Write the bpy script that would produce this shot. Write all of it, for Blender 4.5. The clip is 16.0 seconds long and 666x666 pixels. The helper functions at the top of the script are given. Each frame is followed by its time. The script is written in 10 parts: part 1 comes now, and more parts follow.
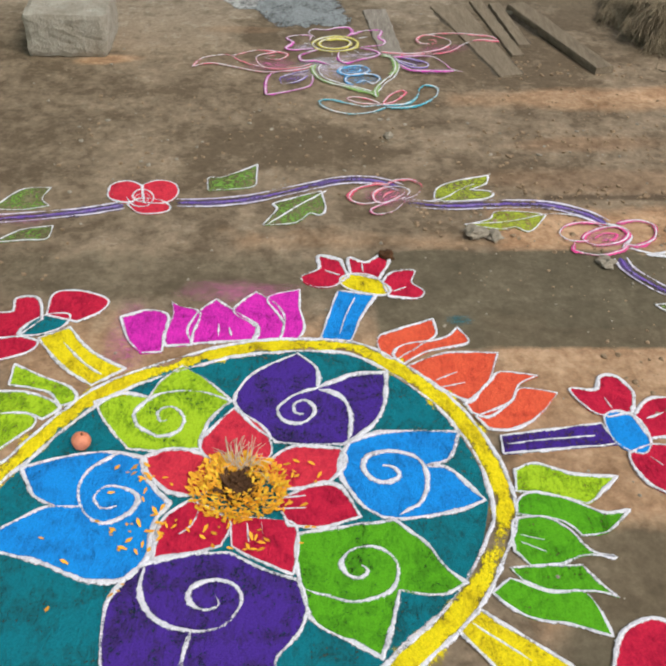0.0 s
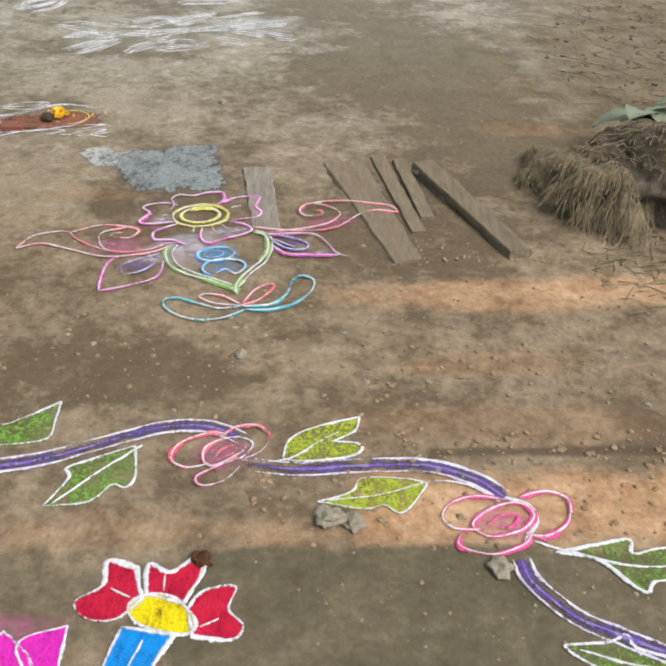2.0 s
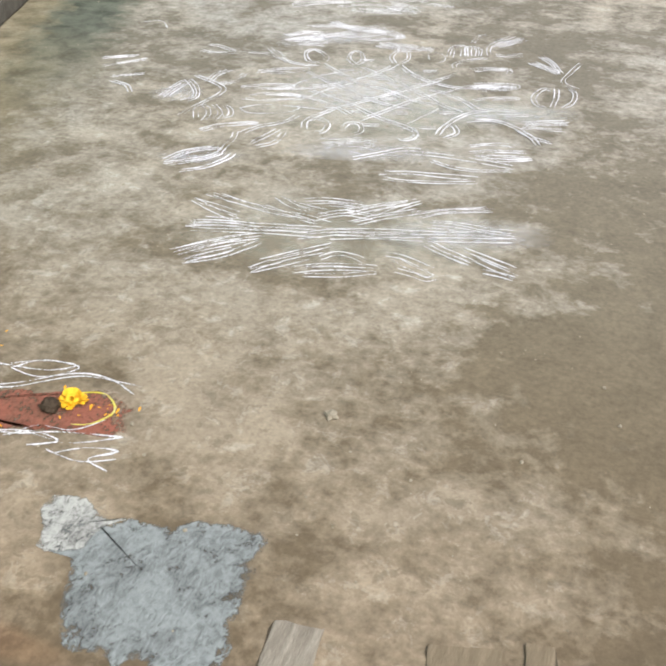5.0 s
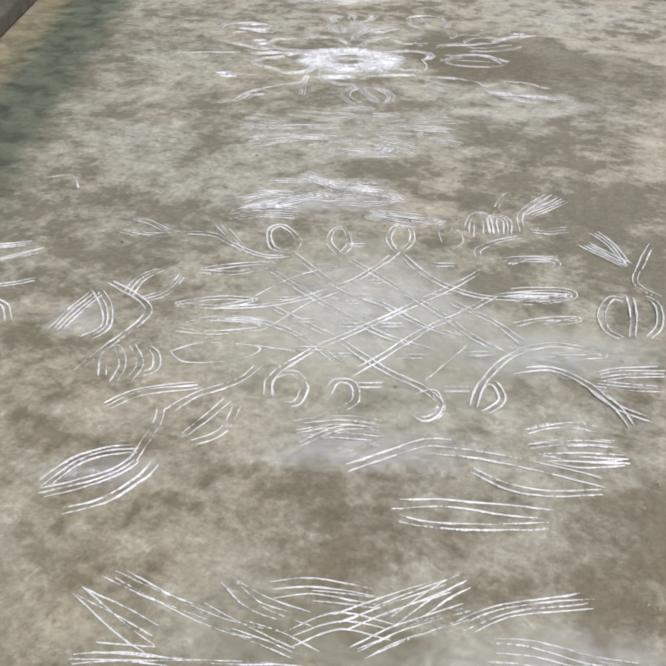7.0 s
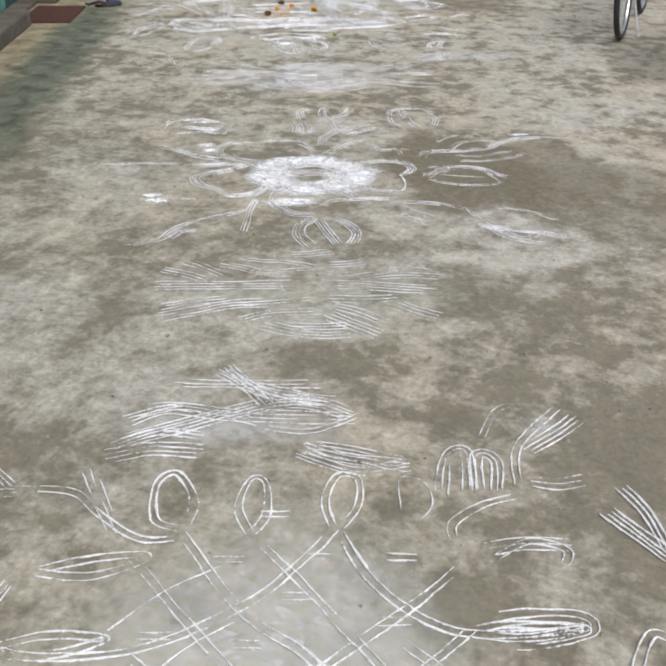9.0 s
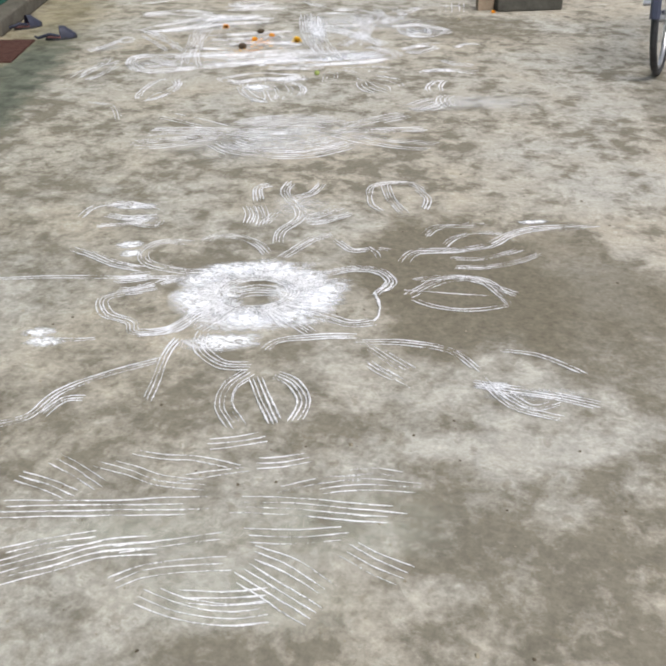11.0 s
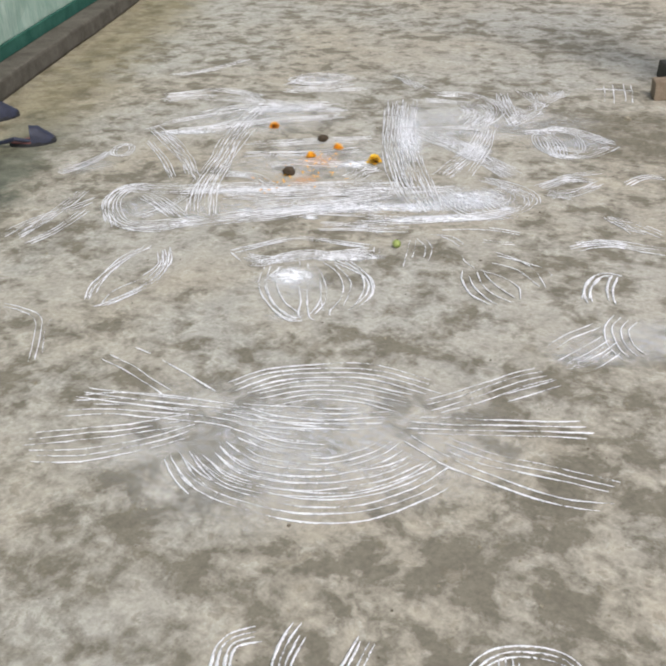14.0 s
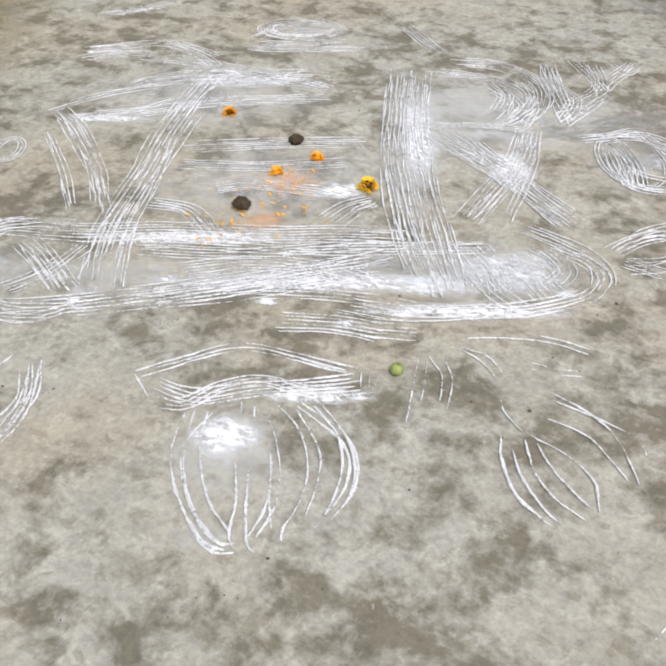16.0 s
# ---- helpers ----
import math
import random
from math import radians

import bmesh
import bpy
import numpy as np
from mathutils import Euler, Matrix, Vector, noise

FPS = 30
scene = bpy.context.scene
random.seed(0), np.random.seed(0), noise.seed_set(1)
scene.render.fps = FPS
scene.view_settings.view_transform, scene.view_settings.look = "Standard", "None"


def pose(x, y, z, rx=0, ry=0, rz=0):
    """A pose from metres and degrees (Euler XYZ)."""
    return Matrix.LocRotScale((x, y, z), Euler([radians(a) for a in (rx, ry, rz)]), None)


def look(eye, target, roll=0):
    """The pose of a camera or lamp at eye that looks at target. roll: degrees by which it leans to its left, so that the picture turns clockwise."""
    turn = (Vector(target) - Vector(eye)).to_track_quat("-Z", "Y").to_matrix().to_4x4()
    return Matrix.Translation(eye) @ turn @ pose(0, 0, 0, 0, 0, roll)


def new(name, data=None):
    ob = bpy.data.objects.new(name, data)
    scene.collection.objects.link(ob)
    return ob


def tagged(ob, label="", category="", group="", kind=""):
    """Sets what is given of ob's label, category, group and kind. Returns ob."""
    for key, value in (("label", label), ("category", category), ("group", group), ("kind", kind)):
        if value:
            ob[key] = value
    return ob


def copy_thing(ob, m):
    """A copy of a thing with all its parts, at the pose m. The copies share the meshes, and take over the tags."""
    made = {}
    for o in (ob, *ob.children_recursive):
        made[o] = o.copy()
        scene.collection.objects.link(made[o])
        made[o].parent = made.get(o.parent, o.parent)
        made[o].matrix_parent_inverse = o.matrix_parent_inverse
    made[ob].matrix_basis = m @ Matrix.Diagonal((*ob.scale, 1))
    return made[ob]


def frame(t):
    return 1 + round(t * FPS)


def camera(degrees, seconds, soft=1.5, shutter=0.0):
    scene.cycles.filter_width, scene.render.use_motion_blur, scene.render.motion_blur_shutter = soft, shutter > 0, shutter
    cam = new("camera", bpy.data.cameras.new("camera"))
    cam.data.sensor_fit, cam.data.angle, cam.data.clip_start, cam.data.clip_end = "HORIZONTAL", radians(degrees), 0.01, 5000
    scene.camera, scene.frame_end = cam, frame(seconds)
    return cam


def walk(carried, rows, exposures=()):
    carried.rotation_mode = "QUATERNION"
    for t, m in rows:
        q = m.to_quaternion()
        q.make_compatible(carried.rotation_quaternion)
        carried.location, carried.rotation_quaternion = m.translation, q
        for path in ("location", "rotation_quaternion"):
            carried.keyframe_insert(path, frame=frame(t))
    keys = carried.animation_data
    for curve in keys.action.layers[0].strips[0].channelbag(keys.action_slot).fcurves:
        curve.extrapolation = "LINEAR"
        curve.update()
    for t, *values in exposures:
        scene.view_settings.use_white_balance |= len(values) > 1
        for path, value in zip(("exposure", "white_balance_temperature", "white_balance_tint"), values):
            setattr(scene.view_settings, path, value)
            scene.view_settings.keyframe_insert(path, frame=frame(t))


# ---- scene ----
# lens and walk
cam = camera(40.0, 16.0, soft=2.5)
scene.cycles.transparent_max_bounces = 32
PATH = [
    (0, 0.028, 0.009, 1.465, -1.09, -39.99, 1.61),
    (0.5, 0.138, 0.180, 1.464, -1.63, -39.68, 1.55),
    (1, 0.352, 0.355, 1.483, 0.51, -39.12, 2.56),
    (1.5, 0.425, 0.477, 1.473, -0.84, -37.74, 2.53),
    (2, 0.387, 0.840, 1.461, -3.00, -35.43, 2.77),
    (2.5, 0.501, 1.157, 1.436, 3.50, -35.33, 3.78),
    (3, 0.640, 1.447, 1.479, 10.38, -37.98, 3.65),
    (3.5, 0.658, 1.795, 1.460, 13.04, -39.17, 1.71),
    (4, 0.665, 2.083, 1.489, 17.23, -37.59, -0.14),
    (4.2, 0.716, 2.258, 1.489, 19.46, -36.69, -0.79),
    (6.3, 0.345, 3.824, 1.463, 20.18, -33.10, 1.79),
    (6.5, 0.233, 4.018, 1.451, 18.78, -33.32, 2.18),
    (7, 0.083, 4.391, 1.504, 18.00, -32.29, 0.92),
    (7.5, 0.070, 4.767, 1.525, 20.05, -30.64, 0.74),
    (8, -0.019, 5.080, 1.533, 18.13, -29.67, 1.77),
    (8.2, -0.057, 5.218, 1.572, 17.54, -29.29, 1.08),
    (10.3, -0.082, 6.300, 1.523, 20.71, -33.04, 0.29),
    (10.5, -0.134, 6.459, 1.539, 20.04, -32.89, -0.09),
    (11, -0.230, 6.877, 1.564, 20.52, -30.73, -0.67),
    (11.5, -0.316, 7.331, 1.572, 23.88, -29.78, -0.26),
    (12, -0.461, 7.755, 1.553, 24.10, -30.55, -1.02),
    (12.5, -0.561, 8.239, 1.544, 23.81, -31.36, -0.77),
    (13, -0.668, 8.605, 1.551, 25.68, -30.59, -0.19),
    (13.5, -0.916, 9.032, 1.560, 26.25, -29.99, -1.58),
    (14, -1.096, 9.409, 1.539, 27.97, -31.18, -1.75),
    (14.5, -1.279, 9.769, 1.517, 28.24, -33.49, -0.93),
    (15, -1.503, 10.129, 1.506, 25.78, -36.28, -1.17),
    (15.5, -1.594, 10.455, 1.492, 27.43, -37.58, -0.85),
    (16, -1.718, 10.752, 1.462, 27.38, -38.40, 0.23),
]
walk(cam, [(t, pose(x, y, z, 90 + pitch, 0, yaw) @ pose(0, 0, 0, 0, 0, roll)) for t, x, y, z, yaw, pitch, roll in PATH],
     exposures=[(0, 0.17), (1.0, 0.2), (1.5, 0.22), (2.0, 0.42), (2.5, 0.72), (3.0, 0.84), (3.5, 0.88), (4.2, 0.82), (6.5, 0.45), (7.0, 0.34), (7.5, 0.15), (8.0, 0.12), (10.4, 0.5), (11.0, 0.44), (11.5, 0.4), (12.5, 0.24), (13.0, 0.25), (14.5, 0.36), (16.0, 0.4)])

# daylight in open shade: a bright hazy sky and a very soft sun
world = bpy.data.worlds.new("hazy_sky")
scene.world = world
world.use_nodes = True
wn, wl = world.node_tree.nodes, world.node_tree.links
sky = wn.new("ShaderNodeTexSky")
sky.sky_type, sky.sun_disc = "NISHITA", False
sky.sun_elevation, sky.sun_rotation = radians(53), radians(132)
sky.dust_density, sky.air_density = 3.0, 1.0
soften = wn.new("ShaderNodeHueSaturation")
soften.inputs["Saturation"].default_value = 0.35
wl.new(sky.outputs[0], soften.inputs["Color"])
wl.new(soften.outputs[0], wn["Background"].inputs["Color"])
wn["Background"].inputs["Strength"].default_value = 0.15
sun = new("sun", bpy.data.lights.new("sun", "SUN"))
sun.data.energy, sun.data.angle, sun.data.color = 1.46, radians(26), (1.0, 0.95, 0.87)
sun.matrix_world = look((4.5, -4.0, 8.0), (0, 0, 0))


# ---- materials ----
def material(name, rough=0.9, metal=0.0):
    m = bpy.data.materials.new(name)
    m.use_nodes = True
    b = m.node_tree.nodes["Principled BSDF"]
    b.inputs["Specular IOR Level"].default_value = 0.5 if rough < 0.8 else 0.12
    b.inputs["Roughness"].default_value, b.inputs["Metallic"].default_value = rough, metal
    return m, m.node_tree, b


def node(nt, kind, **values):
    n = nt.nodes.new(kind)
    for key, value in values.items():
        n.inputs[key.replace("_", " ")].default_value = value
    return n


def noise_tex(nt, scale, detail=4.0, rough=0.6, warp=0.0, stretch=(1, 1, 1)):
    co = nt.nodes.new("ShaderNodeNewGeometry")
    mp = nt.nodes.new("ShaderNodeMapping")
    mp.inputs["Scale"].default_value = stretch
    nt.links.new(co.outputs["Position"], mp.inputs["Vector"])
    n = node(nt, "ShaderNodeTexNoise", Scale=scale, Detail=detail, Roughness=rough, Distortion=warp)
    nt.links.new(mp.outputs[0], n.inputs["Vector"])
    return n.outputs["Fac"]


def ramp(nt, fac, *stops):
    r = nt.nodes.new("ShaderNodeValToRGB")
    while len(r.color_ramp.elements) < len(stops):
        r.color_ramp.elements.new(0.5)
    for e, (at, c) in zip(r.color_ramp.elements, stops):
        e.position, e.color = at, (*c, 1) if len(c) == 3 else (c[0],) * 3 + (1,)
    nt.links.new(fac, r.inputs["Fac"])
    return r.outputs["Color"]


def blend(nt, fac, a, b, how="MIX"):
    n = nt.nodes.new("ShaderNodeMix")
    n.data_type, n.blend_type = "RGBA", how
    for key, value in ((0, fac), (6, a), (7, b)):
        if isinstance(value, (int, float)):
            n.inputs[key].default_value = value
        elif isinstance(value, tuple):
            n.inputs[key].default_value = (*value, 1)
        else:
            nt.links.new(value, n.inputs[key])
    return n.outputs[2]


def calc(nt, how, a, b=0.5, c=0.5):
    n = nt.nodes.new("ShaderNodeMath")
    n.operation = how
    for key, value in enumerate((a, b, c)):
        if isinstance(value, (int, float)):
            n.inputs[key].default_value = value
        else:
            nt.links.new(value, n.inputs[key])
    return n.outputs[0]


def bump(nt, bsdf, height, strength=0.5, distance=0.01):
    n = node(nt, "ShaderNodeBump", Strength=strength, Distance=distance)
    nt.links.new(height, n.inputs["Height"])
    nt.links.new(n.outputs[0], bsdf.inputs["Normal"])


def powder(name, colour, other, cover=0.9, scale=260.0, patch=14.0):
    """Coloured stone powder strewn by hand: grains, finger streaks, thin places and frayed rims through which the earth shows."""
    m, nt, b = material(name, 1.0)
    grain, clump = noise_tex(nt, scale, 3, 0.7), noise_tex(nt, patch, 5, 0.65, 0.6)
    streak = noise_tex(nt, 55, 4, 0.7, 1.6, (1.0, 0.45, 1))
    tone = calc(nt, "ADD", calc(nt, "MULTIPLY", clump, 0.55), calc(nt, "MULTIPLY", streak, 0.45))
    deep = tuple(c * 0.5 for c in other)
    col = ramp(nt, tone, (0.34, deep), (0.44, other), (0.54, colour))
    col = blend(nt, ramp(nt, grain, (0.3, (0.72,)), (0.7, (1.12,))), (0, 0, 0), col)
    nt.links.new(col, b.inputs["Base Color"])
    bump(nt, b, calc(nt, "ADD", calc(nt, "MULTIPLY", grain, 0.7), calc(nt, "ADD", streak, clump)), 0.8, 0.006)
    dens = nt.nodes.new("ShaderNodeAttribute")
    dens.attribute_name = "thickness"
    gap = calc(nt, "ADD", calc(nt, "MULTIPLY", noise_tex(nt, scale * 0.5, 4, 0.75), 0.55), calc(nt, "MULTIPLY", tone, 0.45))
    gap = calc(nt, "ADD", gap, calc(nt, "MULTIPLY", calc(nt, "SUBTRACT", dens.outputs["Fac"], 1.0), 0.34))
    keep = ramp(nt, gap, (0.62 - 0.3 * cover - 0.06, (0.0,)), (0.62 - 0.3 * cover + 0.07, (1.0,)))
    mix, clear = nt.nodes.new("ShaderNodeMixShader"), nt.nodes.new("ShaderNodeBsdfTransparent")
    nt.links.new(keep, mix.inputs[0])
    nt.links.new(clear.outputs[0], mix.inputs[1])
    nt.links.new(b.outputs[0], mix.inputs[2])
    nt.links.new(mix.outputs[0], nt.nodes["Material Output"].inputs["Surface"])
    return m


def haze(name, colour, strength, scale=26.0):
    """A thin veil of rubbed powder, dense in the middle of its patch and streaky."""
    m, nt, b = material(name, 1.0)
    b.inputs["Base Color"].default_value = (*colour, 1)
    dens = nt.nodes.new("ShaderNodeAttribute")
    dens.attribute_name = "thickness"
    streak = ramp(nt, noise_tex(nt, scale, 7, 0.72, 0.5, (1, 1.8, 1)), (0.38, (0.08,)), (0.62, (1.0,)))
    grain = ramp(nt, noise_tex(nt, 420, 3, 0.6), (0.34, (0.6,)), (0.6, (1.0,)))
    keep = calc(nt, "MULTIPLY", calc(nt, "MULTIPLY", calc(nt, "MULTIPLY", streak, grain), dens.outputs["Fac"]), strength)
    mix, clear = nt.nodes.new("ShaderNodeMixShader"), nt.nodes.new("ShaderNodeBsdfTransparent")
    nt.links.new(keep, mix.inputs[0])
    nt.links.new(clear.outputs[0], mix.inputs[1])
    nt.links.new(b.outputs[0], mix.inputs[2])
    nt.links.new(mix.outputs[0], nt.nodes["Material Output"].inputs["Surface"])
    return m


WHITE = powder("white_powder", (0.86, 0.86, 0.9), (0.7, 0.7, 0.73), 0.78, 320, 30)
CORE = powder("white_line_core", (0.84, 0.83, 0.84), (0.74, 0.72, 0.73), 0.62, 320, 30)
CHALK = powder("thin_white_powder", (0.84, 0.84, 0.88), (0.72, 0.72, 0.75), 0.68, 260, 18)
DUST = haze("rubbed_white_powder", (0.84, 0.86, 0.92), 0.5, 26.0)
RUBBED = powder("worn_white_powder", (0.86, 0.86, 0.9), (0.74, 0.74, 0.78), 0.7, 230, 11)
LILAC_LINE = powder("lilac_line_powder", (0.8, 0.77, 0.86), (0.6, 0.54, 0.7), 0.76, 230, 14)
VIOLET_DUST = haze("violet_dust", (0.2, 0.12, 0.42), 0.8, 40.0)
WASH = haze("washed_out_lime", (0.56, 0.57, 0.49), 0.46, 9.0)
THICK = haze("thick_white_dust", (0.88, 0.89, 0.94), 1.9, 34.0)
TEAL_DUST = haze("teal_dust", (0.02, 0.2, 0.24), 0.9, 60.0)
SKY_DUST = haze("sky_blue_dust", (0.06, 0.36, 0.72), 0.9, 40.0)
TEAL = powder("teal_powder", (0.006, 0.19, 0.235), (0.01, 0.13, 0.15), 0.82)
PURPLE = powder("purple_powder", (0.075, 0.03, 0.29), (0.05, 0.026, 0.15), 0.76)
BLUE = powder("blue_powder", (0.012, 0.3, 0.82), (0.014, 0.24, 0.68), 0.92)
GREEN = powder("green_powder", (0.11, 0.42, 0.015), (0.075, 0.3, 0.012), 0.82)
LIME = powder("lime_green_powder", (0.43, 0.66, 0.025), (0.25, 0.44, 0.015), 0.76)
RED = powder("crimson_powder", (0.62, 0.02, 0.06), (0.45, 0.012, 0.045), 0.97)
PINK_RED = powder("pinkish_red_powder", (0.76, 0.045, 0.075), (0.6, 0.03, 0.06), 0.97)
CORAL = powder("coral_powder", (0.85, 0.13, 0.06), (0.72, 0.09, 0.045), 0.92)
MAGENTA = powder("magenta_powder", (0.78, 0.035, 0.5), (0.58, 0.025, 0.38), 0.9)
YELLOW = powder("yellow_powder", (0.9, 0.74, 0.012), (0.68, 0.52, 0.012), 0.8)
VIOLET_THIN = powder("thin_violet_powder", (0.13, 0.09, 0.24), (0.11, 0.085, 0.14), 0.7)
GREEN_THIN = powder("thin_green_powder", (0.2, 0.36, 0.07), (0.2, 0.28, 0.07), 0.4)
LEAF_LIME = powder("thin_lime_powder", (0.42, 0.5, 0.05), (0.35, 0.42, 0.06), 0.5)
PINK_LINE = powder("pink_line_powder", (0.82, 0.1, 0.32), (0.75, 0.2, 0.36), 0.66)
ROSE_LINE = powder("rose_line_powder", (0.8, 0.13, 0.2), (0.76, 0.33, 0.36), 0.66)
MAG_LINE = powder("magenta_line_powder", (0.72, 0.09, 0.52), (0.74, 0.34, 0.64), 0.7)
VIO_LINE = powder("violet_line_powder", (0.2, 0.11, 0.48), (0.34, 0.27, 0.58), 0.75)
GREEN_LINE = powder("green_line_powder", (0.24, 0.42, 0.1), (0.4, 0.55, 0.25), 0.72)
CYAN_LINE = powder("cyan_line_powder", (0.05, 0.42, 0.52), (0.3, 0.62, 0.7), 0.75)
SKY_LINE = powder("sky_blue_line_powder", (0.06, 0.36, 0.72), (0.2, 0.5, 0.78), 0.7)
YEL_LINE = powder("yellow_line_powder", (0.74, 0.66, 0.1), (0.7, 0.64, 0.25), 0.8)
LILAC_DUST = haze("lilac_dust", (0.6, 0.52, 0.62), 0.8)
PINK_DUST = haze("pink_dust", (0.66, 0.2, 0.38), 0.75)
OCHRE = haze("ochre_and_vermilion_powder", (0.85, 0.42, 0.17), 0.9, 40.0)
BRICK_RED = powder("red_oxide_wash", (0.29, 0.115, 0.08), (0.2, 0.1, 0.07), 0.72, 90, 8)
CEMENT_PALE = powder("pale_cement_crust", (0.45, 0.455, 0.43), (0.32, 0.32, 0.305), 0.7, 60, 12)
CEMENT = powder("grey_cement_wash", (0.27, 0.295, 0.295), (0.185, 0.2, 0.2), 0.8, 60, 9)


def ground_material():
    """Trodden earth: a smooth dung coat worn through to pale crust, sandy strips, damp blotches."""
    m, nt, b = material("trodden_earth", 0.95)
    geo = nt.nodes.new("ShaderNodeNewGeometry")
    sep = nt.nodes.new("ShaderNodeSeparateXYZ")
    nt.links.new(geo.outputs["Position"], sep.inputs[0])
    X, Y = sep.outputs[0], sep.outputs[1]
    n_mid, n_fine = noise_tex(nt, 6.5, 7, 0.6, 0.35), noise_tex(nt, 60, 4, 0.7)
    n_edge, n_wide = noise_tex(nt, 7, 6, 0.65), noise_tex(nt, 2.3, 5, 0.6, 0.5)

    def mul(a, c):
        return calc(nt, "MULTIPLY", a, c)

    def add(a, c):
        return calc(nt, "ADD", a, c)

    def sub(a, c):
        return calc(nt, "SUBTRACT", a, c)

    def clamp(a):
        n = nt.nodes.new("ShaderNodeClamp")
        nt.links.new(a, n.inputs[0])
        return n.outputs[0]

    def span(value, a, c):
        n = nt.nodes.new("ShaderNodeMapRange")
        nt.links.new(value, n.inputs[0])
        n.inputs[1].default_value, n.inputs[2].default_value = a, c
        return n.outputs[0]

    def soft_box(x0, x1, y0, y1, wobble, feather, lean=0.0):
        """1 inside a rectangle with a frayed edge."""
        cx, cy = (x0 + x1) / 2, (y0 + y1) / 2
        wob = mul(sub(n_edge, 0.5), wobble)
        ys = sub(sub(Y, cy), mul(sub(X, cx), lean))
        dx = sub((x1 - x0) / 2, calc(nt, "ABSOLUTE", sub(X, cx)))
        dy = sub((y1 - y0) / 2, calc(nt, "ABSOLUTE", ys))
        return clamp(mul(add(calc(nt, "MINIMUM", dx, dy), wob), 1 / feather))

    def blob(cx, cy, rx, ry, turn=0.0, wobble=1.2, feather=0.5):
        """1 inside an oval whose rim wanders."""
        c, s = math.cos(radians(turn)), math.sin(radians(turn))
        dx, dy = sub(X, cx), sub(Y, cy)
        u, v = add(mul(dx, c / rx), mul(dy, s / rx)), sub(mul(dy, c / ry), mul(dx, s / ry))
        d = sub(1.0, calc(nt, "SQRT", add(mul(u, u), mul(v, v))))
        wob = add(mul(sub(n_wide, 0.5), wobble), mul(sub(n_edge, 0.5), wobble * 0.7))
        return clamp(mul(add(d, wob), 1 / feather))

    # how far the coat is worn through: broad fields, hand-sized spots, flecks
    broad = noise_tex(nt, 1.5, 5, 0.6, 0.7)
    spot = noise_tex(nt, 7.5, 6, 0.62, 0.25)
    fleck = noise_tex(nt, 24, 6, 0.68, 0.2)
    far_spots = span(Y, 9.6, 10.8)
    wear = add(add(mul(broad, 0.42), mul(spot, 0.4)), mul(fleck, 0.18))
    wear = add(wear, mul(far_spots, mul(sub(spot, 0.5), 0.45)))
    wear = add(wear, mul(span(Y, 9.5, 12.5), 0.03))
    for cx, cy, rx, ry, turn, k in (
            (-0.9, 8.85, 0.45, 0.2, 18, -0.08), (-0.55, 8.65, 0.3, 0.18, 0, -0.07), (-0.46, 8.92, 0.35, 0.08, 15, 0.1), (-0.35, 10.0, 0.2, 0.3, 20, 0.06),
            (-0.55, 11.0, 0.7, 0.5, 20, 0.07), (-0.9, 8.0, 0.35, 0.15, 15, -0.1), (0.25, 7.6, 0.7, 0.7, 0, -0.07), (-0.09, 7.08, 0.25, 0.2, 0, -0.07),
            (-0.5, 6.72, 0.5, 0.4, 18, 0.05), (-1.75, 7.1, 0.6, 0.8, 20, -0.04), (0.75, 6.0, 0.6, 1.2, 0, -0.08), (0.98, 5.0, 0.55, 0.8, 0, -0.1), (0.75, 4.75, 0.8, 0.6, 10, -0.07),
            (-0.6, 3.72, 0.4, 0.3, 10, 0.1), (-0.75, 4.75, 0.7, 0.35, 15, 0.07), (-0.2, 4.4, 0.3, 0.2, 0, 0.08), (-0.12, 2.72, 0.5, 0.22, 0, -0.1),
            (-0.23, 3.62, 0.14, 0.14, 0, -0.12), (0.75, 3.55, 0.55, 0.5, 0, -0.08), (0.6, 4.4, 0.45, 0.14, 20, 0.07), (1.3, 4.2, 0.5, 0.6, 0, -0.12),
            (0.35, 2.75, 0.3, 0.16, 0, 0.06), (-3.0, 11.7, 0.7, 0.8, 25, 0.03), (0.4, 5.5, 0.2, 0.2, 0, 0.03), (0.38, 5.48, 0.3, 0.35, 0, -0.08), (-0.15, 8.3, 0.45, 0.7, 0, -0.07), (-1.5, 10.72, 0.5, 0.3, 15, -0.06), (-2.9, 10.3, 0.6, 0.4, 15, -0.04), (-1.72, 13.94, 0.7, 0.5, 20, -0.08), (-1.50, 11.50, 0.4, 0.3, 0, -0.06)):
        wear = add(wear, mul(blob(cx, cy, rx, ry, turn, 1.0, 0.6), k))
    bare = ramp(nt, wear, (0.435, (0.0,)), (0.49, (0.42,)), (0.57, (1.0,)))

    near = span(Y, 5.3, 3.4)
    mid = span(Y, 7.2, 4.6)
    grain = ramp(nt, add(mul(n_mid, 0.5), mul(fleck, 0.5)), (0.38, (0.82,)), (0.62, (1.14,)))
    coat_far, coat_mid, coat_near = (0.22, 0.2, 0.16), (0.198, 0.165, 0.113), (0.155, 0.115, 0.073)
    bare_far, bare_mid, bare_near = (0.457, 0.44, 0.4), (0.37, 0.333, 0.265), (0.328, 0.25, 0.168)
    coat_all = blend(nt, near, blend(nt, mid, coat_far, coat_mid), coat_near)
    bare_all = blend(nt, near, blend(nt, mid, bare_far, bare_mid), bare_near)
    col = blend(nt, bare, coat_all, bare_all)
    tan = ramp(nt, noise_tex(nt, 0.9, 3, 0.55, 0.3), (0.42, (0.0,)), (0.62, (0.5,)))
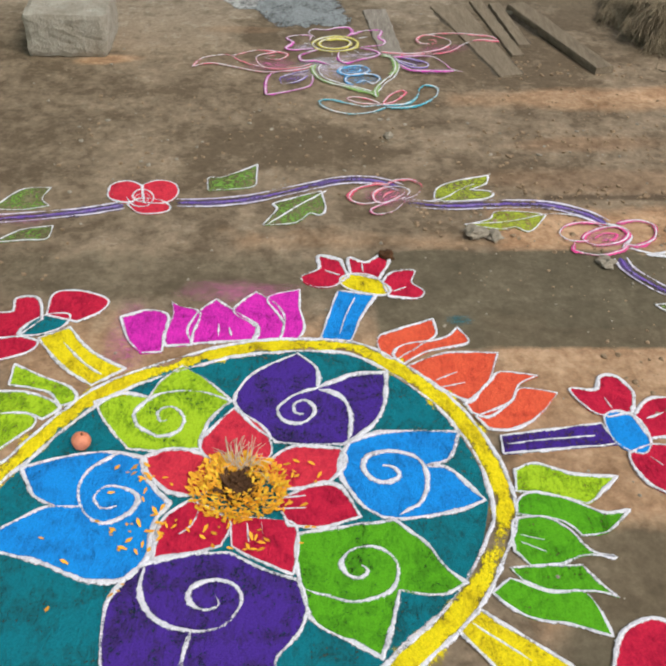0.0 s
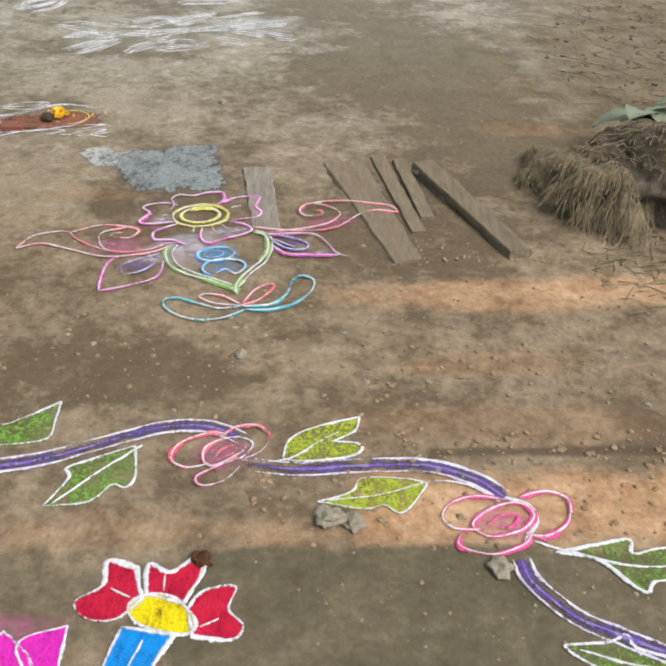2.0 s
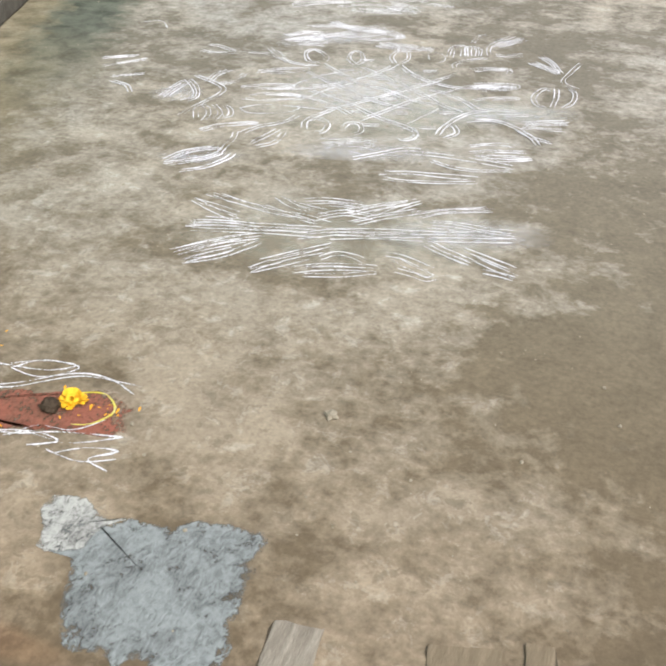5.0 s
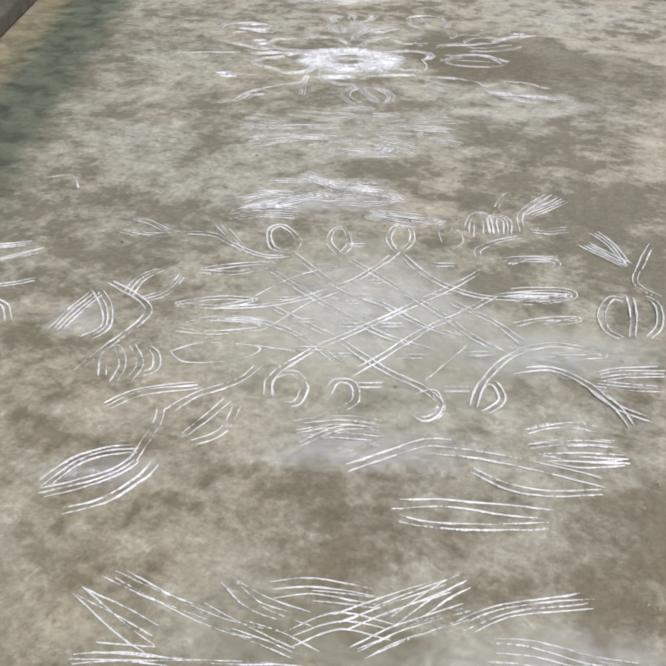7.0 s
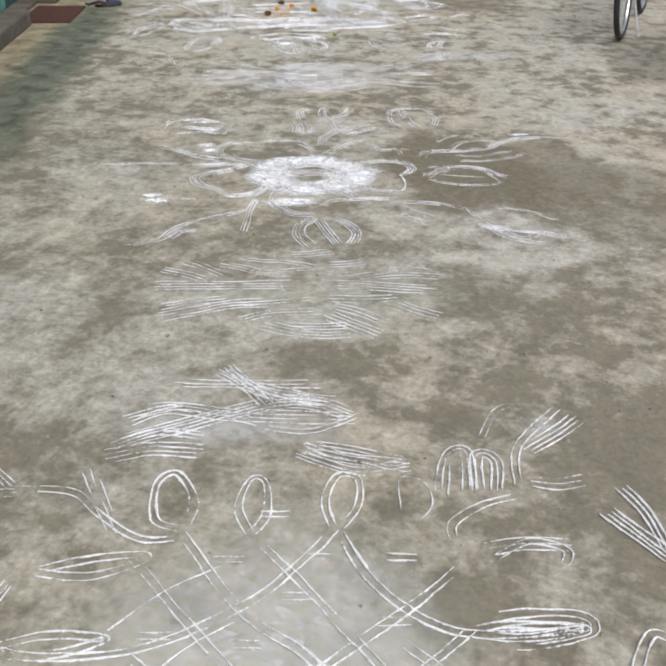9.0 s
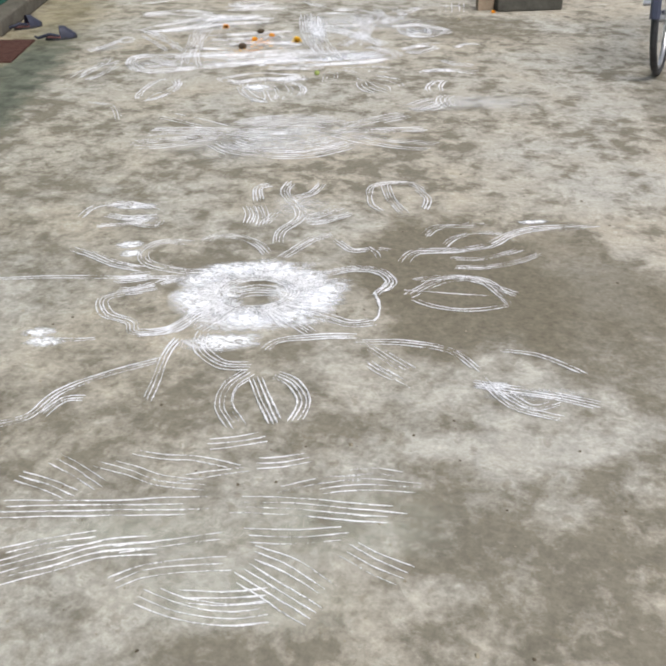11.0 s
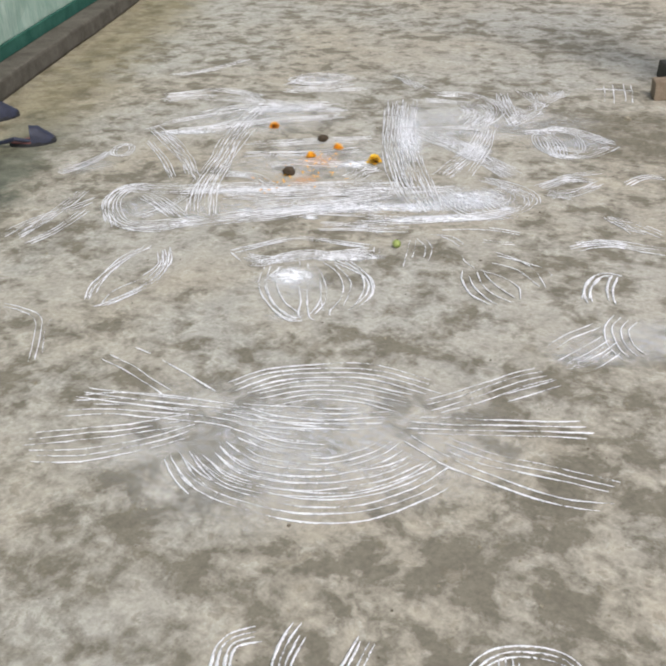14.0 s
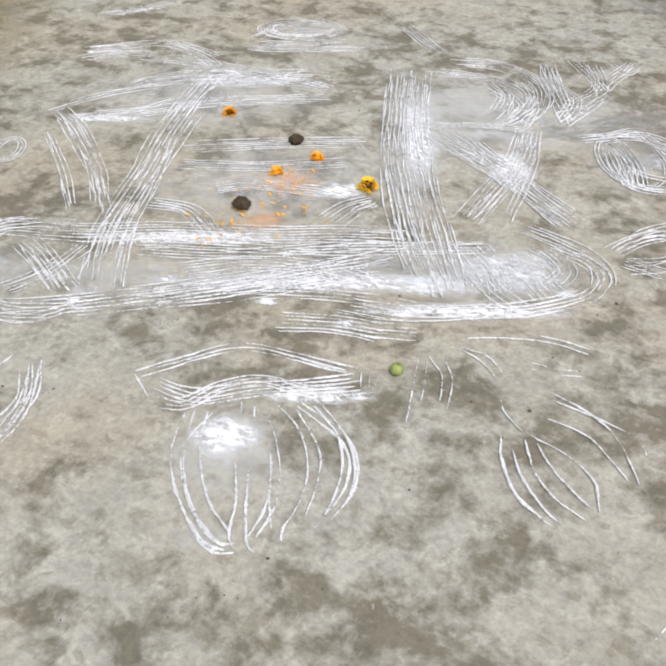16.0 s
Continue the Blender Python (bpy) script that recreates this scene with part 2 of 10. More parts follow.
    col = blend(nt, mul(mul(tan, bare), span(Y, 4.5, 6.0)), col, (0.44, 0.37, 0.27))
    col = blend(nt, 1.0, col, grain, "MULTIPLY")
    # pale flaked crust, and small dark damp spots
    flake = ramp(nt, noise_tex(nt, 13, 8, 0.72, 0.5), (0.56, (0.0,)), (0.6, (1.0,)))
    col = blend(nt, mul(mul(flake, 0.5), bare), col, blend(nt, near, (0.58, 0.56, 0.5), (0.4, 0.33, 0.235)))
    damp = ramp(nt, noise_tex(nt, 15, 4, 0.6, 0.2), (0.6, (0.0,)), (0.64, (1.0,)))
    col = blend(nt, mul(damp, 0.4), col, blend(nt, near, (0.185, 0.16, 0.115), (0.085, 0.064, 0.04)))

    # sandy strips beside the smoothed band, and the band itself
    sand = ramp(nt, add(mul(n_mid, 0.5), mul(fleck, 0.5)), (0.38, (0.3, 0.165, 0.085)), (0.5, (0.5, 0.305, 0.17)), (0.62, (0.68, 0.45, 0.27)))
    red = ramp(nt, add(mul(n_mid, 0.5), mul(fleck, 0.5)), (0.38, (0.2, 0.115, 0.065)), (0.62, (0.42, 0.27, 0.16)))
    for x0, x1, y0, y1, wob, feather, lean, amount in (
            (0.5, 2.6, 2.13, 2.4, 0.14, 0.06, 0.03, 0.95), (-0.25, 0.62, 2.1, 2.22, 0.22, 0.1, 0.0, 0.6), (0.42, 2.6, 0.9, 1.86, 0.12, 0.05, 0.0, 0.75),
            (-0.75, 0.42, 1.2, 1.84, 0.25, 0.1, 0.0, 0.7)):
        col = blend(nt, mul(soft_box(x0, x1, y0, y1, wob, feather, lean), amount), col, sand)
    for cx, cy, rx, ry, turn, k in ((1.0, 3.1, 0.62, 0.11, 2, 0.66), (1.5, 3.16, 0.5, 0.09, 3, 0.7), (0.88, 2.76, 0.32, 0.07, 5, 0.6), (0.9, 2.52, 0.5, 0.1, 0, 0.45), (-0.3, 3.68, 0.22, 0.05, 0, 0.4), (-0.8, 3.36, 0.14, 0.05, 10, 0.8), (1.35, 4.35, 0.3, 0.1, 0, 0.5)):
        col = blend(nt, mul(blob(cx, cy, rx, ry, turn, 0.9, 0.45), k), col, red if cy > 3.4 or cy < 2.9 else sand)
    ridge = mul(mul(soft_box(0.7, 2.8, 2.425, 2.47, 0.03, 0.015, 0.03), 0.8), 1.0)
    col = blend(nt, ridge, col, (0.1, 0.07, 0.045))
    coat = ramp(nt, add(mul(n_mid, 0.5), mul(fleck, 0.5)), (0.36, (0.098, 0.082, 0.052)), (0.5, (0.135, 0.114, 0.073)), (0.66, (0.2, 0.168, 0.11)))
    for x0, x1, y0, y1, wob, feather, lean, amount in (
            (0.16, 0.93, 1.7, 2.135, 0.07, 0.016, 0.03, 0.94), (0.6, 2.8, 1.815, 2.145, 0.05, 0.016, 0.03, 0.9), (0.45, 1.4, 0.5, 1.2, 0.1, 0.05, 0.0, 0.9), (-2.5, 0.2, 1.86, 2.11, 0.12, 0.06, 0, 0.6)):
        col = blend(nt, mul(soft_box(x0, x1, y0, y1, wob, feather, lean), amount), col, coat)

    # damp earth beside the white flower and by the pillar
    wet = blend(nt, span(fleck, 0.35, 0.65), (0.15, 0.133, 0.1), (0.21, 0.187, 0.142))
    for cx, cy, rx, ry, turn, k in ((-0.86, 9.86, 0.42, 0.62, 24, 0.92), (-0.5, 9.95, 0.4, 0.5, 20, 0.65), (-0.15, 9.75, 0.55, 0.5, 20, 0.45), (-1.72, 13.94, 0.5, 0.45, 20, 0.5), (0.1, 12.6, 0.5, 0.9, 0, 0.35)):
        col = blend(nt, mul(blob(cx, cy, rx, ry, turn, 1.1, 0.22), k), col, wet)
    soil = ramp(nt, n_mid, (0.36, (0.125, 0.09, 0.05)), (0.6, (0.215, 0.165, 0.098)))
    col = blend(nt, mul(blob(2.4, 5.0, 1.3, 2.3, 0, 0.7, 0.5), 0.75), col, soil)

    # mossy strip and gutter along the plinth
    off = add(add(X, mul(sub(Y, 8.2), 0.385)), mul(sub(n_edge, 0.5), 0.5))
    olive = mul(span(off, -2.5, -2.9), span(Y, 5.0, 6.5))
    col = blend(nt, mul(olive, 0.75), col, ramp(nt, n_mid, (0.36, (0.15, 0.125, 0.07)), (0.6, (0.31, 0.27, 0.17))))
    gutter = mul(mul(span(off, -2.5, -2.7), span(off, -3.12, -2.95)), mul(span(Y, 13.3, 12.2), span(Y, 6.0, 7.2)))
    col = blend(nt, mul(gutter, 0.92), col, ramp(nt, n_mid, (0.36, (0.06, 0.075, 0.06)), (0.62, (0.15, 0.165, 0.135))))
    # grit
    col = blend(nt, ramp(nt, n_fine, (0.3, (0.66,)), (0.7, (1.0,))), (0.03, 0.025, 0.016), col)
    nt.links.new(col, b.inputs["Base Color"])
    rise = add(add(mul(n_fine, 0.3), n_mid), add(mul(bare, 0.16), mul(flake, 0.14)))
    bump(nt, b, add(rise, mul(fleck, mul(near, 0.8))), 0.32, 0.012)
    return m


def stone_material(name, lo, hi, scale=18, rough=0.9, strength=0.6, stretch=(1, 1, 1)):
    m, nt, b = material(name, rough)
    a, c = noise_tex(nt, scale, 6, 0.7, 0.3, stretch), noise_tex(nt, scale * 9, 3, 0.6, 0, stretch)
    nt.links.new(blend(nt, ramp(nt, c, (0.3, (0.75,)), (0.7, (1.0,))), (lo[0] * 0.4, lo[1] * 0.4, lo[2] * 0.4), ramp(nt, a, (0.3, lo), (0.7, hi))), b.inputs["Base Color"])
    bump(nt, b, calc(nt, "ADD", a, calc(nt, "MULTIPLY", c, 0.4)), strength, 0.01)
    return m


GROUND = ground_material()
PEBBLE = stone_material("pebble_stone", (0.2, 0.17, 0.12), (0.42, 0.38, 0.3), 25)
CONCRETE = stone_material("weathered_concrete", (0.27, 0.235, 0.18), (0.47, 0.44, 0.37), 14, strength=0.9)
PLINTH = stone_material("damp_cement_plinth", (0.075, 0.068, 0.056), (0.165, 0.15, 0.128), 6)
DARKSTONE = stone_material("dark_cement_base", (0.055, 0.053, 0.046), (0.105, 0.102, 0.09), 10)
TURQ = stone_material("turquoise_limewash", (0.05, 0.17, 0.14), (0.14, 0.31, 0.26), 4)
DOORPAINT = stone_material("dark_teal_door_paint", (0.01, 0.05, 0.055), (0.02, 0.08, 0.085), 8, 0.6)
MATRED = stone_material("worn_red_mat", (0.055, 0.025, 0.02), (0.11, 0.055, 0.045), 30)
WALLPAINT = stone_material("pale_green_limewash", (0.2, 0.33, 0.27), (0.5, 0.6, 0.53), 5, stretch=(1, 1, 0.3))
DADO = stone_material("dark_green_dado_paint", (0.02, 0.085, 0.065), (0.05, 0.15, 0.115), 5)
TEALPAINT = stone_material("teal_gloss_paint", (0.007, 0.13, 0.13), (0.014, 0.19, 0.185), 12, 0.45, 0.15)
BRICK = stone_material("dusty_brick", (0.19, 0.14, 0.1), (0.31, 0.25, 0.19), 14)
OLDWOOD = stone_material("dusty_weathered_wood", (0.18, 0.142, 0.095), (0.3, 0.245, 0.172), 9, 0.9, 0.7, (6, 1, 6))
TIMBER = stone_material("muddy_squared_timber", (0.15, 0.118, 0.08), (0.28, 0.23, 0.16), 9, 0.9, 0.7, (6, 1, 6))
GREYWOOD = stone_material("grey_weathered_wood", (0.2, 0.175, 0.14), (0.4, 0.36, 0.3), 9, 0.9, 0.7, (7, 1, 7))
# clay of the hearth and crumbs; also colours the shade strips beside the planks
SOIL_AND_SHADE = stone_material("charred_clay_and_gap_shade", (0.05, 0.041, 0.03), (0.19, 0.155, 0.112), 16, 1.0, 1.0)
CLAY = stone_material("dried_mud", (0.15, 0.12, 0.08), (0.3, 0.25, 0.17), 14, 1.0, 1.0)
STRAW = stone_material("dry_straw", (0.16, 0.125, 0.078), (0.36, 0.295, 0.195), 40, 0.9, 0.3)
PALESTRAW = stone_material("pale_dry_stamen", (0.55, 0.42, 0.28), (0.7, 0.58, 0.42), 40, 0.9, 0.3)
LEAFMAT = stone_material("dusty_leaf", (0.13, 0.165, 0.1), (0.26, 0.3, 0.2), 12, 0.7, 0.3)
SANDCLOD = stone_material("crumbled_sandy_earth", (0.22, 0.155, 0.095), (0.44, 0.32, 0.2), 20, 1.0, 1.0)
RUBBLE = stone_material("soil_rubble", (0.1, 0.082, 0.055), (0.24, 0.2, 0.135), 30, 1.0, 1.0)
MARIGOLD = stone_material("marigold_petal", (0.82, 0.33, 0.01), (0.95, 0.5, 0.02), 60, 0.7, 0.3)
MARIYELLOW = stone_material("yellow_marigold_petal", (0.85, 0.5, 0.02), (0.95, 0.62, 0.03), 60, 0.7, 0.3)
FLOWERCORE = stone_material("wilted_brown_core", (0.05, 0.025, 0.015), (0.14, 0.07, 0.03), 60, 0.9, 0.5)
DUNG = stone_material("dried_dung", (0.06, 0.044, 0.03), (0.14, 0.105, 0.075), 50, 1.0, 1.0)
LIMEFRUIT = stone_material("green_fruit_skin", (0.2, 0.26, 0.06), (0.32, 0.38, 0.12), 30, 0.5, 0.2)
TERRACOTTA = stone_material("orange_fruit_skin", (0.6, 0.17, 0.08), (0.75, 0.28, 0.15), 30, 0.6, 0.2)
RUBBER = stone_material("black_rubber", (0.012, 0.012, 0.014), (0.035, 0.035, 0.04), 30, 0.7, 0.2)
PINKSOLE = stone_material("dusty_red_footbed", (0.1, 0.04, 0.045), (0.3, 0.11, 0.1), 20, 0.7, 0.2)
NAVY = stone_material("dark_blue_rubber", (0.012, 0.014, 0.03), (0.03, 0.035, 0.07), 30, 0.6, 0.2)
STEEL, _nt, _b = material("scratched_chrome", 0.32, 1.0)
_nt.links.new(ramp(_nt, noise_tex(_nt, 40), (0.3, (0.42, 0.42, 0.43)), (0.7, (0.68, 0.68, 0.7))), _b.inputs["Base Color"])
PAINTSTEEL = stone_material("dark_enamel_paint", (0.02, 0.025, 0.05), (0.04, 0.045, 0.08), 20, 0.35, 0.1)


# ---- helpers of this place ----
def part(name, bm, mat, parent=None, label="", smooth=False):
    me = bpy.data.meshes.new(name)
    bm.to_mesh(me)
    bm.free()
    me.materials.append(mat)
    if smooth:
        me.shade_smooth()
    ob = new(name, me)
    ob.parent = parent
    return tagged(ob, label)


def thing(name, label, category, x=0.0, y=0.0, z=0.0, group="", kind=""):
    ob = new(name)
    ob.empty_display_size = 0.05
    ob.location = (x, y, z)
    return tagged(ob, label, category, group, kind)


def smooth_line(points, closed=False, step=0.008):
    """A Catmull-Rom line through the points; a third entry marks a corner."""
    pts = [Vector(p[:2]) for p in points]
    sharp = [len(p) > 2 for p in points]
    n, out = len(pts), []
    for i in range(n if closed else n - 1):
        a, b = pts[i], pts[(i + 1) % n]
        before = pts[i - 1] if (closed or i > 0) and not sharp[i] else a
        after = pts[(i + 2) % n] if (closed or i + 2 < n) and not sharp[(i + 1) % n] else b
        k = max(2, int((b - a).length / step))
        for j in range(k):
            t = j / k
            out.append(0.5 * (2 * a + (b - before) * t + (2 * before - 5 * a + 4 * b - after) * t * t + (3 * a - before - 3 * b + after) * t ** 3))
    if not closed:
        out.append(pts[-1])
    return out


LAYER = [0]


def fill(parent, name, mat, points, border=0.013, edge=None, label=""):
    """A strewn patch of powder with a poured line round it."""
    LAYER[0] = (LAYER[0] + 1) % 24
    z = 0.0022 + 0.00012 * LAYER[0]
    ring = smooth_line(points, True, 0.014)
    wob = [p + Vector((noise.noise((p.x * 60, p.y * 60, 1)), noise.noise((p.x * 60, p.y * 60, 7)))) * 0.0025 for p in ring]
    bm = bmesh.new()
    dens = bm.verts.layers.float.new("thickness")
    base = Vector(parent.location)
    top = [bm.verts.new((p.x - base.x, p.y - base.y, z)) for p in wob]
    low = [bm.verts.new((p.x - base.x, p.y - base.y, 0.0003)) for p in wob]
    for v in top + low:
        v[dens] = 1.0
    bm.faces.new(top)
    for i in range(len(top)):
        bm.faces.new((top[i - 1], top[i], low[i], low[i - 1]))
    bmesh.ops.recalc_face_normals(bm, faces=bm.faces)
    bmesh.ops.triangulate(bm, faces=[f for f in bm.faces if len(f.verts) > 4])
    ob = part(name, bm, mat, parent, label)
    if border:
        line(parent, "outline", edge or WHITE, border, points, closed=True)
    return ob


def wash(parent, name, mat, points, label=""):
    """A thin dried wash that frays out towards its rim."""
    LAYER[0] = (LAYER[0] + 1) % 24
    z = 0.0014 + 0.00006 * LAYER[0]
    pts = smooth_line(points, True, 0.02)
    pts = [p + Vector((noise.noise((p.x * 16, p.y * 16, 2)), noise.noise((p.x * 16, p.y * 16, 5)))) * 0.03 for p in pts]
    mid = sum(pts, Vector((0, 0))) / len(pts)
    bm = bmesh.new()
    dens = bm.verts.layers.float.new("thickness")
    rows = []
    for f, k in ((0.0, 1.0), (0.5, 1.0), (0.84, 0.95), (0.94, 0.6), (1.0, 0.0)):
        row = []
        for p in pts:
            v = bm.verts.new((mid.x + (p.x - mid.x) * f - parent.location.x, mid.y + (p.y - mid.y) * f - parent.location.y, z))
            v[dens] = k
            row.append(v)
        rows.append(row)
    for r0, r1 in zip(rows, rows[1:]):
        for i in range(len(pts)):
            bm.faces.new((r0[i - 1], r0[i], r1[i], r1[i - 1]))
    bmesh.ops.remove_doubles(bm, verts=bm.verts, dist=1e-6)
    return part(name, bm, mat, parent, label)


def ribbon(bm, pts, width, base, closed, height, seed, taper=True, rough=0.5, wander=0.0):
    dens = bm.verts.layers.float.get("thickness") or bm.verts.layers.float.new("thickness")
    rows, n = [], len(pts)
    for i, p in enumerate(pts):
        a, b = (pts[i - 1] if i or closed else p), (pts[(i + 1) % n] if i + 1 < n or closed else p)
        d = (b - a).normalized() if (b - a).length > 1e-6 else Vector((1, 0))
        side = Vector((-d.y, d.x))
        slow = noise.noise((p.x * 5, p.y * 5, 3))
        w = width * 0.5 * (1 + 0.5 * slow + rough * noise.noise((p.x * 26, p.y * 26, seed)) + 0.35 * noise.noise((p.x * 130, p.y * 130, seed)))
        if taper and not closed:
            w *= min(1.0, 0.35 + 0.65 * min(i, n - 1 - i) / 3)
        drift = side * width * 0.22 * noise.noise((p.x * 30, p.y * 30, seed + 9))
        q = p + drift + side * 0.0045 * noise.noise((p.x * 8, p.y * 8, seed + 4)) * wander - Vector(base[:2])
        rows.append([bm.verts.new((q.x + side.x * w * s, q.y + side.y * w * s, h)) for s, h in ((-1.35, height * 0.55), (-0.4, height), (0.4, height), (1.35, height * 0.55))])
        for v, k in zip(rows[-1], (0.15, 1.0, 1.0, 0.15)):
            v[dens] = k + 0.35 * slow + 0.5 * min(0.4, noise.noise((p.x * 12, p.y * 12, seed)))
    for i in range(n if closed else n - 1):
        a, b = rows[i], rows[(i + 1) % n]
        for k in range(3):
            bm.faces.new((a[k], a[k + 1], b[k + 1], b[k]))


def line(parent, name, mat, width, points, count=1, gap=0.02, closed=False, label="", height=None, fade=0.0):
    """A line of powder let run from the hand; count: as many side by side, from between the fingers."""
    LAYER[0] = (LAYER[0] + 1) % 24
    bm = bmesh.new()
    pts = smooth_line(points, closed)
    h = (height or 0.0052) + 0.00008 * LAYER[0]
    for k in range(count):
        off = (k - (count - 1) / 2) * gap
        moved = []
        for i, p in enumerate(pts):
            a, b = (pts[i - 1] if i or closed else p), (pts[(i + 1) % len(pts)] if i + 1 < len(pts) or closed else p)
            d = (b - a).normalized() if (b - a).length > 1e-6 else Vector((1, 0))
            o = off * (1 + 0.25 * noise.noise((p.x * 4, p.y * 4, k)))
            moved.append(p + Vector((-d.y, d.x)) * o)
        cut0, cut1 = int(random.random() * fade * len(moved)), len(moved) - int(random.random() * fade * len(moved))
        if cut1 - cut0 > 3:
            ribbon(bm, moved[cut0:cut1] if not closed else moved, width, parent.location, closed, h, random.random() * 50, wander=1.0 if fade else 0.0)
    return part(name, bm, mat, parent, label)


def oval(cx, cy, rx, ry, turn=0.0, n=10, start=0.0, sweep=360.0):
    c, s = math.cos(radians(turn)), math.sin(radians(turn))
    out = []
    for i in range(n + (sweep < 360)):
        a = radians(start + sweep * i / n)
        x, y = rx * math.cos(a), ry * math.sin(a)
        out.append((cx + c * x - s * y, cy + s * x + c * y))
    return out


def scatter_dust(parent, name, mat, cx, cy, rx, ry, turn=0.0):
    """Loose powder rubbed over the earth: a thin veil that thins out to a ragged rim."""
    LAYER[0] = (LAYER[0] + 1) % 24
    bm = bmesh.new()
    dens = bm.verts.layers.float.new("thickness")
    c, s = math.cos(radians(turn)), math.sin(radians(turn))
    rows = []
    for k in range(7):
        ring = []
        for i in range(36):
            a = 6.2832 * i / 36
            f = k / 6 * (1 + 0.3 * noise.noise((cx + 2 * math.cos(a), cy + 2 * math.sin(a), 3))) + 0.01
            u, v = f * rx * 1.25 * math.cos(a), f * ry * 1.25 * math.sin(a)
            vert = bm.verts.new((cx + c * u - s * v - parent.location.x, cy + s * u + c * v - parent.location.y, 0.0012 + 0.00006 * LAYER[0]))
            vert[dens] = max(0.0, 1 - (k / 6) ** 1.6)
            ring.append(vert)
        rows.append(ring)
    bm.faces.new(rows[0])
    for r0, r1 in zip(rows, rows[1:]):
        for i in range(36):
            bm.faces.new((r0[i - 1], r0[i], r1[i], r1[i - 1]))
    return part(name, bm, mat, parent)


def box(bm, x0, x1, y0, y1, z0, z1, bevel=0.0, jitter=0.0, seed=0):
    vs = bmesh.ops.create_cube(bm, size=1.0)["verts"]
    for v in vs:
        v.co = Vector((x0 + (v.co.x + 0.5) * (x1 - x0), y0 + (v.co.y + 0.5) * (y1 - y0), z0 + (v.co.z + 0.5) * (z1 - z0)))
    if bevel:
        es = list({e for v in vs for e in v.link_edges})
        bmesh.ops.bevel(bm, geom=es, offset=bevel, segments=2, affect="EDGES", profile=0.6)
    if jitter:
        for v in bm.verts:
            v.co += noise.noise_vector(v.co * 9 + Vector((seed, 0, 0))) * jitter
    return bm


def tube(bm, points, radius, sides=8):
    rows = []
    for i, p in enumerate(points):
        a, b = Vector(points[max(i - 1, 0)]), Vector(points[min(i + 1, len(points) - 1)])
        q = (b - a).to_track_quat("Z", "Y")
        r = radius[i] if isinstance(radius, (list, tuple)) else radius
        rows.append([bm.verts.new(Vector(p) + q @ Vector((r * math.cos(6.2832 * k / sides), r * math.sin(6.2832 * k / sides), 0))) for k in range(sides)])
    for a, b in zip(rows, rows[1:]):
        for k in range(sides):
            bm.faces.new((a[k - 1], a[k], b[k], b[k - 1]))
    bm.faces.new(rows[0][::-1])
    bm.faces.new(rows[-1])
    return bm


def rough_ball(bm, x, y, z, r, squash=1.0, amount=0.2, seed=0, sub=2, freq=1.4):
    vs = bmesh.ops.create_icosphere(bm, subdivisions=sub, radius=1.0)["verts"]
    for v in vs:
        k = 1 + amount * noise.noise(v.co * freq + Vector((seed * 3.1, seed, 0)))
        v.co = Vector((x + v.co.x * r * k, y + v.co.y * r * k, z + v.co.z * r * k * squash))
    return bm


# ---- ground ----
bm = bmesh.new()
bmesh.ops.create_grid(bm, x_segments=60, y_segments=60, size=60)
for v in bm.verts:
    v.co.y += 20
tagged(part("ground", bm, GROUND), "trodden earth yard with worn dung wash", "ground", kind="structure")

# pebbles and grit lying about
bm = bmesh.new()
rnd = random.Random(4)
for i in range(1500):
    y = 0.9 + 14.5 * rnd.random() ** 1.25
    x = -0.38 * max(0, y - 3) * 0.75 + rnd.uniform(-1.6, 1.6) * (0.7 + y / 9)
    if x < -3.3 - 0.385 * (y - 8.2) + 0.3 or (x + 0.09) ** 2 + (y - 1.23) ** 2 < 0.3:
        continue
    r = 0.0022 + 0.005 * rnd.random() ** 3
    rough_ball(bm, x, y, r * 0.25, r, 0.7, 0.5, i, 1)
tagged(part("pebbles", bm, PEBBLE), "small pale pebbles and grit on the earth", "pebbles", kind="stuff")


# ---- powder drawings, laid out in metres on the ground ----

def shrink(points, by):
    """The ring drawn in towards its centre."""
    c = sum((Vector(p[:2]) for p in points), Vector((0, 0))) / len(points)
    return [tuple(Vector(p[:2]) + (c - Vector(p[:2])).normalized() * by) for p in points]


def rays(parent, mat, cx, cy, ax, ay, bx, by, turn, count=170):
    """Short strokes let run outwards round an oval."""
    rnd = random.Random(12)
    bm = bmesh.new()
    c, s = math.cos(radians(turn)), math.sin(radians(turn))
    for i in range(count):
        a = 6.2832 * (i + rnd.random() * 0.6) / count
        grow = 0.55 + 0.28 * rnd.random() + 0.4 * noise.noise((2 * math.cos(a), 2 * math.sin(a), 2))
        ends = []
        for f in (0.0, 0.33, 0.67, 1.0):
            rx, ry = ax + (bx * grow - ax) * f, ay + (by * grow - ay) * f
            u, v = rx * math.cos(a + 0.05 * f), ry * math.sin(a + 0.05 * f)
            ends.append(Vector((cx + c * u - s * v, cy + s * u + c * v)))
        ribbon(bm, ends, 0.013 + 0.012 * rnd.random(), parent.location, False, 0.006 + 0.001 * rnd.random(), i)
    tagged(part("ray_fringe", bm, mat, parent), kind="stuff")


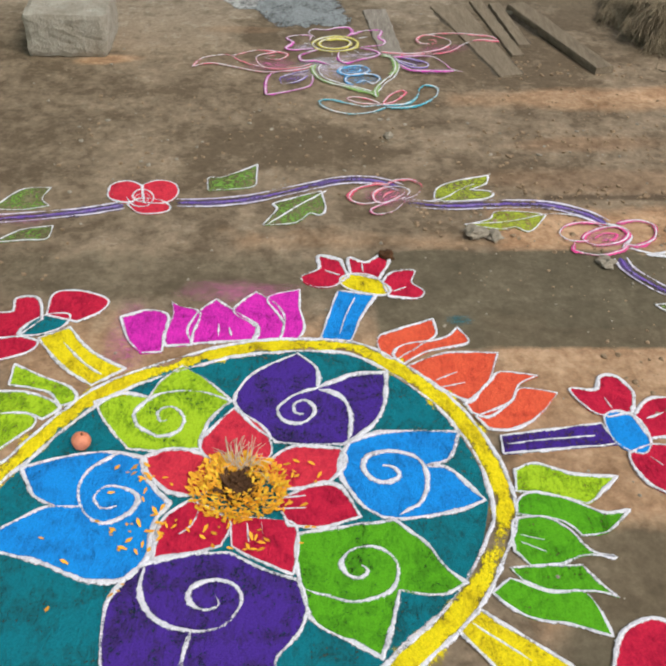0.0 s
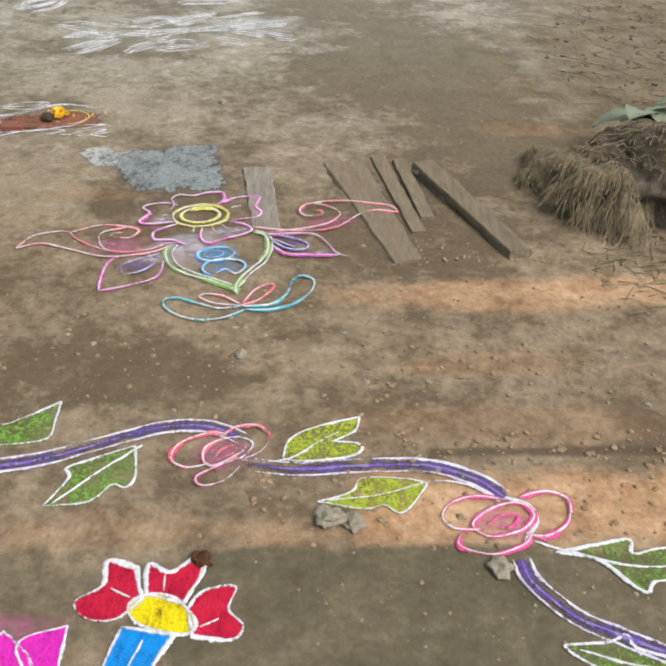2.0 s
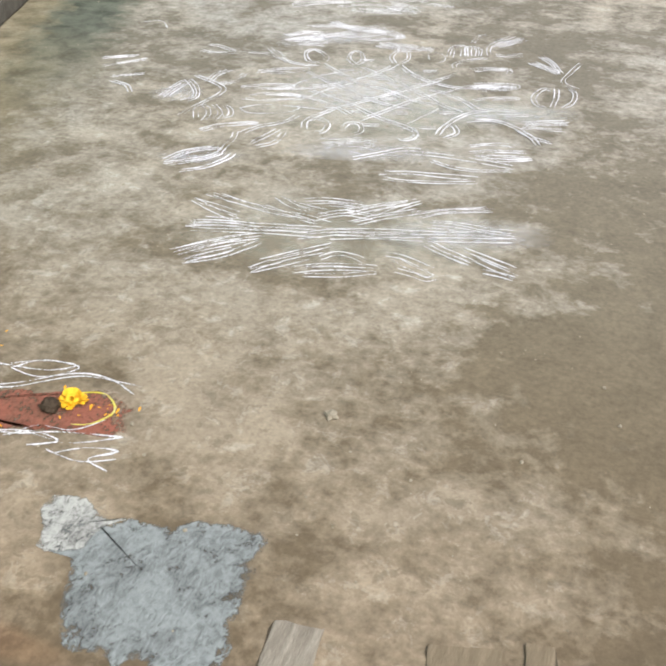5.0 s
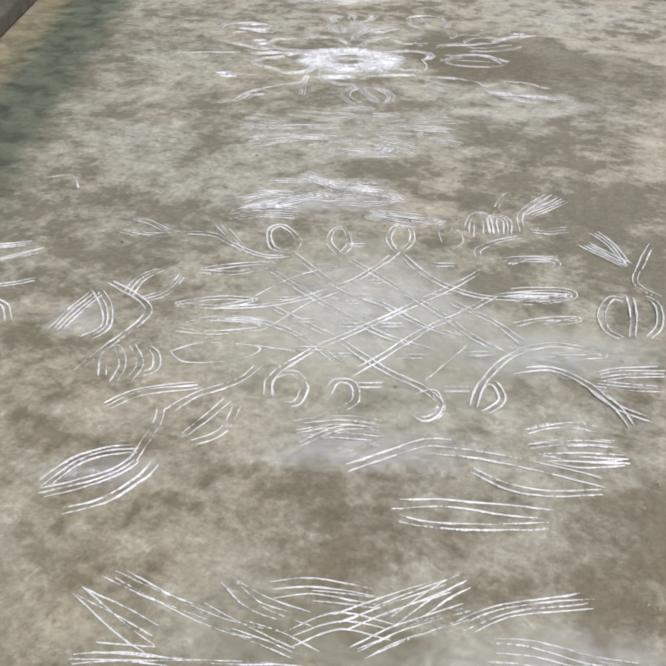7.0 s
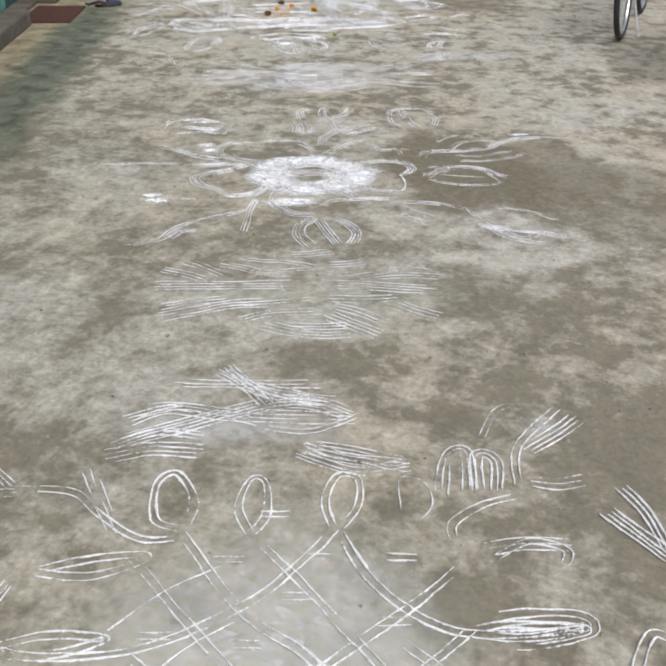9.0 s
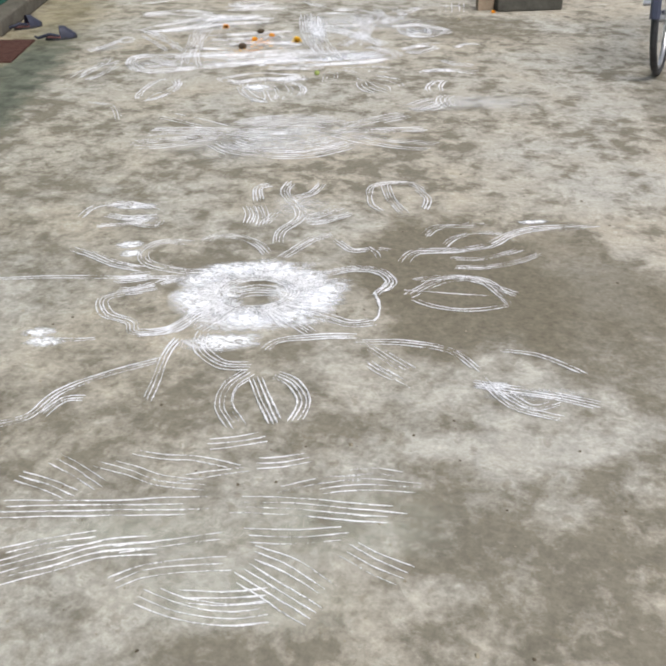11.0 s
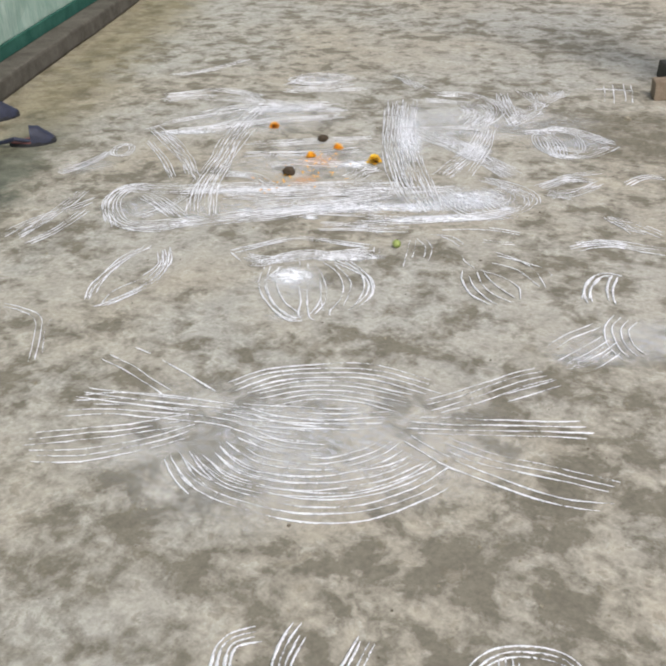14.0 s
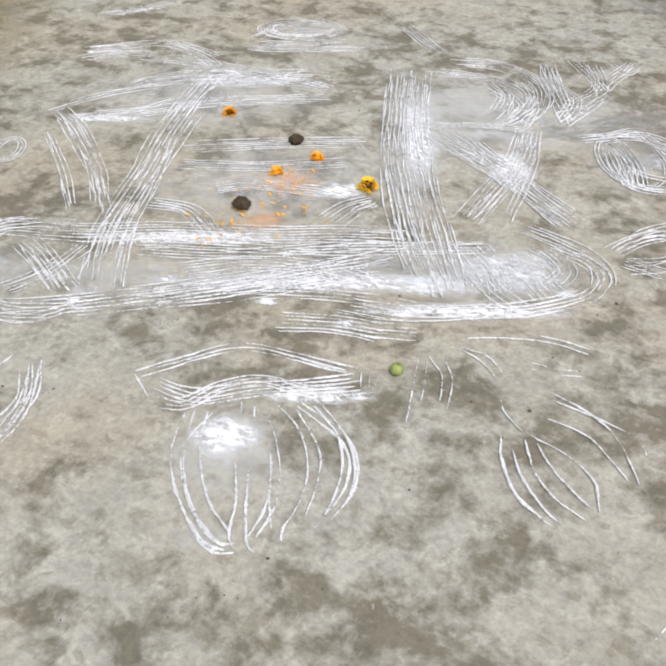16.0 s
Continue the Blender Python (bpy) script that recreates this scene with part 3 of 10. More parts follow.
disc = thing("rangoli", "round rangoli of coloured powder with yellow ring and flower", "rangoli", group="powder drawings")
fill(disc, "teal_field", TEAL, [(-0.025, 1.683), (0.109, 1.675), (0.184, 1.616), (0.282, 1.517), (0.343, 1.405), (0.379, 1.283), (0.376, 1.204), (0.342, 1.089), (0.292, 1.003), (0.170, 0.875), (0.001, 0.769), (-0.278, 0.751), (-0.506, 0.824), (-0.623, 0.920), (-0.654, 1.094), (-0.611, 1.266), (-0.547, 1.407), (-0.465, 1.508), (-0.306, 1.627), (-0.169, 1.674)], 0)
RING = [(-0.037, 1.724), (0.110, 1.718), (0.211, 1.655), (0.323, 1.539), (0.395, 1.406), (0.428, 1.284), (0.431, 1.184), (0.396, 1.090), (0.332, 0.976), (0.233, 0.872), (0.004, 0.691), (-0.299, 0.682), (-0.545, 0.808), (-0.683, 0.919), (-0.706, 1.103), (-0.674, 1.242), (-0.627, 1.324), (-0.556, 1.446), (-0.464, 1.558), (-0.290, 1.658), (-0.171, 1.705)]
line(disc, "ring", YELLOW, 0.045, shrink(RING, 0.022), closed=True, label="yellow powder ring")
line(disc, "outline", WHITE, 0.011, RING, closed=True)
line(disc, "outline", WHITE, 0.011, shrink(RING, 0.046), closed=True)
fill(disc, "purple_petal", PURPLE, [(-0.162, 1.529, 1), (-0.123, 1.602), (-0.025, 1.672, 1), (0.022, 1.620), (0.026, 1.554, 1), (0.108, 1.600), (0.186, 1.609, 1), (0.179, 1.508), (0.152, 1.440), (0.085, 1.375, 1), (0.012, 1.371), (-0.062, 1.378, 1), (-0.122, 1.435), (-0.161, 1.494)], 0.0095)
line(disc, "white_line", WHITE, 0.0095, [(0.026, 1.554), (-0.030, 1.525), (-0.063, 1.482), (-0.047, 1.443), (-0.004, 1.441), (0.021, 1.477), (-0.001, 1.511), (-0.027, 1.497), (-0.024, 1.470), (-0.005, 1.466)])
line(disc, "white_line", WHITE, 0.0095, [(0.028, 1.547), (0.077, 1.527), (0.101, 1.466), (0.095, 1.387)])
fill(disc, "lime_petal", LIME, [(-0.479, 1.494, 1), (-0.419, 1.523), (-0.359, 1.513, 1), (-0.334, 1.575), (-0.295, 1.620, 1), (-0.230, 1.570), (-0.170, 1.504, 1), (-0.208, 1.453), (-0.225, 1.394), (-0.226, 1.356, 1), (-0.307, 1.349), (-0.380, 1.353, 1), (-0.440, 1.428)], 0.0095)
line(disc, "white_line", WHITE, 0.0095, [(-0.170, 1.501), (-0.245, 1.533), (-0.332, 1.525), (-0.378, 1.476), (-0.375, 1.429), (-0.322, 1.392), (-0.278, 1.408), (-0.272, 1.451), (-0.302, 1.482), (-0.331, 1.467), (-0.321, 1.437), (-0.306, 1.441)])
fill(disc, "red_petal", PINK_RED, [(-0.163, 1.480, 1), (-0.205, 1.420), (-0.227, 1.369), (-0.205, 1.326), (-0.164, 1.280, 1), (-0.112, 1.286), (-0.078, 1.328), (-0.071, 1.359), (-0.093, 1.422)], 0.0085)
fill(disc, "red_petal", PINK_RED, [(-0.340, 1.330, 1), (-0.290, 1.355), (-0.225, 1.344), (-0.166, 1.297, 1), (-0.196, 1.239), (-0.238, 1.227), (-0.282, 1.238, 1), (-0.324, 1.283)], 0.0085)
fill(disc, "red_petal", PINK_RED, [(-0.086, 1.310, 1), (-0.025, 1.366), (0.076, 1.362, 1), (0.087, 1.326), (0.049, 1.266), (-0.030, 1.248, 1), (-0.066, 1.264)], 0.0085)
fill(disc, "red_petal", RED, [(-0.055, 1.214, 1), (0.022, 1.260), (0.075, 1.255), (0.117, 1.178, 1), (0.041, 1.151), (-0.027, 1.155, 1)], 0.0085)
fill(disc, "red_petal", RED, [(-0.146, 1.174, 1), (-0.078, 1.170), (-0.018, 1.158), (-0.007, 1.104), (-0.015, 1.038, 1), (-0.089, 1.073), (-0.136, 1.102, 1)], 0.0085)
fill(disc, "red_petal", RED, [(-0.228, 1.216, 1), (-0.280, 1.161), (-0.285, 1.065, 1), (-0.220, 1.081), (-0.157, 1.102, 1), (-0.146, 1.164)], 0.0085)
line(disc, "white_line", WHITE, 0.007, [(-0.208, 1.195), (-0.220, 1.152), (-0.242, 1.129)])
line(disc, "white_line", WHITE, 0.007, [(-0.111, 1.159), (-0.104, 1.113)])
line(disc, "white_line", WHITE, 0.007, [(-0.082, 1.159), (-0.075, 1.118)])
line(disc, "white_line", WHITE, 0.007, [(-0.038, 1.225), (0.005, 1.231)])
line(disc, "white_line", WHITE, 0.007, [(-0.045, 1.197), (0.006, 1.198)])
fill(disc, "blue_petal", BLUE, [(0.095, 1.381, 1), (0.170, 1.414), (0.340, 1.418, 1), (0.313, 1.342), (0.261, 1.317, 1), (0.310, 1.306), (0.372, 1.226, 1), (0.316, 1.198), (0.211, 1.175), (0.160, 1.179, 1), (0.118, 1.211), (0.080, 1.278), (0.076, 1.331)], 0.0095)
line(disc, "white_line", WHITE, 0.0095, [(0.166, 1.315), (0.193, 1.309), (0.199, 1.286), (0.173, 1.270), (0.142, 1.279), (0.125, 1.311), (0.138, 1.345), (0.186, 1.358), (0.240, 1.340), (0.258, 1.293), (0.245, 1.224), (0.195, 1.185)])
fill(disc, "green_petal", GREEN, [(-0.009, 1.134, 1), (0.075, 1.151), (0.185, 1.171, 1), (0.241, 1.118), (0.277, 1.059), (0.314, 1.026, 1), (0.263, 0.998), (0.185, 1.006, 1), (0.169, 0.938), (0.147, 0.867, 1), (0.103, 0.895), (0.027, 0.937), (0.006, 0.999, 1), (-0.010, 1.064)], 0.0095)
line(disc, "white_line", WHITE, 0.0095, [(0.115, 1.061), (0.127, 1.050), (0.114, 1.033), (0.090, 1.039), (0.076, 1.066), (0.091, 1.093), (0.132, 1.106), (0.173, 1.087), (0.185, 1.048), (0.165, 1.003), (0.105, 0.982), (0.042, 0.995), (0.006, 1.008)])
fill(disc, "purple_petal", PURPLE, [(-0.139, 1.087, 1), (-0.236, 1.081), (-0.294, 1.060), (-0.338, 1.012), (-0.354, 0.949), (-0.342, 0.851), (-0.312, 0.788), (-0.195, 0.760, 1), (-0.099, 0.783), (-0.044, 0.829), (-0.038, 0.865), (0.001, 0.919), (0.013, 0.972), (-0.006, 1.026, 1), (-0.071, 1.049)], 0.0095)
line(disc, "white_line", WHITE, 0.0095, [(-0.297, 1.051), (-0.296, 0.995), (-0.264, 0.942), (-0.200, 0.917), (-0.140, 0.926), (-0.109, 0.970), (-0.116, 1.006), (-0.158, 1.026), (-0.199, 1.010), (-0.204, 0.978), (-0.174, 0.960), (-0.148, 0.970), (-0.156, 0.989)])
line(disc, "white_line", WHITE, 0.014, [(-0.193, 0.921), (-0.200, 0.883), (-0.204, 0.827)])
fill(disc, "blue_petal", BLUE, [(-0.592, 1.295, 1), (-0.511, 1.326), (-0.424, 1.343), (-0.345, 1.330, 1), (-0.327, 1.271), (-0.269, 1.205, 1), (-0.293, 1.161), (-0.293, 1.080, 1), (-0.325, 1.026), (-0.403, 1.021), (-0.491, 1.057), (-0.577, 1.080), (-0.627, 1.085, 1), (-0.593, 1.136), (-0.523, 1.189), (-0.498, 1.193, 1), (-0.548, 1.222)], 0.0095)
line(disc, "white_line", WHITE, 0.0095, [(-0.396, 1.341), (-0.450, 1.292), (-0.460, 1.234), (-0.436, 1.180), (-0.397, 1.154), (-0.350, 1.176), (-0.335, 1.214), (-0.361, 1.242), (-0.406, 1.247), (-0.426, 1.218), (-0.404, 1.191), (-0.375, 1.197)])
line(disc, "white_line", WHITE, 0.0085, [(-0.498, 1.193), (-0.443, 1.194)])
fill(disc, "magenta_petal", MAGENTA, [(-0.473, 1.799, 1), (-0.413, 1.827), (-0.357, 1.811), (-0.352, 1.736), (-0.353, 1.669, 1), (-0.403, 1.663, 1), (-0.443, 1.718)], 0.0085)
fill(disc, "magenta_petal", MAGENTA, [(-0.353, 1.863, 1), (-0.329, 1.846), (-0.277, 1.821), (-0.284, 1.738), (-0.284, 1.697, 1), (-0.345, 1.691, 1), (-0.357, 1.736), (-0.342, 1.803)], 0.0085)
fill(disc, "magenta_petal", MAGENTA, [(-0.027, 1.926, 1), (-0.024, 1.845), (-0.011, 1.777), (-0.026, 1.725, 1), (-0.068, 1.727, 1), (-0.063, 1.793), (-0.108, 1.887)], 0.0085)
fill(disc, "magenta_petal", MAGENTA, [(-0.141, 1.914, 1), (-0.085, 1.861), (-0.061, 1.801), (-0.068, 1.727, 1), (-0.130, 1.717, 1), (-0.128, 1.766), (-0.192, 1.832)], 0.0085)
fill(disc, "magenta_petal", MAGENTA, [(-0.240, 1.879, 1), (-0.181, 1.824), (-0.129, 1.774), (-0.136, 1.720, 1), (-0.280, 1.702, 1), (-0.301, 1.754), (-0.278, 1.830)], 0.0085)
line(disc, "white_line", WHITE, 0.006, [(-0.225, 1.780), (-0.220, 1.731)])
line(disc, "white_line", WHITE, 0.006, [(-0.197, 1.764), (-0.189, 1.732)])
fill(disc, "coral_petal", CORAL, [(0.314, 1.811, 1), (0.317, 1.752), (0.288, 1.719), (0.216, 1.655, 1), (0.181, 1.669), (0.173, 1.733), (0.217, 1.766)], 0.0085)
fill(disc, "coral_petal", CORAL, [(0.373, 1.779, 1), (0.395, 1.738), (0.382, 1.714), (0.296, 1.688), (0.231, 1.640, 1), (0.207, 1.670), (0.235, 1.710), (0.331, 1.736)], 0.0085)
fill(disc, "coral_petal", CORAL, [(0.461, 1.684, 1), (0.428, 1.585), (0.374, 1.512, 1), (0.324, 1.546), (0.240, 1.632, 1), (0.337, 1.681)], 0.0085)
fill(disc, "coral_petal", CORAL, [(0.546, 1.605, 1), (0.496, 1.572), (0.467, 1.514), (0.412, 1.465), (0.375, 1.478, 1), (0.364, 1.505, 1), (0.427, 1.577), (0.457, 1.615)], 0.0085)
fill(disc, "coral_petal", CORAL, [(0.581, 1.545, 1), (0.517, 1.461), (0.454, 1.426), (0.407, 1.429, 1), (0.383, 1.465, 1), (0.467, 1.514), (0.499, 1.560)], 0.0085)
line(disc, "white_line", WHITE, 0.006, [(0.302, 1.582), (0.355, 1.613)])
line(disc, "white_line", WHITE, 0.006, [(0.315, 1.560), (0.371, 1.576)])
fill(disc, "lime_petal", LIME, [(0.445, 1.308, 1), (0.494, 1.327), (0.570, 1.299), (0.660, 1.294, 1), (0.600, 1.230), (0.580, 1.219, 1), (0.514, 1.240), (0.441, 1.250, 1)], 0.0085)
fill(disc, "green_petal", GREEN, [(0.664, 1.204, 1), (0.608, 1.149), (0.555, 1.138, 1), (0.519, 1.174), (0.432, 1.189, 1), (0.442, 1.228), (0.481, 1.248), (0.547, 1.229), (0.610, 1.197)], 0.0085)
fill(disc, "green_petal", GREEN, [(0.562, 0.918, 1), (0.497, 0.938), (0.415, 0.955), (0.359, 1.004, 1), (0.396, 1.037, 1), (0.471, 1.005), (0.528, 1.010), (0.551, 0.970)], 0.0085)
fill(disc, "green_petal", GREEN, [(0.593, 0.998, 1), (0.552, 1.011), (0.472, 1.010), (0.419, 1.032, 1), (0.400, 1.061, 1), (0.482, 1.067), (0.540, 1.068, 1), (0.558, 1.039)], 0.0085)
fill(disc, "green_petal", GREEN, [(0.610, 1.088, 1), (0.553, 1.092), (0.500, 1.072), (0.441, 1.066, 1), (0.414, 1.100, 1), (0.425, 1.173), (0.487, 1.184), (0.532, 1.153), (0.564, 1.103)], 0.0085)
line(disc, "white_line", WHITE, 0.006, [(0.432, 1.139), (0.477, 1.127)])
line(disc, "white_line", WHITE, 0.006, [(0.429, 1.121), (0.476, 1.099)])
fill(disc, "lime_petal", LIME, [(-0.691, 1.619, 1), (-0.616, 1.576), (-0.544, 1.542), (-0.521, 1.500), (-0.554, 1.479, 1), (-0.594, 1.526), (-0.686, 1.546, 1)], 0.0085)
fill(disc, "lime_petal", LIME, [(-0.777, 1.522, 1), (-0.652, 1.525), (-0.578, 1.499), (-0.553, 1.472), (-0.583, 1.438, 1), (-0.634, 1.457), (-0.752, 1.442, 1)], 0.0085)
fill(disc, "lime_petal", LIME, [(-0.752, 1.442, 1), (-0.634, 1.457), (-0.597, 1.438), (-0.599, 1.412, 1), (-0.631, 1.373), (-0.691, 1.299, 1)], 0.0085)
fill(disc, "stem", BLUE, [(0.074, 1.923, 1), (0.174, 1.908, 1), (0.133, 1.815), (0.104, 1.712, 1), (0.031, 1.724, 1), (0.044, 1.796)], 0.0085)
line(disc, "white_line", WHITE, 0.006, [(0.118, 1.894), (0.095, 1.823), (0.078, 1.747)])
fill(disc, "stem", YELLOW, [(-0.659, 1.712, 1), (-0.591, 1.755, 1), (-0.521, 1.668), (-0.429, 1.607, 1), (-0.497, 1.547, 1), (-0.587, 1.621)], 0.0085)
line(disc, "white_line", WHITE, 0.006, [(-0.594, 1.698), (-0.527, 1.622), (-0.480, 1.586)])
fill(disc, "stem", PURPLE, [(0.430, 1.407, 1), (0.663, 1.450, 1), (0.682, 1.386, 1), (0.429, 1.354, 1)], 0.0085)
line(disc, "white_line", WHITE, 0.006, [(0.438, 1.381), (0.524, 1.396), (0.640, 1.411)])
fill(disc, "stem", YELLOW, [(0.331, 0.967, 1), (0.480, 0.855, 1), (0.383, 0.803, 1), (0.287, 0.923, 1)], 0.0085)
line(disc, "white_line", WHITE, 0.006, [(0.312, 0.940), (0.408, 0.866)])
fill(disc, "red_petal", RED, [(0.103, 1.986, 1), (0.057, 1.941), (0.001, 1.945), (-0.022, 1.982), (0.023, 2.022), (0.022, 2.082), (0.081, 2.064, 1)], 0.0085)
fill(disc, "red_petal", RED, [(0.109, 2.000, 1), (0.104, 2.074), (0.150, 2.056), (0.205, 2.098), (0.215, 2.057), (0.183, 1.979, 1)], 0.0085)
fill(disc, "red_petal", RED, [(0.193, 1.964, 1), (0.218, 2.008), (0.282, 2.020), (0.271, 1.966), (0.302, 1.926), (0.279, 1.896), (0.208, 1.905, 1)], 0.0085)
fill(disc, "flower_heart", YELLOW, [(0.080, 1.976), (0.115, 2.000), (0.171, 1.988), (0.212, 1.933), (0.191, 1.908), (0.135, 1.918), (0.093, 1.939)], 0.0085)
fill(disc, "red_petal", RED, [(0.687, 1.471, 1), (0.648, 1.490), (0.613, 1.560), (0.673, 1.561), (0.693, 1.605), (0.734, 1.606), (0.760, 1.549), (0.741, 1.486, 1)], 0.0085)
fill(disc, "red_petal", RED, [(0.741, 1.472, 1), (0.785, 1.528), (0.836, 1.536), (0.897, 1.509), (0.873, 1.428), (0.762, 1.407, 1)], 0.0085)
fill(disc, "red_petal", RED, [(0.704, 1.361, 1), (0.757, 1.387), (0.819, 1.376), (0.842, 1.327), (0.813, 1.234), (0.733, 1.266), (0.704, 1.325)], 0.0085)
fill(disc, "flower_heart", BLUE, [(0.675, 1.471), (0.711, 1.489), (0.749, 1.465), (0.762, 1.407), (0.741, 1.362), (0.705, 1.368), (0.677, 1.405)], 0.0085)
line(disc, "white_line", WHITE, 0.006, [(0.687, 1.533), (0.699, 1.498)])
line(disc, "white_line", WHITE, 0.006, [(0.768, 1.466), (0.813, 1.487)])
line(disc, "white_line", WHITE, 0.006, [(0.747, 1.350), (0.768, 1.326)])
line(disc, "white_line", WHITE, 0.006, [(0.139, 2.045), (0.143, 2.006)])
line(disc, "white_line", WHITE, 0.006, [(0.040, 2.013), (0.080, 1.991)])
line(disc, "white_line", WHITE, 0.006, [(0.220, 1.924), (0.254, 1.943)])
fill(disc, "red_petal", RED, [(-0.660, 1.803, 1), (-0.659, 1.891), (-0.596, 1.905), (-0.517, 1.868), (-0.534, 1.815), (-0.580, 1.780, 1)], 0.0085)
fill(disc, "red_petal", RED, [(-0.667, 1.786, 1), (-0.698, 1.872), (-0.752, 1.870), (-0.749, 1.818), (-0.789, 1.808), (-0.832, 1.773), (-0.792, 1.709), (-0.713, 1.719, 1)], 0.0085)
fill(disc, "red_petal", RED, [(-0.702, 1.719, 1), (-0.656, 1.700), (-0.668, 1.665), (-0.730, 1.633), (-0.790, 1.631), (-0.792, 1.709, 1)], 0.0085)
fill(disc, "flower_heart", TEAL, [(-0.709, 1.727), (-0.695, 1.774), (-0.651, 1.808), (-0.602, 1.805), (-0.608, 1.762), (-0.653, 1.729)], 0.0085)
fill(disc, "red_petal", RED, [(0.543, 0.836, 1), (0.577, 0.918), (0.633, 0.953), (0.677, 0.945), (0.719, 0.903), (0.701, 0.822, 1)], 0.0085)
scatter_dust(disc, "loose_powder", TEAL_DUST, 0.382, 1.813, 0.03, 0.02, -1)
scatter_dust(disc, "loose_powder", PINK_DUST, -0.188, 1.913, 0.14, 0.05, -1)
scatter_dust(disc, "loose_powder", PINK_DUST, -0.443, 1.718, 0.05, 0.15, -1)
vine = thing("rangoli_vine", "winding violet vine in powder with leaves and outlined flowers", "rangoli", group="powder drawings")
line(vine, "stem", VIOLET_THIN, 0.036, [(-0.967, 2.227), (-0.781, 2.260), (-0.664, 2.287), (-0.559, 2.325)], height=0.003)
line(vine, "violet_edge", VIO_LINE, 0.009, [(-0.967, 2.227), (-0.781, 2.260), (-0.664, 2.287), (-0.559, 2.325)], height=0.0046)
line(vine, "outline", LILAC_LINE, 0.0078, [(-0.967, 2.227), (-0.781, 2.260), (-0.664, 2.287), (-0.559, 2.325)], 2, 0.04, height=0.0045)
line(vine, "stem", VIOLET_THIN, 0.036, [(-0.404, 2.342), (-0.297, 2.346), (-0.173, 2.374), (-0.047, 2.432), (0.083, 2.487), (0.189, 2.491), (0.273, 2.450)], height=0.003)
line(vine, "violet_edge", VIO_LINE, 0.009, [(-0.404, 2.342), (-0.297, 2.346), (-0.173, 2.374), (-0.047, 2.432), (0.083, 2.487), (0.189, 2.491), (0.273, 2.450)], height=0.0046)
line(vine, "outline", LILAC_LINE, 0.0078, [(-0.404, 2.342), (-0.297, 2.346), (-0.173, 2.374), (-0.047, 2.432), (0.083, 2.487), (0.189, 2.491), (0.273, 2.450)], 2, 0.04, height=0.0045)
line(vine, "stem", VIOLET_THIN, 0.036, [(0.281, 2.365), (0.401, 2.350), (0.530, 2.362), (0.697, 2.367), (0.804, 2.324), (0.861, 2.268)], height=0.003)
line(vine, "violet_edge", VIO_LINE, 0.009, [(0.281, 2.365), (0.401, 2.350), (0.530, 2.362), (0.697, 2.367), (0.804, 2.324), (0.861, 2.268)], height=0.0046)
line(vine, "outline", LILAC_LINE, 0.0078, [(0.281, 2.365), (0.401, 2.350), (0.530, 2.362), (0.697, 2.367), (0.804, 2.324), (0.861, 2.268)], 2, 0.04, height=0.0045)
fill(vine, "flower_petal", PINK_RED, [(-0.508, 2.362, 1), (-0.548, 2.337), (-0.605, 2.359), (-0.614, 2.432), (-0.569, 2.459), (-0.520, 2.435, 1)], 0.008)
fill(vine, "flower_petal", PINK_RED, [(-0.520, 2.435, 1), (-0.479, 2.467), (-0.425, 2.451), (-0.407, 2.390), (-0.436, 2.341), (-0.498, 2.339, 1)], 0.008)
fill(vine, "flower_petal", PINK_RED, [(-0.546, 2.326, 1), (-0.515, 2.362), (-0.450, 2.352), (-0.418, 2.318), (-0.435, 2.288), (-0.502, 2.281)], 0.008)
line(vine, "white_line", WHITE, 0.0058, [(-0.498, 2.375), (-0.519, 2.386), (-0.531, 2.369), (-0.518, 2.343), (-0.493, 2.344), (-0.488, 2.373), (-0.508, 2.399)])
fill(vine, "leaf", GREEN_THIN, [(-0.936, 2.289, 1), (-0.878, 2.398), (-0.792, 2.413, 1), (-0.803, 2.352), (-0.773, 2.313, 1), (-0.849, 2.288)], 0.0058)
fill(vine, "leaf", GREEN_THIN, [(-0.887, 2.116, 1), (-0.822, 2.182), (-0.738, 2.206, 1), (-0.740, 2.142), (-0.798, 2.134)], 0.0058)
scatter_dust(vine, "loose_powder", PINK_DUST, -0.863, 2.246, 0.1, 0.03, -1)
line(vine, "stem", VIOLET_THIN, 0.036, [(0.863, 2.094), (0.876, 2.033), (0.942, 1.953), (1.020, 1.910), (1.133, 1.854), (1.240, 1.791)], height=0.003)
line(vine, "violet_edge", VIO_LINE, 0.009, [(0.863, 2.094), (0.876, 2.033), (0.942, 1.953), (1.020, 1.910), (1.133, 1.854), (1.240, 1.791)], height=0.0046)
line(vine, "outline", LILAC_LINE, 0.0078, [(0.863, 2.094), (0.876, 2.033), (0.942, 1.953), (1.020, 1.910), (1.133, 1.854), (1.240, 1.791)], 2, 0.04, height=0.0045)
line(vine, "petal_line", ROSE_LINE, 0.016, [(0.234, 2.464), (0.190, 2.466), (0.130, 2.432), (0.112, 2.378), (0.151, 2.349), (0.200, 2.362)], closed=False, height=0.0068)
line(vine, "white_core", WHITE, 0.0058, [(0.234, 2.464), (0.190, 2.466), (0.130, 2.432), (0.112, 2.378), (0.151, 2.349), (0.200, 2.362)], closed=False, height=0.0078)
line(vine, "petal_line", ROSE_LINE, 0.017, [(0.227, 2.459), (0.259, 2.492), (0.308, 2.493), (0.333, 2.456), (0.319, 2.408), (0.279, 2.380)], closed=False, height=0.0068)
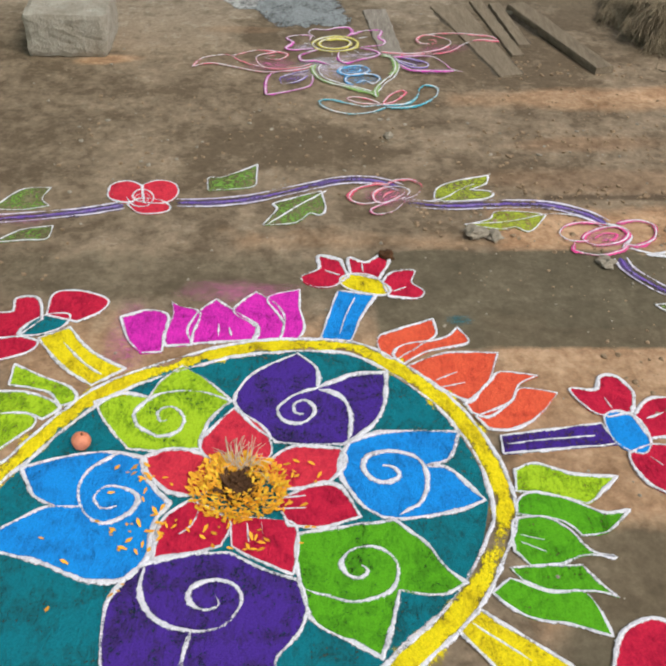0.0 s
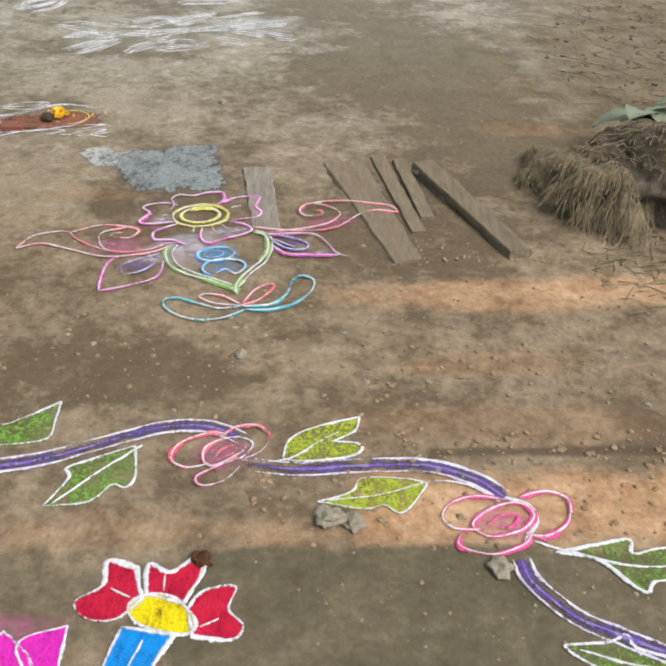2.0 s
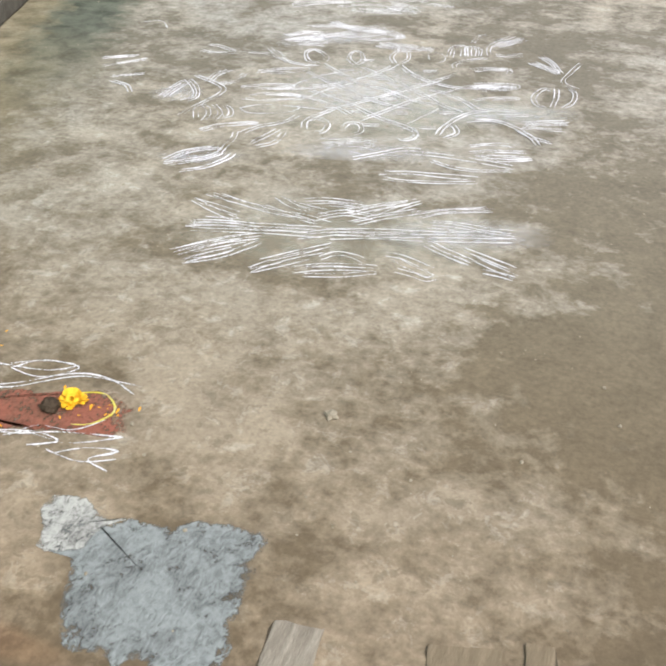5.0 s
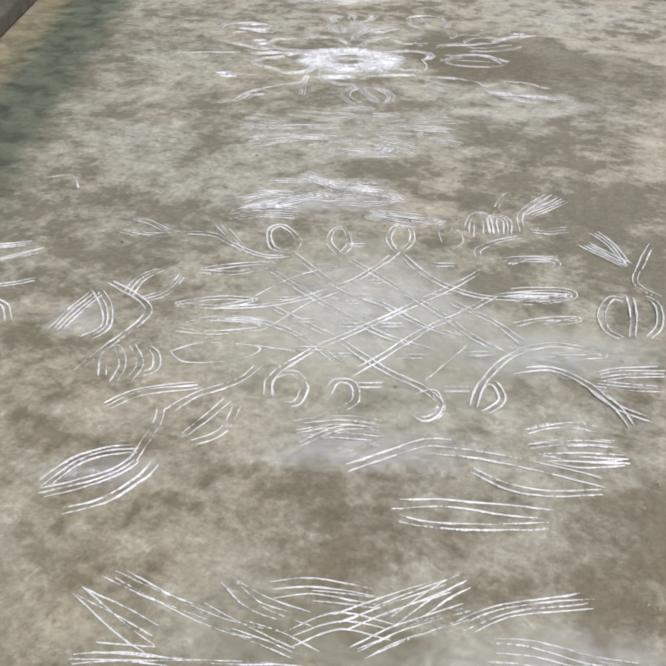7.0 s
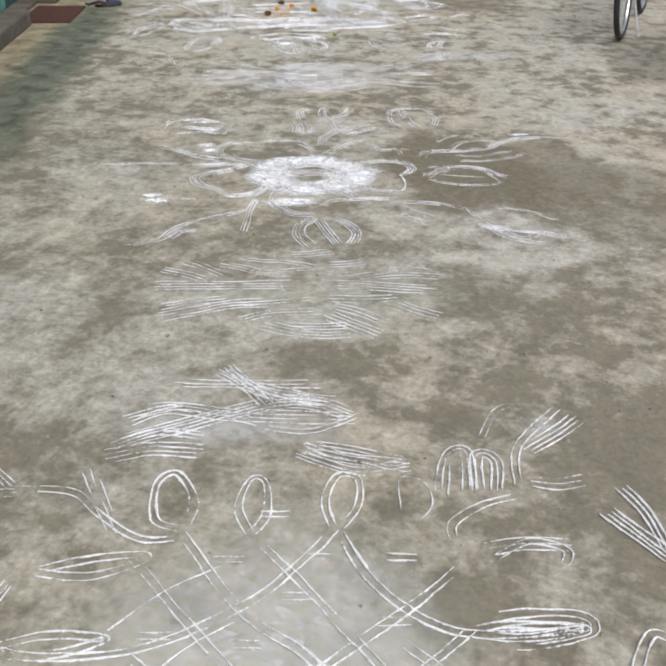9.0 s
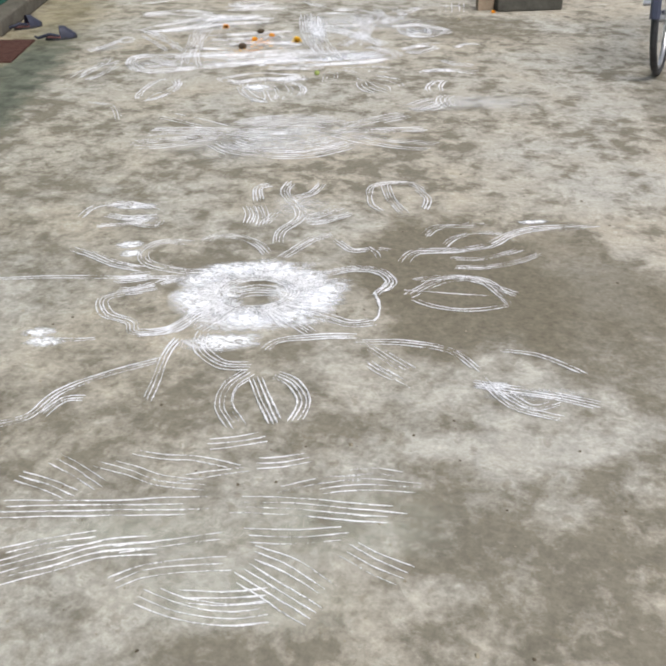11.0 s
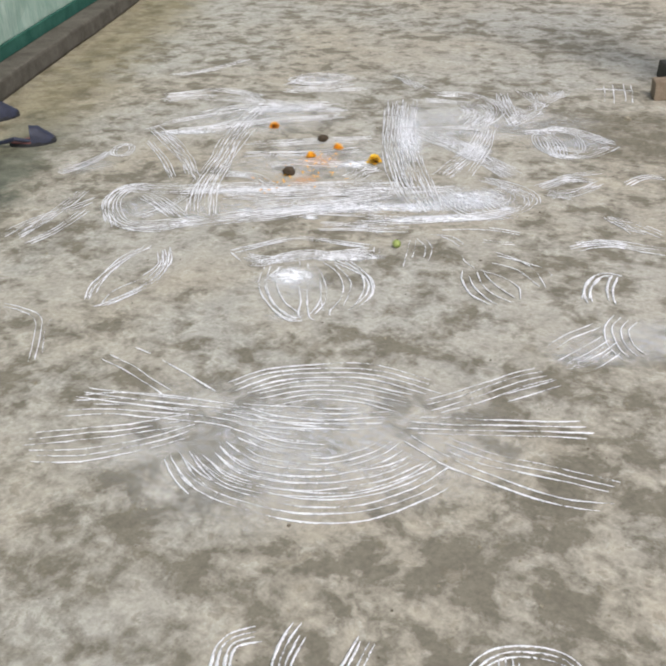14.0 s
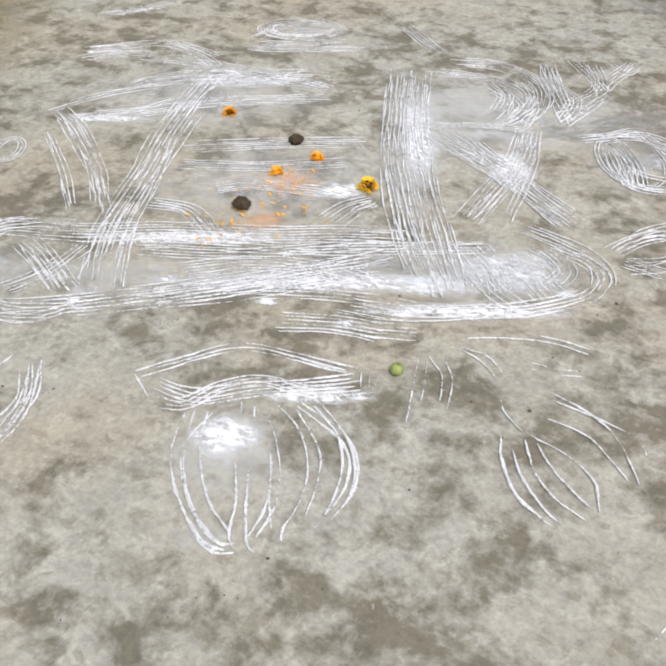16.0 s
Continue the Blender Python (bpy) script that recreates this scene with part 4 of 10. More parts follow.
line(vine, "white_core", WHITE, 0.0061, [(0.227, 2.459), (0.259, 2.492), (0.308, 2.493), (0.333, 2.456), (0.319, 2.408), (0.279, 2.380)], closed=False, height=0.0078)
line(vine, "petal_line", ROSE_LINE, 0.017, [(0.187, 2.371), (0.186, 2.412), (0.218, 2.441), (0.268, 2.450), (0.281, 2.418), (0.248, 2.380), (0.208, 2.355)], closed=True, height=0.0068)
line(vine, "white_core", WHITE, 0.0061, [(0.187, 2.371), (0.186, 2.412), (0.218, 2.441), (0.268, 2.450), (0.281, 2.418), (0.248, 2.380), (0.208, 2.355)], closed=True, height=0.0078)
line(vine, "petal_line", PINK_LINE, 0.012, [(0.267, 2.381), (0.219, 2.354), (0.175, 2.319), (0.190, 2.293), (0.239, 2.309), (0.270, 2.354)], closed=False, height=0.0068)
line(vine, "white_core", WHITE, 0.0043, [(0.267, 2.381), (0.219, 2.354), (0.175, 2.319), (0.190, 2.293), (0.239, 2.309), (0.270, 2.354)], closed=False, height=0.0078)
line(vine, "coloured_line", ROSE_LINE, 0.01, [(0.212, 2.384), (0.226, 2.414), (0.256, 2.426), (0.255, 2.402), (0.232, 2.386)])
line(vine, "white_line", WHITE, 0.012, [(0.258, 2.456), (0.294, 2.437), (0.287, 2.405), (0.267, 2.379)])
line(vine, "petal_line", PINK_LINE, 0.015, [(0.859, 2.259), (0.795, 2.269), (0.740, 2.249), (0.713, 2.208), (0.735, 2.174), (0.790, 2.171)], closed=False, height=0.0068)
line(vine, "white_core", WHITE, 0.0054, [(0.859, 2.259), (0.795, 2.269), (0.740, 2.249), (0.713, 2.208), (0.735, 2.174), (0.790, 2.171)], closed=False, height=0.0078)
line(vine, "petal_line", PINK_LINE, 0.017, [(0.892, 2.268), (0.955, 2.288), (1.000, 2.263), (0.986, 2.197), (0.934, 2.157), (0.888, 2.160)], closed=False, height=0.0068)
line(vine, "white_core", WHITE, 0.0061, [(0.892, 2.268), (0.955, 2.288), (1.000, 2.263), (0.986, 2.197), (0.934, 2.157), (0.888, 2.160)], closed=False, height=0.0078)
line(vine, "petal_line", PINK_LINE, 0.016, [(0.776, 2.186), (0.824, 2.234), (0.890, 2.251), (0.915, 2.216), (0.879, 2.172), (0.809, 2.153)], closed=True, height=0.0068)
line(vine, "white_core", WHITE, 0.0058, [(0.776, 2.186), (0.824, 2.234), (0.890, 2.251), (0.915, 2.216), (0.879, 2.172), (0.809, 2.153)], closed=True, height=0.0078)
line(vine, "petal_line", PINK_LINE, 0.013, [(0.749, 2.163), (0.741, 2.127), (0.804, 2.104), (0.873, 2.129), (0.901, 2.164)], closed=False, height=0.0068)
line(vine, "white_core", WHITE, 0.0047, [(0.749, 2.163), (0.741, 2.127), (0.804, 2.104), (0.873, 2.129), (0.901, 2.164)], closed=False, height=0.0078)
line(vine, "coloured_line", PINK_LINE, 0.01, [(0.808, 2.188), (0.843, 2.215), (0.880, 2.212), (0.860, 2.184), (0.828, 2.179)])
line(vine, "white_line", WHITE, 0.012, [(0.860, 2.269), (0.906, 2.247), (0.918, 2.206), (0.881, 2.141)])
scatter_dust(vine, "loose_powder", PINK_DUST, 0.230, 2.404, 0.07, 0.05, 0)
scatter_dust(vine, "loose_powder", PINK_DUST, 0.846, 2.195, 0.07, 0.04, 0)
fill(vine, "leaf", LEAF_LIME, [(0.368, 2.389, 1), (0.382, 2.449), (0.437, 2.493), (0.550, 2.534, 1), (0.538, 2.485), (0.483, 2.445, 1), (0.541, 2.439), (0.552, 2.420), (0.517, 2.393), (0.441, 2.379), (0.385, 2.379)], 0.0075)
line(vine, "white_line", WHITE, 0.006, [(0.272, 2.378), (0.331, 2.372), (0.390, 2.390), (0.443, 2.436), (0.498, 2.479)])
fill(vine, "leaf", LEAF_LIME, [(0.446, 2.250, 1), (0.520, 2.281), (0.548, 2.324), (0.647, 2.323), (0.692, 2.308, 1), (0.649, 2.238), (0.620, 2.220), (0.591, 2.241), (0.546, 2.229)], 0.0075)
line(vine, "white_line", WHITE, 0.006, [(0.461, 2.254), (0.579, 2.271), (0.690, 2.311), (0.767, 2.312), (0.833, 2.271)])
fill(vine, "leaf", GREEN_THIN, [(-0.178, 2.574, 1), (-0.174, 2.471, 1), (-0.191, 2.435), (-0.316, 2.411, 1), (-0.323, 2.484), (-0.275, 2.495)], 0.0075)
fill(vine, "leaf", GREEN_THIN, [(-0.141, 2.228, 1), (-0.105, 2.314), (-0.115, 2.345), (-0.065, 2.375), (0.025, 2.420, 1), (0.040, 2.322), (0.022, 2.286), (-0.007, 2.295), (-0.048, 2.243)], 0.0075)
line(vine, "white_line", WHITE, 0.006, [(-0.123, 2.236), (-0.054, 2.322), (0.041, 2.423)])
fill(vine, "leaf", GREEN_THIN, [(0.945, 2.114, 1), (1.029, 2.134), (1.105, 2.148), (1.102, 2.110), (1.182, 2.126), (1.251, 2.085, 1), (1.172, 2.046), (1.122, 2.035), (1.102, 2.011), (1.069, 2.041), (1.022, 2.095)], 0.0075)
line(vine, "white_line", WHITE, 0.006, [(0.901, 2.142), (0.974, 2.113), (1.099, 2.077), (1.232, 2.081)])
fill(vine, "leaf", GREEN_THIN, [(0.904, 1.887, 1), (0.993, 1.896), (1.032, 1.911), (1.041, 1.883), (1.098, 1.861), (1.177, 1.815, 1), (1.092, 1.797), (1.002, 1.784), (0.989, 1.819), (0.929, 1.858)], 0.0075)
line(vine, "white_line", WHITE, 0.006, [(0.933, 1.878), (1.029, 1.845), (1.177, 1.815)])
line(vine, "coloured_line", ROSE_LINE, 0.008, [(1.127, 1.652), (1.054, 1.617), (1.039, 1.568), (1.074, 1.537)])
lotus = thing("rangoli_lotus", "lotus and heart outlined in coloured powder lines", "rangoli", group="powder drawings")
scatter_dust(lotus, "loose_powder", LILAC_DUST, 0.067, 3.318, 0.12, 0.1, 16)
scatter_dust(lotus, "loose_powder", DUST, 0.029, 3.363, 0.1, 0.05, 16)
line(lotus, "coloured_line", MAG_LINE, 0.0145, [(-0.012, 3.602), (-0.036, 3.647), (-0.013, 3.684), (0.035, 3.680), (0.083, 3.707), (0.131, 3.709), (0.141, 3.659), (0.118, 3.616)], height=0.0072)
line(lotus, "white_core", CORE, 0.0076, [(-0.012, 3.602), (-0.036, 3.647), (-0.013, 3.684), (0.035, 3.680), (0.083, 3.707), (0.131, 3.709), (0.141, 3.659), (0.118, 3.616)], height=0.0078)
line(lotus, "coloured_line", MAG_LINE, 0.0145, [(0.140, 3.633), (0.174, 3.669), (0.258, 3.685), (0.249, 3.615), (0.271, 3.572), (0.255, 3.536), (0.177, 3.513)], height=0.0072)
line(lotus, "white_core", CORE, 0.0076, [(0.140, 3.633), (0.174, 3.669), (0.258, 3.685), (0.249, 3.615), (0.271, 3.572), (0.255, 3.536), (0.177, 3.513)], height=0.0078)
line(lotus, "coloured_line", MAG_LINE, 0.0145, [(-0.032, 3.573), (-0.024, 3.610), (-0.064, 3.619), (-0.109, 3.602), (-0.123, 3.581), (-0.097, 3.546), (-0.122, 3.488), (-0.090, 3.474), (-0.011, 3.489)], height=0.0072)
line(lotus, "white_core", CORE, 0.0076, [(-0.032, 3.573), (-0.024, 3.610), (-0.064, 3.619), (-0.109, 3.602), (-0.123, 3.581), (-0.097, 3.546), (-0.122, 3.488), (-0.090, 3.474), (-0.011, 3.489)], height=0.0078)
line(lotus, "coloured_line", MAG_LINE, 0.0145, [(0.004, 3.477), (-0.060, 3.427), (-0.060, 3.374), (-0.001, 3.372), (0.048, 3.340)], height=0.0072)
line(lotus, "white_core", CORE, 0.0076, [(0.004, 3.477), (-0.060, 3.427), (-0.060, 3.374), (-0.001, 3.372), (0.048, 3.340)], height=0.0078)
line(lotus, "coloured_line", MAG_LINE, 0.0145, [(0.086, 3.452), (0.085, 3.395), (0.113, 3.359), (0.164, 3.389), (0.241, 3.438), (0.226, 3.481), (0.171, 3.503)], height=0.0072)
line(lotus, "white_core", CORE, 0.0076, [(0.086, 3.452), (0.085, 3.395), (0.113, 3.359), (0.164, 3.389), (0.241, 3.438), (0.226, 3.481), (0.171, 3.503)], height=0.0078)
line(lotus, "loop", YEL_LINE, 0.015, oval(0.072, 3.538, 0.091, 0.075, 16), closed=True, height=0.0072)
line(lotus, "white_core", CORE, 0.0061, oval(0.072, 3.538, 0.090, 0.074, 16), closed=True, height=0.0078)
line(lotus, "loop", YEL_LINE, 0.015, oval(0.071, 3.541, 0.064, 0.050, 16), closed=True, height=0.0072)
line(lotus, "white_core", CORE, 0.0061, oval(0.071, 3.541, 0.063, 0.049, 16), closed=True, height=0.0078)
line(lotus, "white_line", WHITE, 0.005, [(0.015, 3.622), (0.031, 3.609)], height=0.0072)
line(lotus, "white_line", WHITE, 0.005, [(0.045, 3.634), (0.055, 3.614)], height=0.0072)
line(lotus, "white_line", WHITE, 0.005, [(-0.053, 3.533), (-0.027, 3.533)], height=0.0072)
line(lotus, "white_line", WHITE, 0.005, [(0.167, 3.599), (0.201, 3.612)], height=0.0072)
line(lotus, "white_line", WHITE, 0.005, [(0.058, 3.454), (0.059, 3.424)], height=0.0072)
line(lotus, "white_line", WHITE, 0.005, [(0.114, 3.463), (0.130, 3.430)], height=0.0072)
line(lotus, "white_line", WHITE, 0.005, [(0.145, 3.480), (0.164, 3.460)], height=0.0072)
line(lotus, "coloured_line", GREEN_LINE, 0.024, [(-0.003, 3.340), (-0.014, 3.294), (0.010, 3.220), (0.064, 3.172), (0.145, 3.135), (0.208, 3.095), (0.221, 3.065)], height=0.0072)
line(lotus, "white_core", CORE, 0.0077, [(-0.003, 3.340), (-0.014, 3.294), (0.010, 3.220), (0.064, 3.172), (0.145, 3.135), (0.208, 3.095), (0.221, 3.065)], height=0.0078)
line(lotus, "coloured_line", GREEN_LINE, 0.024, [(0.251, 3.440), (0.291, 3.412), (0.301, 3.332), (0.283, 3.261), (0.240, 3.186), (0.215, 3.120), (0.221, 3.071)], height=0.0072)
line(lotus, "white_core", CORE, 0.0077, [(0.251, 3.440), (0.291, 3.412), (0.301, 3.332), (0.283, 3.261), (0.240, 3.186), (0.215, 3.120), (0.221, 3.071)], height=0.0078)
line(lotus, "white_line", WHITE, 0.006, [(0.018, 3.339), (0.008, 3.287), (0.032, 3.226), (0.090, 3.179), (0.172, 3.137), (0.203, 3.116)], height=0.0072)
line(lotus, "white_line", WHITE, 0.006, [(0.259, 3.446), (0.303, 3.415), (0.315, 3.336), (0.295, 3.252), (0.252, 3.178), (0.225, 3.106)], height=0.0072)
line(lotus, "loop", SKY_LINE, 0.017, oval(0.142, 3.292, 0.058, 0.041, 16), closed=True, height=0.0072)
line(lotus, "white_core", CORE, 0.0069, oval(0.142, 3.292, 0.057, 0.040, 16), closed=True, height=0.0078)
line(lotus, "loop", SKY_LINE, 0.008, oval(0.135, 3.290, 0.032, 0.021, 16), closed=True, height=0.0072)
line(lotus, "white_core", CORE, 0.0032, oval(0.135, 3.290, 0.031, 0.020, 16), closed=True, height=0.0078)
line(lotus, "coloured_line", SKY_LINE, 0.016, [(0.138, 3.166), (0.109, 3.198), (0.124, 3.243), (0.166, 3.263), (0.218, 3.255), (0.236, 3.222), (0.210, 3.178), (0.179, 3.203), (0.152, 3.179)], height=0.0072)
line(lotus, "white_core", CORE, 0.0084, [(0.138, 3.166), (0.109, 3.198), (0.124, 3.243), (0.166, 3.263), (0.218, 3.255), (0.236, 3.222), (0.210, 3.178), (0.179, 3.203), (0.152, 3.179)], height=0.0078)
scatter_dust(lotus, "loose_powder", SKY_DUST, 0.151, 3.294, 0.05, 0.05, 16)
line(lotus, "coloured_line", ROSE_LINE, 0.0116, [(0.236, 3.010), (0.163, 3.015), (0.115, 3.045), (0.134, 3.064), (0.184, 3.054), (0.236, 3.010)], height=0.0072)
line(lotus, "white_core", CORE, 0.0061, [(0.236, 3.010), (0.163, 3.015), (0.115, 3.045), (0.134, 3.064), (0.184, 3.054), (0.236, 3.010)], height=0.0078)
line(lotus, "coloured_line", ROSE_LINE, 0.0116, [(0.237, 3.010), (0.287, 3.041), (0.327, 3.113), (0.306, 3.123), (0.271, 3.091), (0.240, 3.022)], height=0.0072)
line(lotus, "white_core", CORE, 0.0061, [(0.237, 3.010), (0.287, 3.041), (0.327, 3.113), (0.306, 3.123), (0.271, 3.091), (0.240, 3.022)], height=0.0078)
line(lotus, "coloured_line", CYAN_LINE, 0.0145, [(0.237, 3.005), (0.172, 2.991), (0.118, 3.013), (0.061, 3.041), (0.022, 3.035), (0.015, 3.005), (0.050, 2.961), (0.115, 2.933), (0.189, 2.945), (0.248, 2.987)], height=0.0072)
line(lotus, "white_core", CORE, 0.0076, [(0.237, 3.005), (0.172, 2.991), (0.118, 3.013), (0.061, 3.041), (0.022, 3.035), (0.015, 3.005), (0.050, 2.961), (0.115, 2.933), (0.189, 2.945), (0.248, 2.987)], height=0.0078)
line(lotus, "coloured_line", CYAN_LINE, 0.0145, [(0.238, 3.003), (0.320, 3.019), (0.364, 3.074), (0.380, 3.145), (0.408, 3.176), (0.443, 3.152), (0.437, 3.095), (0.401, 3.037), (0.328, 2.993), (0.251, 2.986)], height=0.0072)
line(lotus, "white_core", CORE, 0.0076, [(0.238, 3.003), (0.320, 3.019), (0.364, 3.074), (0.380, 3.145), (0.408, 3.176), (0.443, 3.152), (0.437, 3.095), (0.401, 3.037), (0.328, 2.993), (0.251, 2.986)], height=0.0078)
line(lotus, "coloured_line", ROSE_LINE, 0.0116, [(-0.470, 3.299), (-0.437, 3.379), (-0.364, 3.412), (-0.334, 3.409)], height=0.0072)
line(lotus, "white_core", CORE, 0.0061, [(-0.470, 3.299), (-0.437, 3.379), (-0.364, 3.412), (-0.334, 3.409)], height=0.0078)
line(lotus, "coloured_line", ROSE_LINE, 0.0116, [(-0.470, 3.299), (-0.401, 3.334), (-0.306, 3.302), (-0.223, 3.268), (-0.149, 3.266), (-0.057, 3.293), (-0.003, 3.340)], height=0.0072)
line(lotus, "white_core", CORE, 0.0061, [(-0.470, 3.299), (-0.401, 3.334), (-0.306, 3.302), (-0.223, 3.268), (-0.149, 3.266), (-0.057, 3.293), (-0.003, 3.340)], height=0.0078)
line(lotus, "coloured_line", ROSE_LINE, 0.0116, [(-0.331, 3.402), (-0.239, 3.457), (-0.159, 3.453), (-0.114, 3.427), (-0.138, 3.381), (-0.187, 3.382), (-0.197, 3.402), (-0.163, 3.412)], height=0.0072)
line(lotus, "white_core", CORE, 0.0061, [(-0.331, 3.402), (-0.239, 3.457), (-0.159, 3.453), (-0.114, 3.427), (-0.138, 3.381), (-0.187, 3.382), (-0.197, 3.402), (-0.163, 3.412)], height=0.0078)
line(lotus, "coloured_line", ROSE_LINE, 0.01305, [(-0.330, 3.408), (-0.291, 3.359), (-0.211, 3.307), (-0.140, 3.292), (-0.073, 3.308), (-0.017, 3.347)], height=0.0072)
line(lotus, "white_core", CORE, 0.0068, [(-0.330, 3.408), (-0.291, 3.359), (-0.211, 3.307), (-0.140, 3.292), (-0.073, 3.308), (-0.017, 3.347)], height=0.0078)
line(lotus, "coloured_line", ROSE_LINE, 0.0116, [(-0.195, 3.297), (-0.225, 3.348), (-0.227, 3.409), (-0.156, 3.446)], height=0.0072)
line(lotus, "white_core", CORE, 0.0061, [(-0.195, 3.297), (-0.225, 3.348), (-0.227, 3.409), (-0.156, 3.446)], height=0.0078)
line(lotus, "coloured_line", MAG_LINE, 0.0116, [(-0.178, 3.070), (-0.184, 3.150), (-0.175, 3.233), (-0.138, 3.265), (-0.039, 3.301)], height=0.0072)
line(lotus, "white_core", CORE, 0.0061, [(-0.178, 3.070), (-0.184, 3.150), (-0.175, 3.233), (-0.138, 3.265), (-0.039, 3.301)], height=0.0078)
line(lotus, "coloured_line", MAG_LINE, 0.0116, [(-0.178, 3.070), (-0.076, 3.112), (-0.019, 3.160), (-0.014, 3.240)], height=0.0072)
line(lotus, "white_core", CORE, 0.0061, [(-0.178, 3.070), (-0.076, 3.112), (-0.019, 3.160), (-0.014, 3.240)], height=0.0078)
line(lotus, "coloured_line", VIO_LINE, 0.01305, [(-0.127, 3.167), (-0.133, 3.211), (-0.090, 3.251), (-0.031, 3.282)], height=0.0072)
line(lotus, "white_core", CORE, 0.0068, [(-0.127, 3.167), (-0.133, 3.211), (-0.090, 3.251), (-0.031, 3.282)], height=0.0078)
line(lotus, "coloured_line", VIO_LINE, 0.01305, [(-0.121, 3.155), (-0.069, 3.184), (-0.032, 3.234)], height=0.0072)
line(lotus, "white_core", CORE, 0.0068, [(-0.121, 3.155), (-0.069, 3.184), (-0.032, 3.234)], height=0.0078)
scatter_dust(lotus, "loose_powder", LILAC_DUST, -0.054, 3.262, 0.05, 0.03, 16)
scatter_dust(lotus, "loose_powder", VIOLET_DUST, -0.084, 3.216, 0.05, 0.025, 16)
scatter_dust(lotus, "loose_powder", VIOLET_DUST, 0.369, 3.372, 0.05, 0.03, 16)
scatter_dust(lotus, "loose_powder", PINK_DUST, 0.495, 3.515, 0.1, 0.04, 16)
scatter_dust(lotus, "loose_powder", PINK_DUST, -0.170, 3.334, 0.09, 0.05, 16)
scatter_dust(lotus, "loose_powder", LILAC_DUST, 0.168, 3.441, 0.09, 0.03, 16)
scatter_dust(lotus, "loose_powder", LILAC_DUST, 0.450, 3.310, 0.06, 0.02, 16)
scatter_dust(lotus, "loose_powder", SKY_DUST, 0.173, 3.216, 0.05, 0.03, 16)
scatter_dust(lotus, "loose_powder", LILAC_DUST, -0.049, 3.510, 0.05, 0.03, 16)
line(lotus, "coloured_line", ROSE_LINE, 0.01305, [(0.251, 3.458), (0.319, 3.449), (0.421, 3.443), (0.514, 3.470), (0.566, 3.522)], height=0.0125)
line(lotus, "white_core", CORE, 0.0068, [(0.251, 3.458), (0.319, 3.449), (0.421, 3.443), (0.514, 3.470), (0.566, 3.522)], height=0.0131)
line(lotus, "coloured_line", ROSE_LINE, 0.0145, [(0.324, 3.433), (0.426, 3.463), (0.498, 3.502), (0.534, 3.564), (0.497, 3.615), (0.432, 3.632), (0.399, 3.586), (0.419, 3.545), (0.468, 3.552), (0.472, 3.584), (0.446, 3.584)], height=0.0125)
line(lotus, "white_core", CORE, 0.0076, [(0.324, 3.433), (0.426, 3.463), (0.498, 3.502), (0.534, 3.564), (0.497, 3.615), (0.432, 3.632), (0.399, 3.586), (0.419, 3.545), (0.468, 3.552), (0.472, 3.584), (0.446, 3.584)], height=0.0131)
line(lotus, "coloured_line", ROSE_LINE, 0.0116, [(0.432, 3.632), (0.511, 3.656), (0.573, 3.658), (0.636, 3.648), (0.708, 3.631), (0.732, 3.585)], height=0.0125)
line(lotus, "white_core", CORE, 0.0061, [(0.432, 3.632), (0.511, 3.656), (0.573, 3.658), (0.636, 3.648), (0.708, 3.631), (0.732, 3.585)], height=0.0131)
line(lotus, "coloured_line", ROSE_LINE, 0.0116, [(0.563, 3.524), (0.624, 3.583), (0.672, 3.597), (0.732, 3.585)], height=0.0125)
line(lotus, "white_core", CORE, 0.0061, [(0.563, 3.524), (0.624, 3.583), (0.672, 3.597), (0.732, 3.585)], height=0.0131)
line(lotus, "coloured_line", MAG_LINE, 0.01305, [(0.299, 3.411), (0.376, 3.423), (0.445, 3.422), (0.484, 3.372), (0.516, 3.305), (0.552, 3.284)], height=0.0125)
line(lotus, "white_core", CORE, 0.0068, [(0.299, 3.411), (0.376, 3.423), (0.445, 3.422), (0.484, 3.372), (0.516, 3.305), (0.552, 3.284)], height=0.0131)
line(lotus, "coloured_line", MAG_LINE, 0.01305, [(0.319, 3.337), (0.359, 3.296), (0.426, 3.291), (0.519, 3.293)], height=0.0125)
line(lotus, "white_core", CORE, 0.0068, [(0.319, 3.337), (0.359, 3.296), (0.426, 3.291), (0.519, 3.293)], height=0.0131)
line(lotus, "coloured_line", VIO_LINE, 0.01305, [(0.298, 3.414), (0.359, 3.411), (0.416, 3.379), (0.427, 3.349), (0.399, 3.328), (0.346, 3.345), (0.302, 3.401)], height=0.0072)
line(lotus, "white_core", CORE, 0.0068, [(0.298, 3.414), (0.359, 3.411), (0.416, 3.379), (0.427, 3.349), (0.399, 3.328), (0.346, 3.345), (0.302, 3.401)], height=0.0078)
line(lotus, "coloured_line", VIO_LINE, 0.00841, [(0.308, 3.396), (0.350, 3.367), (0.385, 3.343)], height=0.0072)
line(lotus, "white_core", CORE, 0.0044, [(0.308, 3.396), (0.350, 3.367), (0.385, 3.343)], height=0.0078)
step_wash = thing("red_oxide_strip", "strip of red oxide wash with white scrolls and petals", "rangoli", group="powder drawings")
wash(step_wash, "wash", BRICK_RED, [(-1.458, 4.138), (-1.105, 4.230), (-0.771, 4.325), (-0.438, 4.425), (-0.373, 4.335), (-0.392, 4.274), (-0.762, 4.162), (-1.349, 3.992)])
line(step_wash, "worn_line", CHALK, 0.006, [(-1.129, 4.268), (-1.026, 4.254), (-0.909, 4.295), (-0.767, 4.347), (-0.631, 4.449), (-0.530, 4.464), (-0.432, 4.427)])
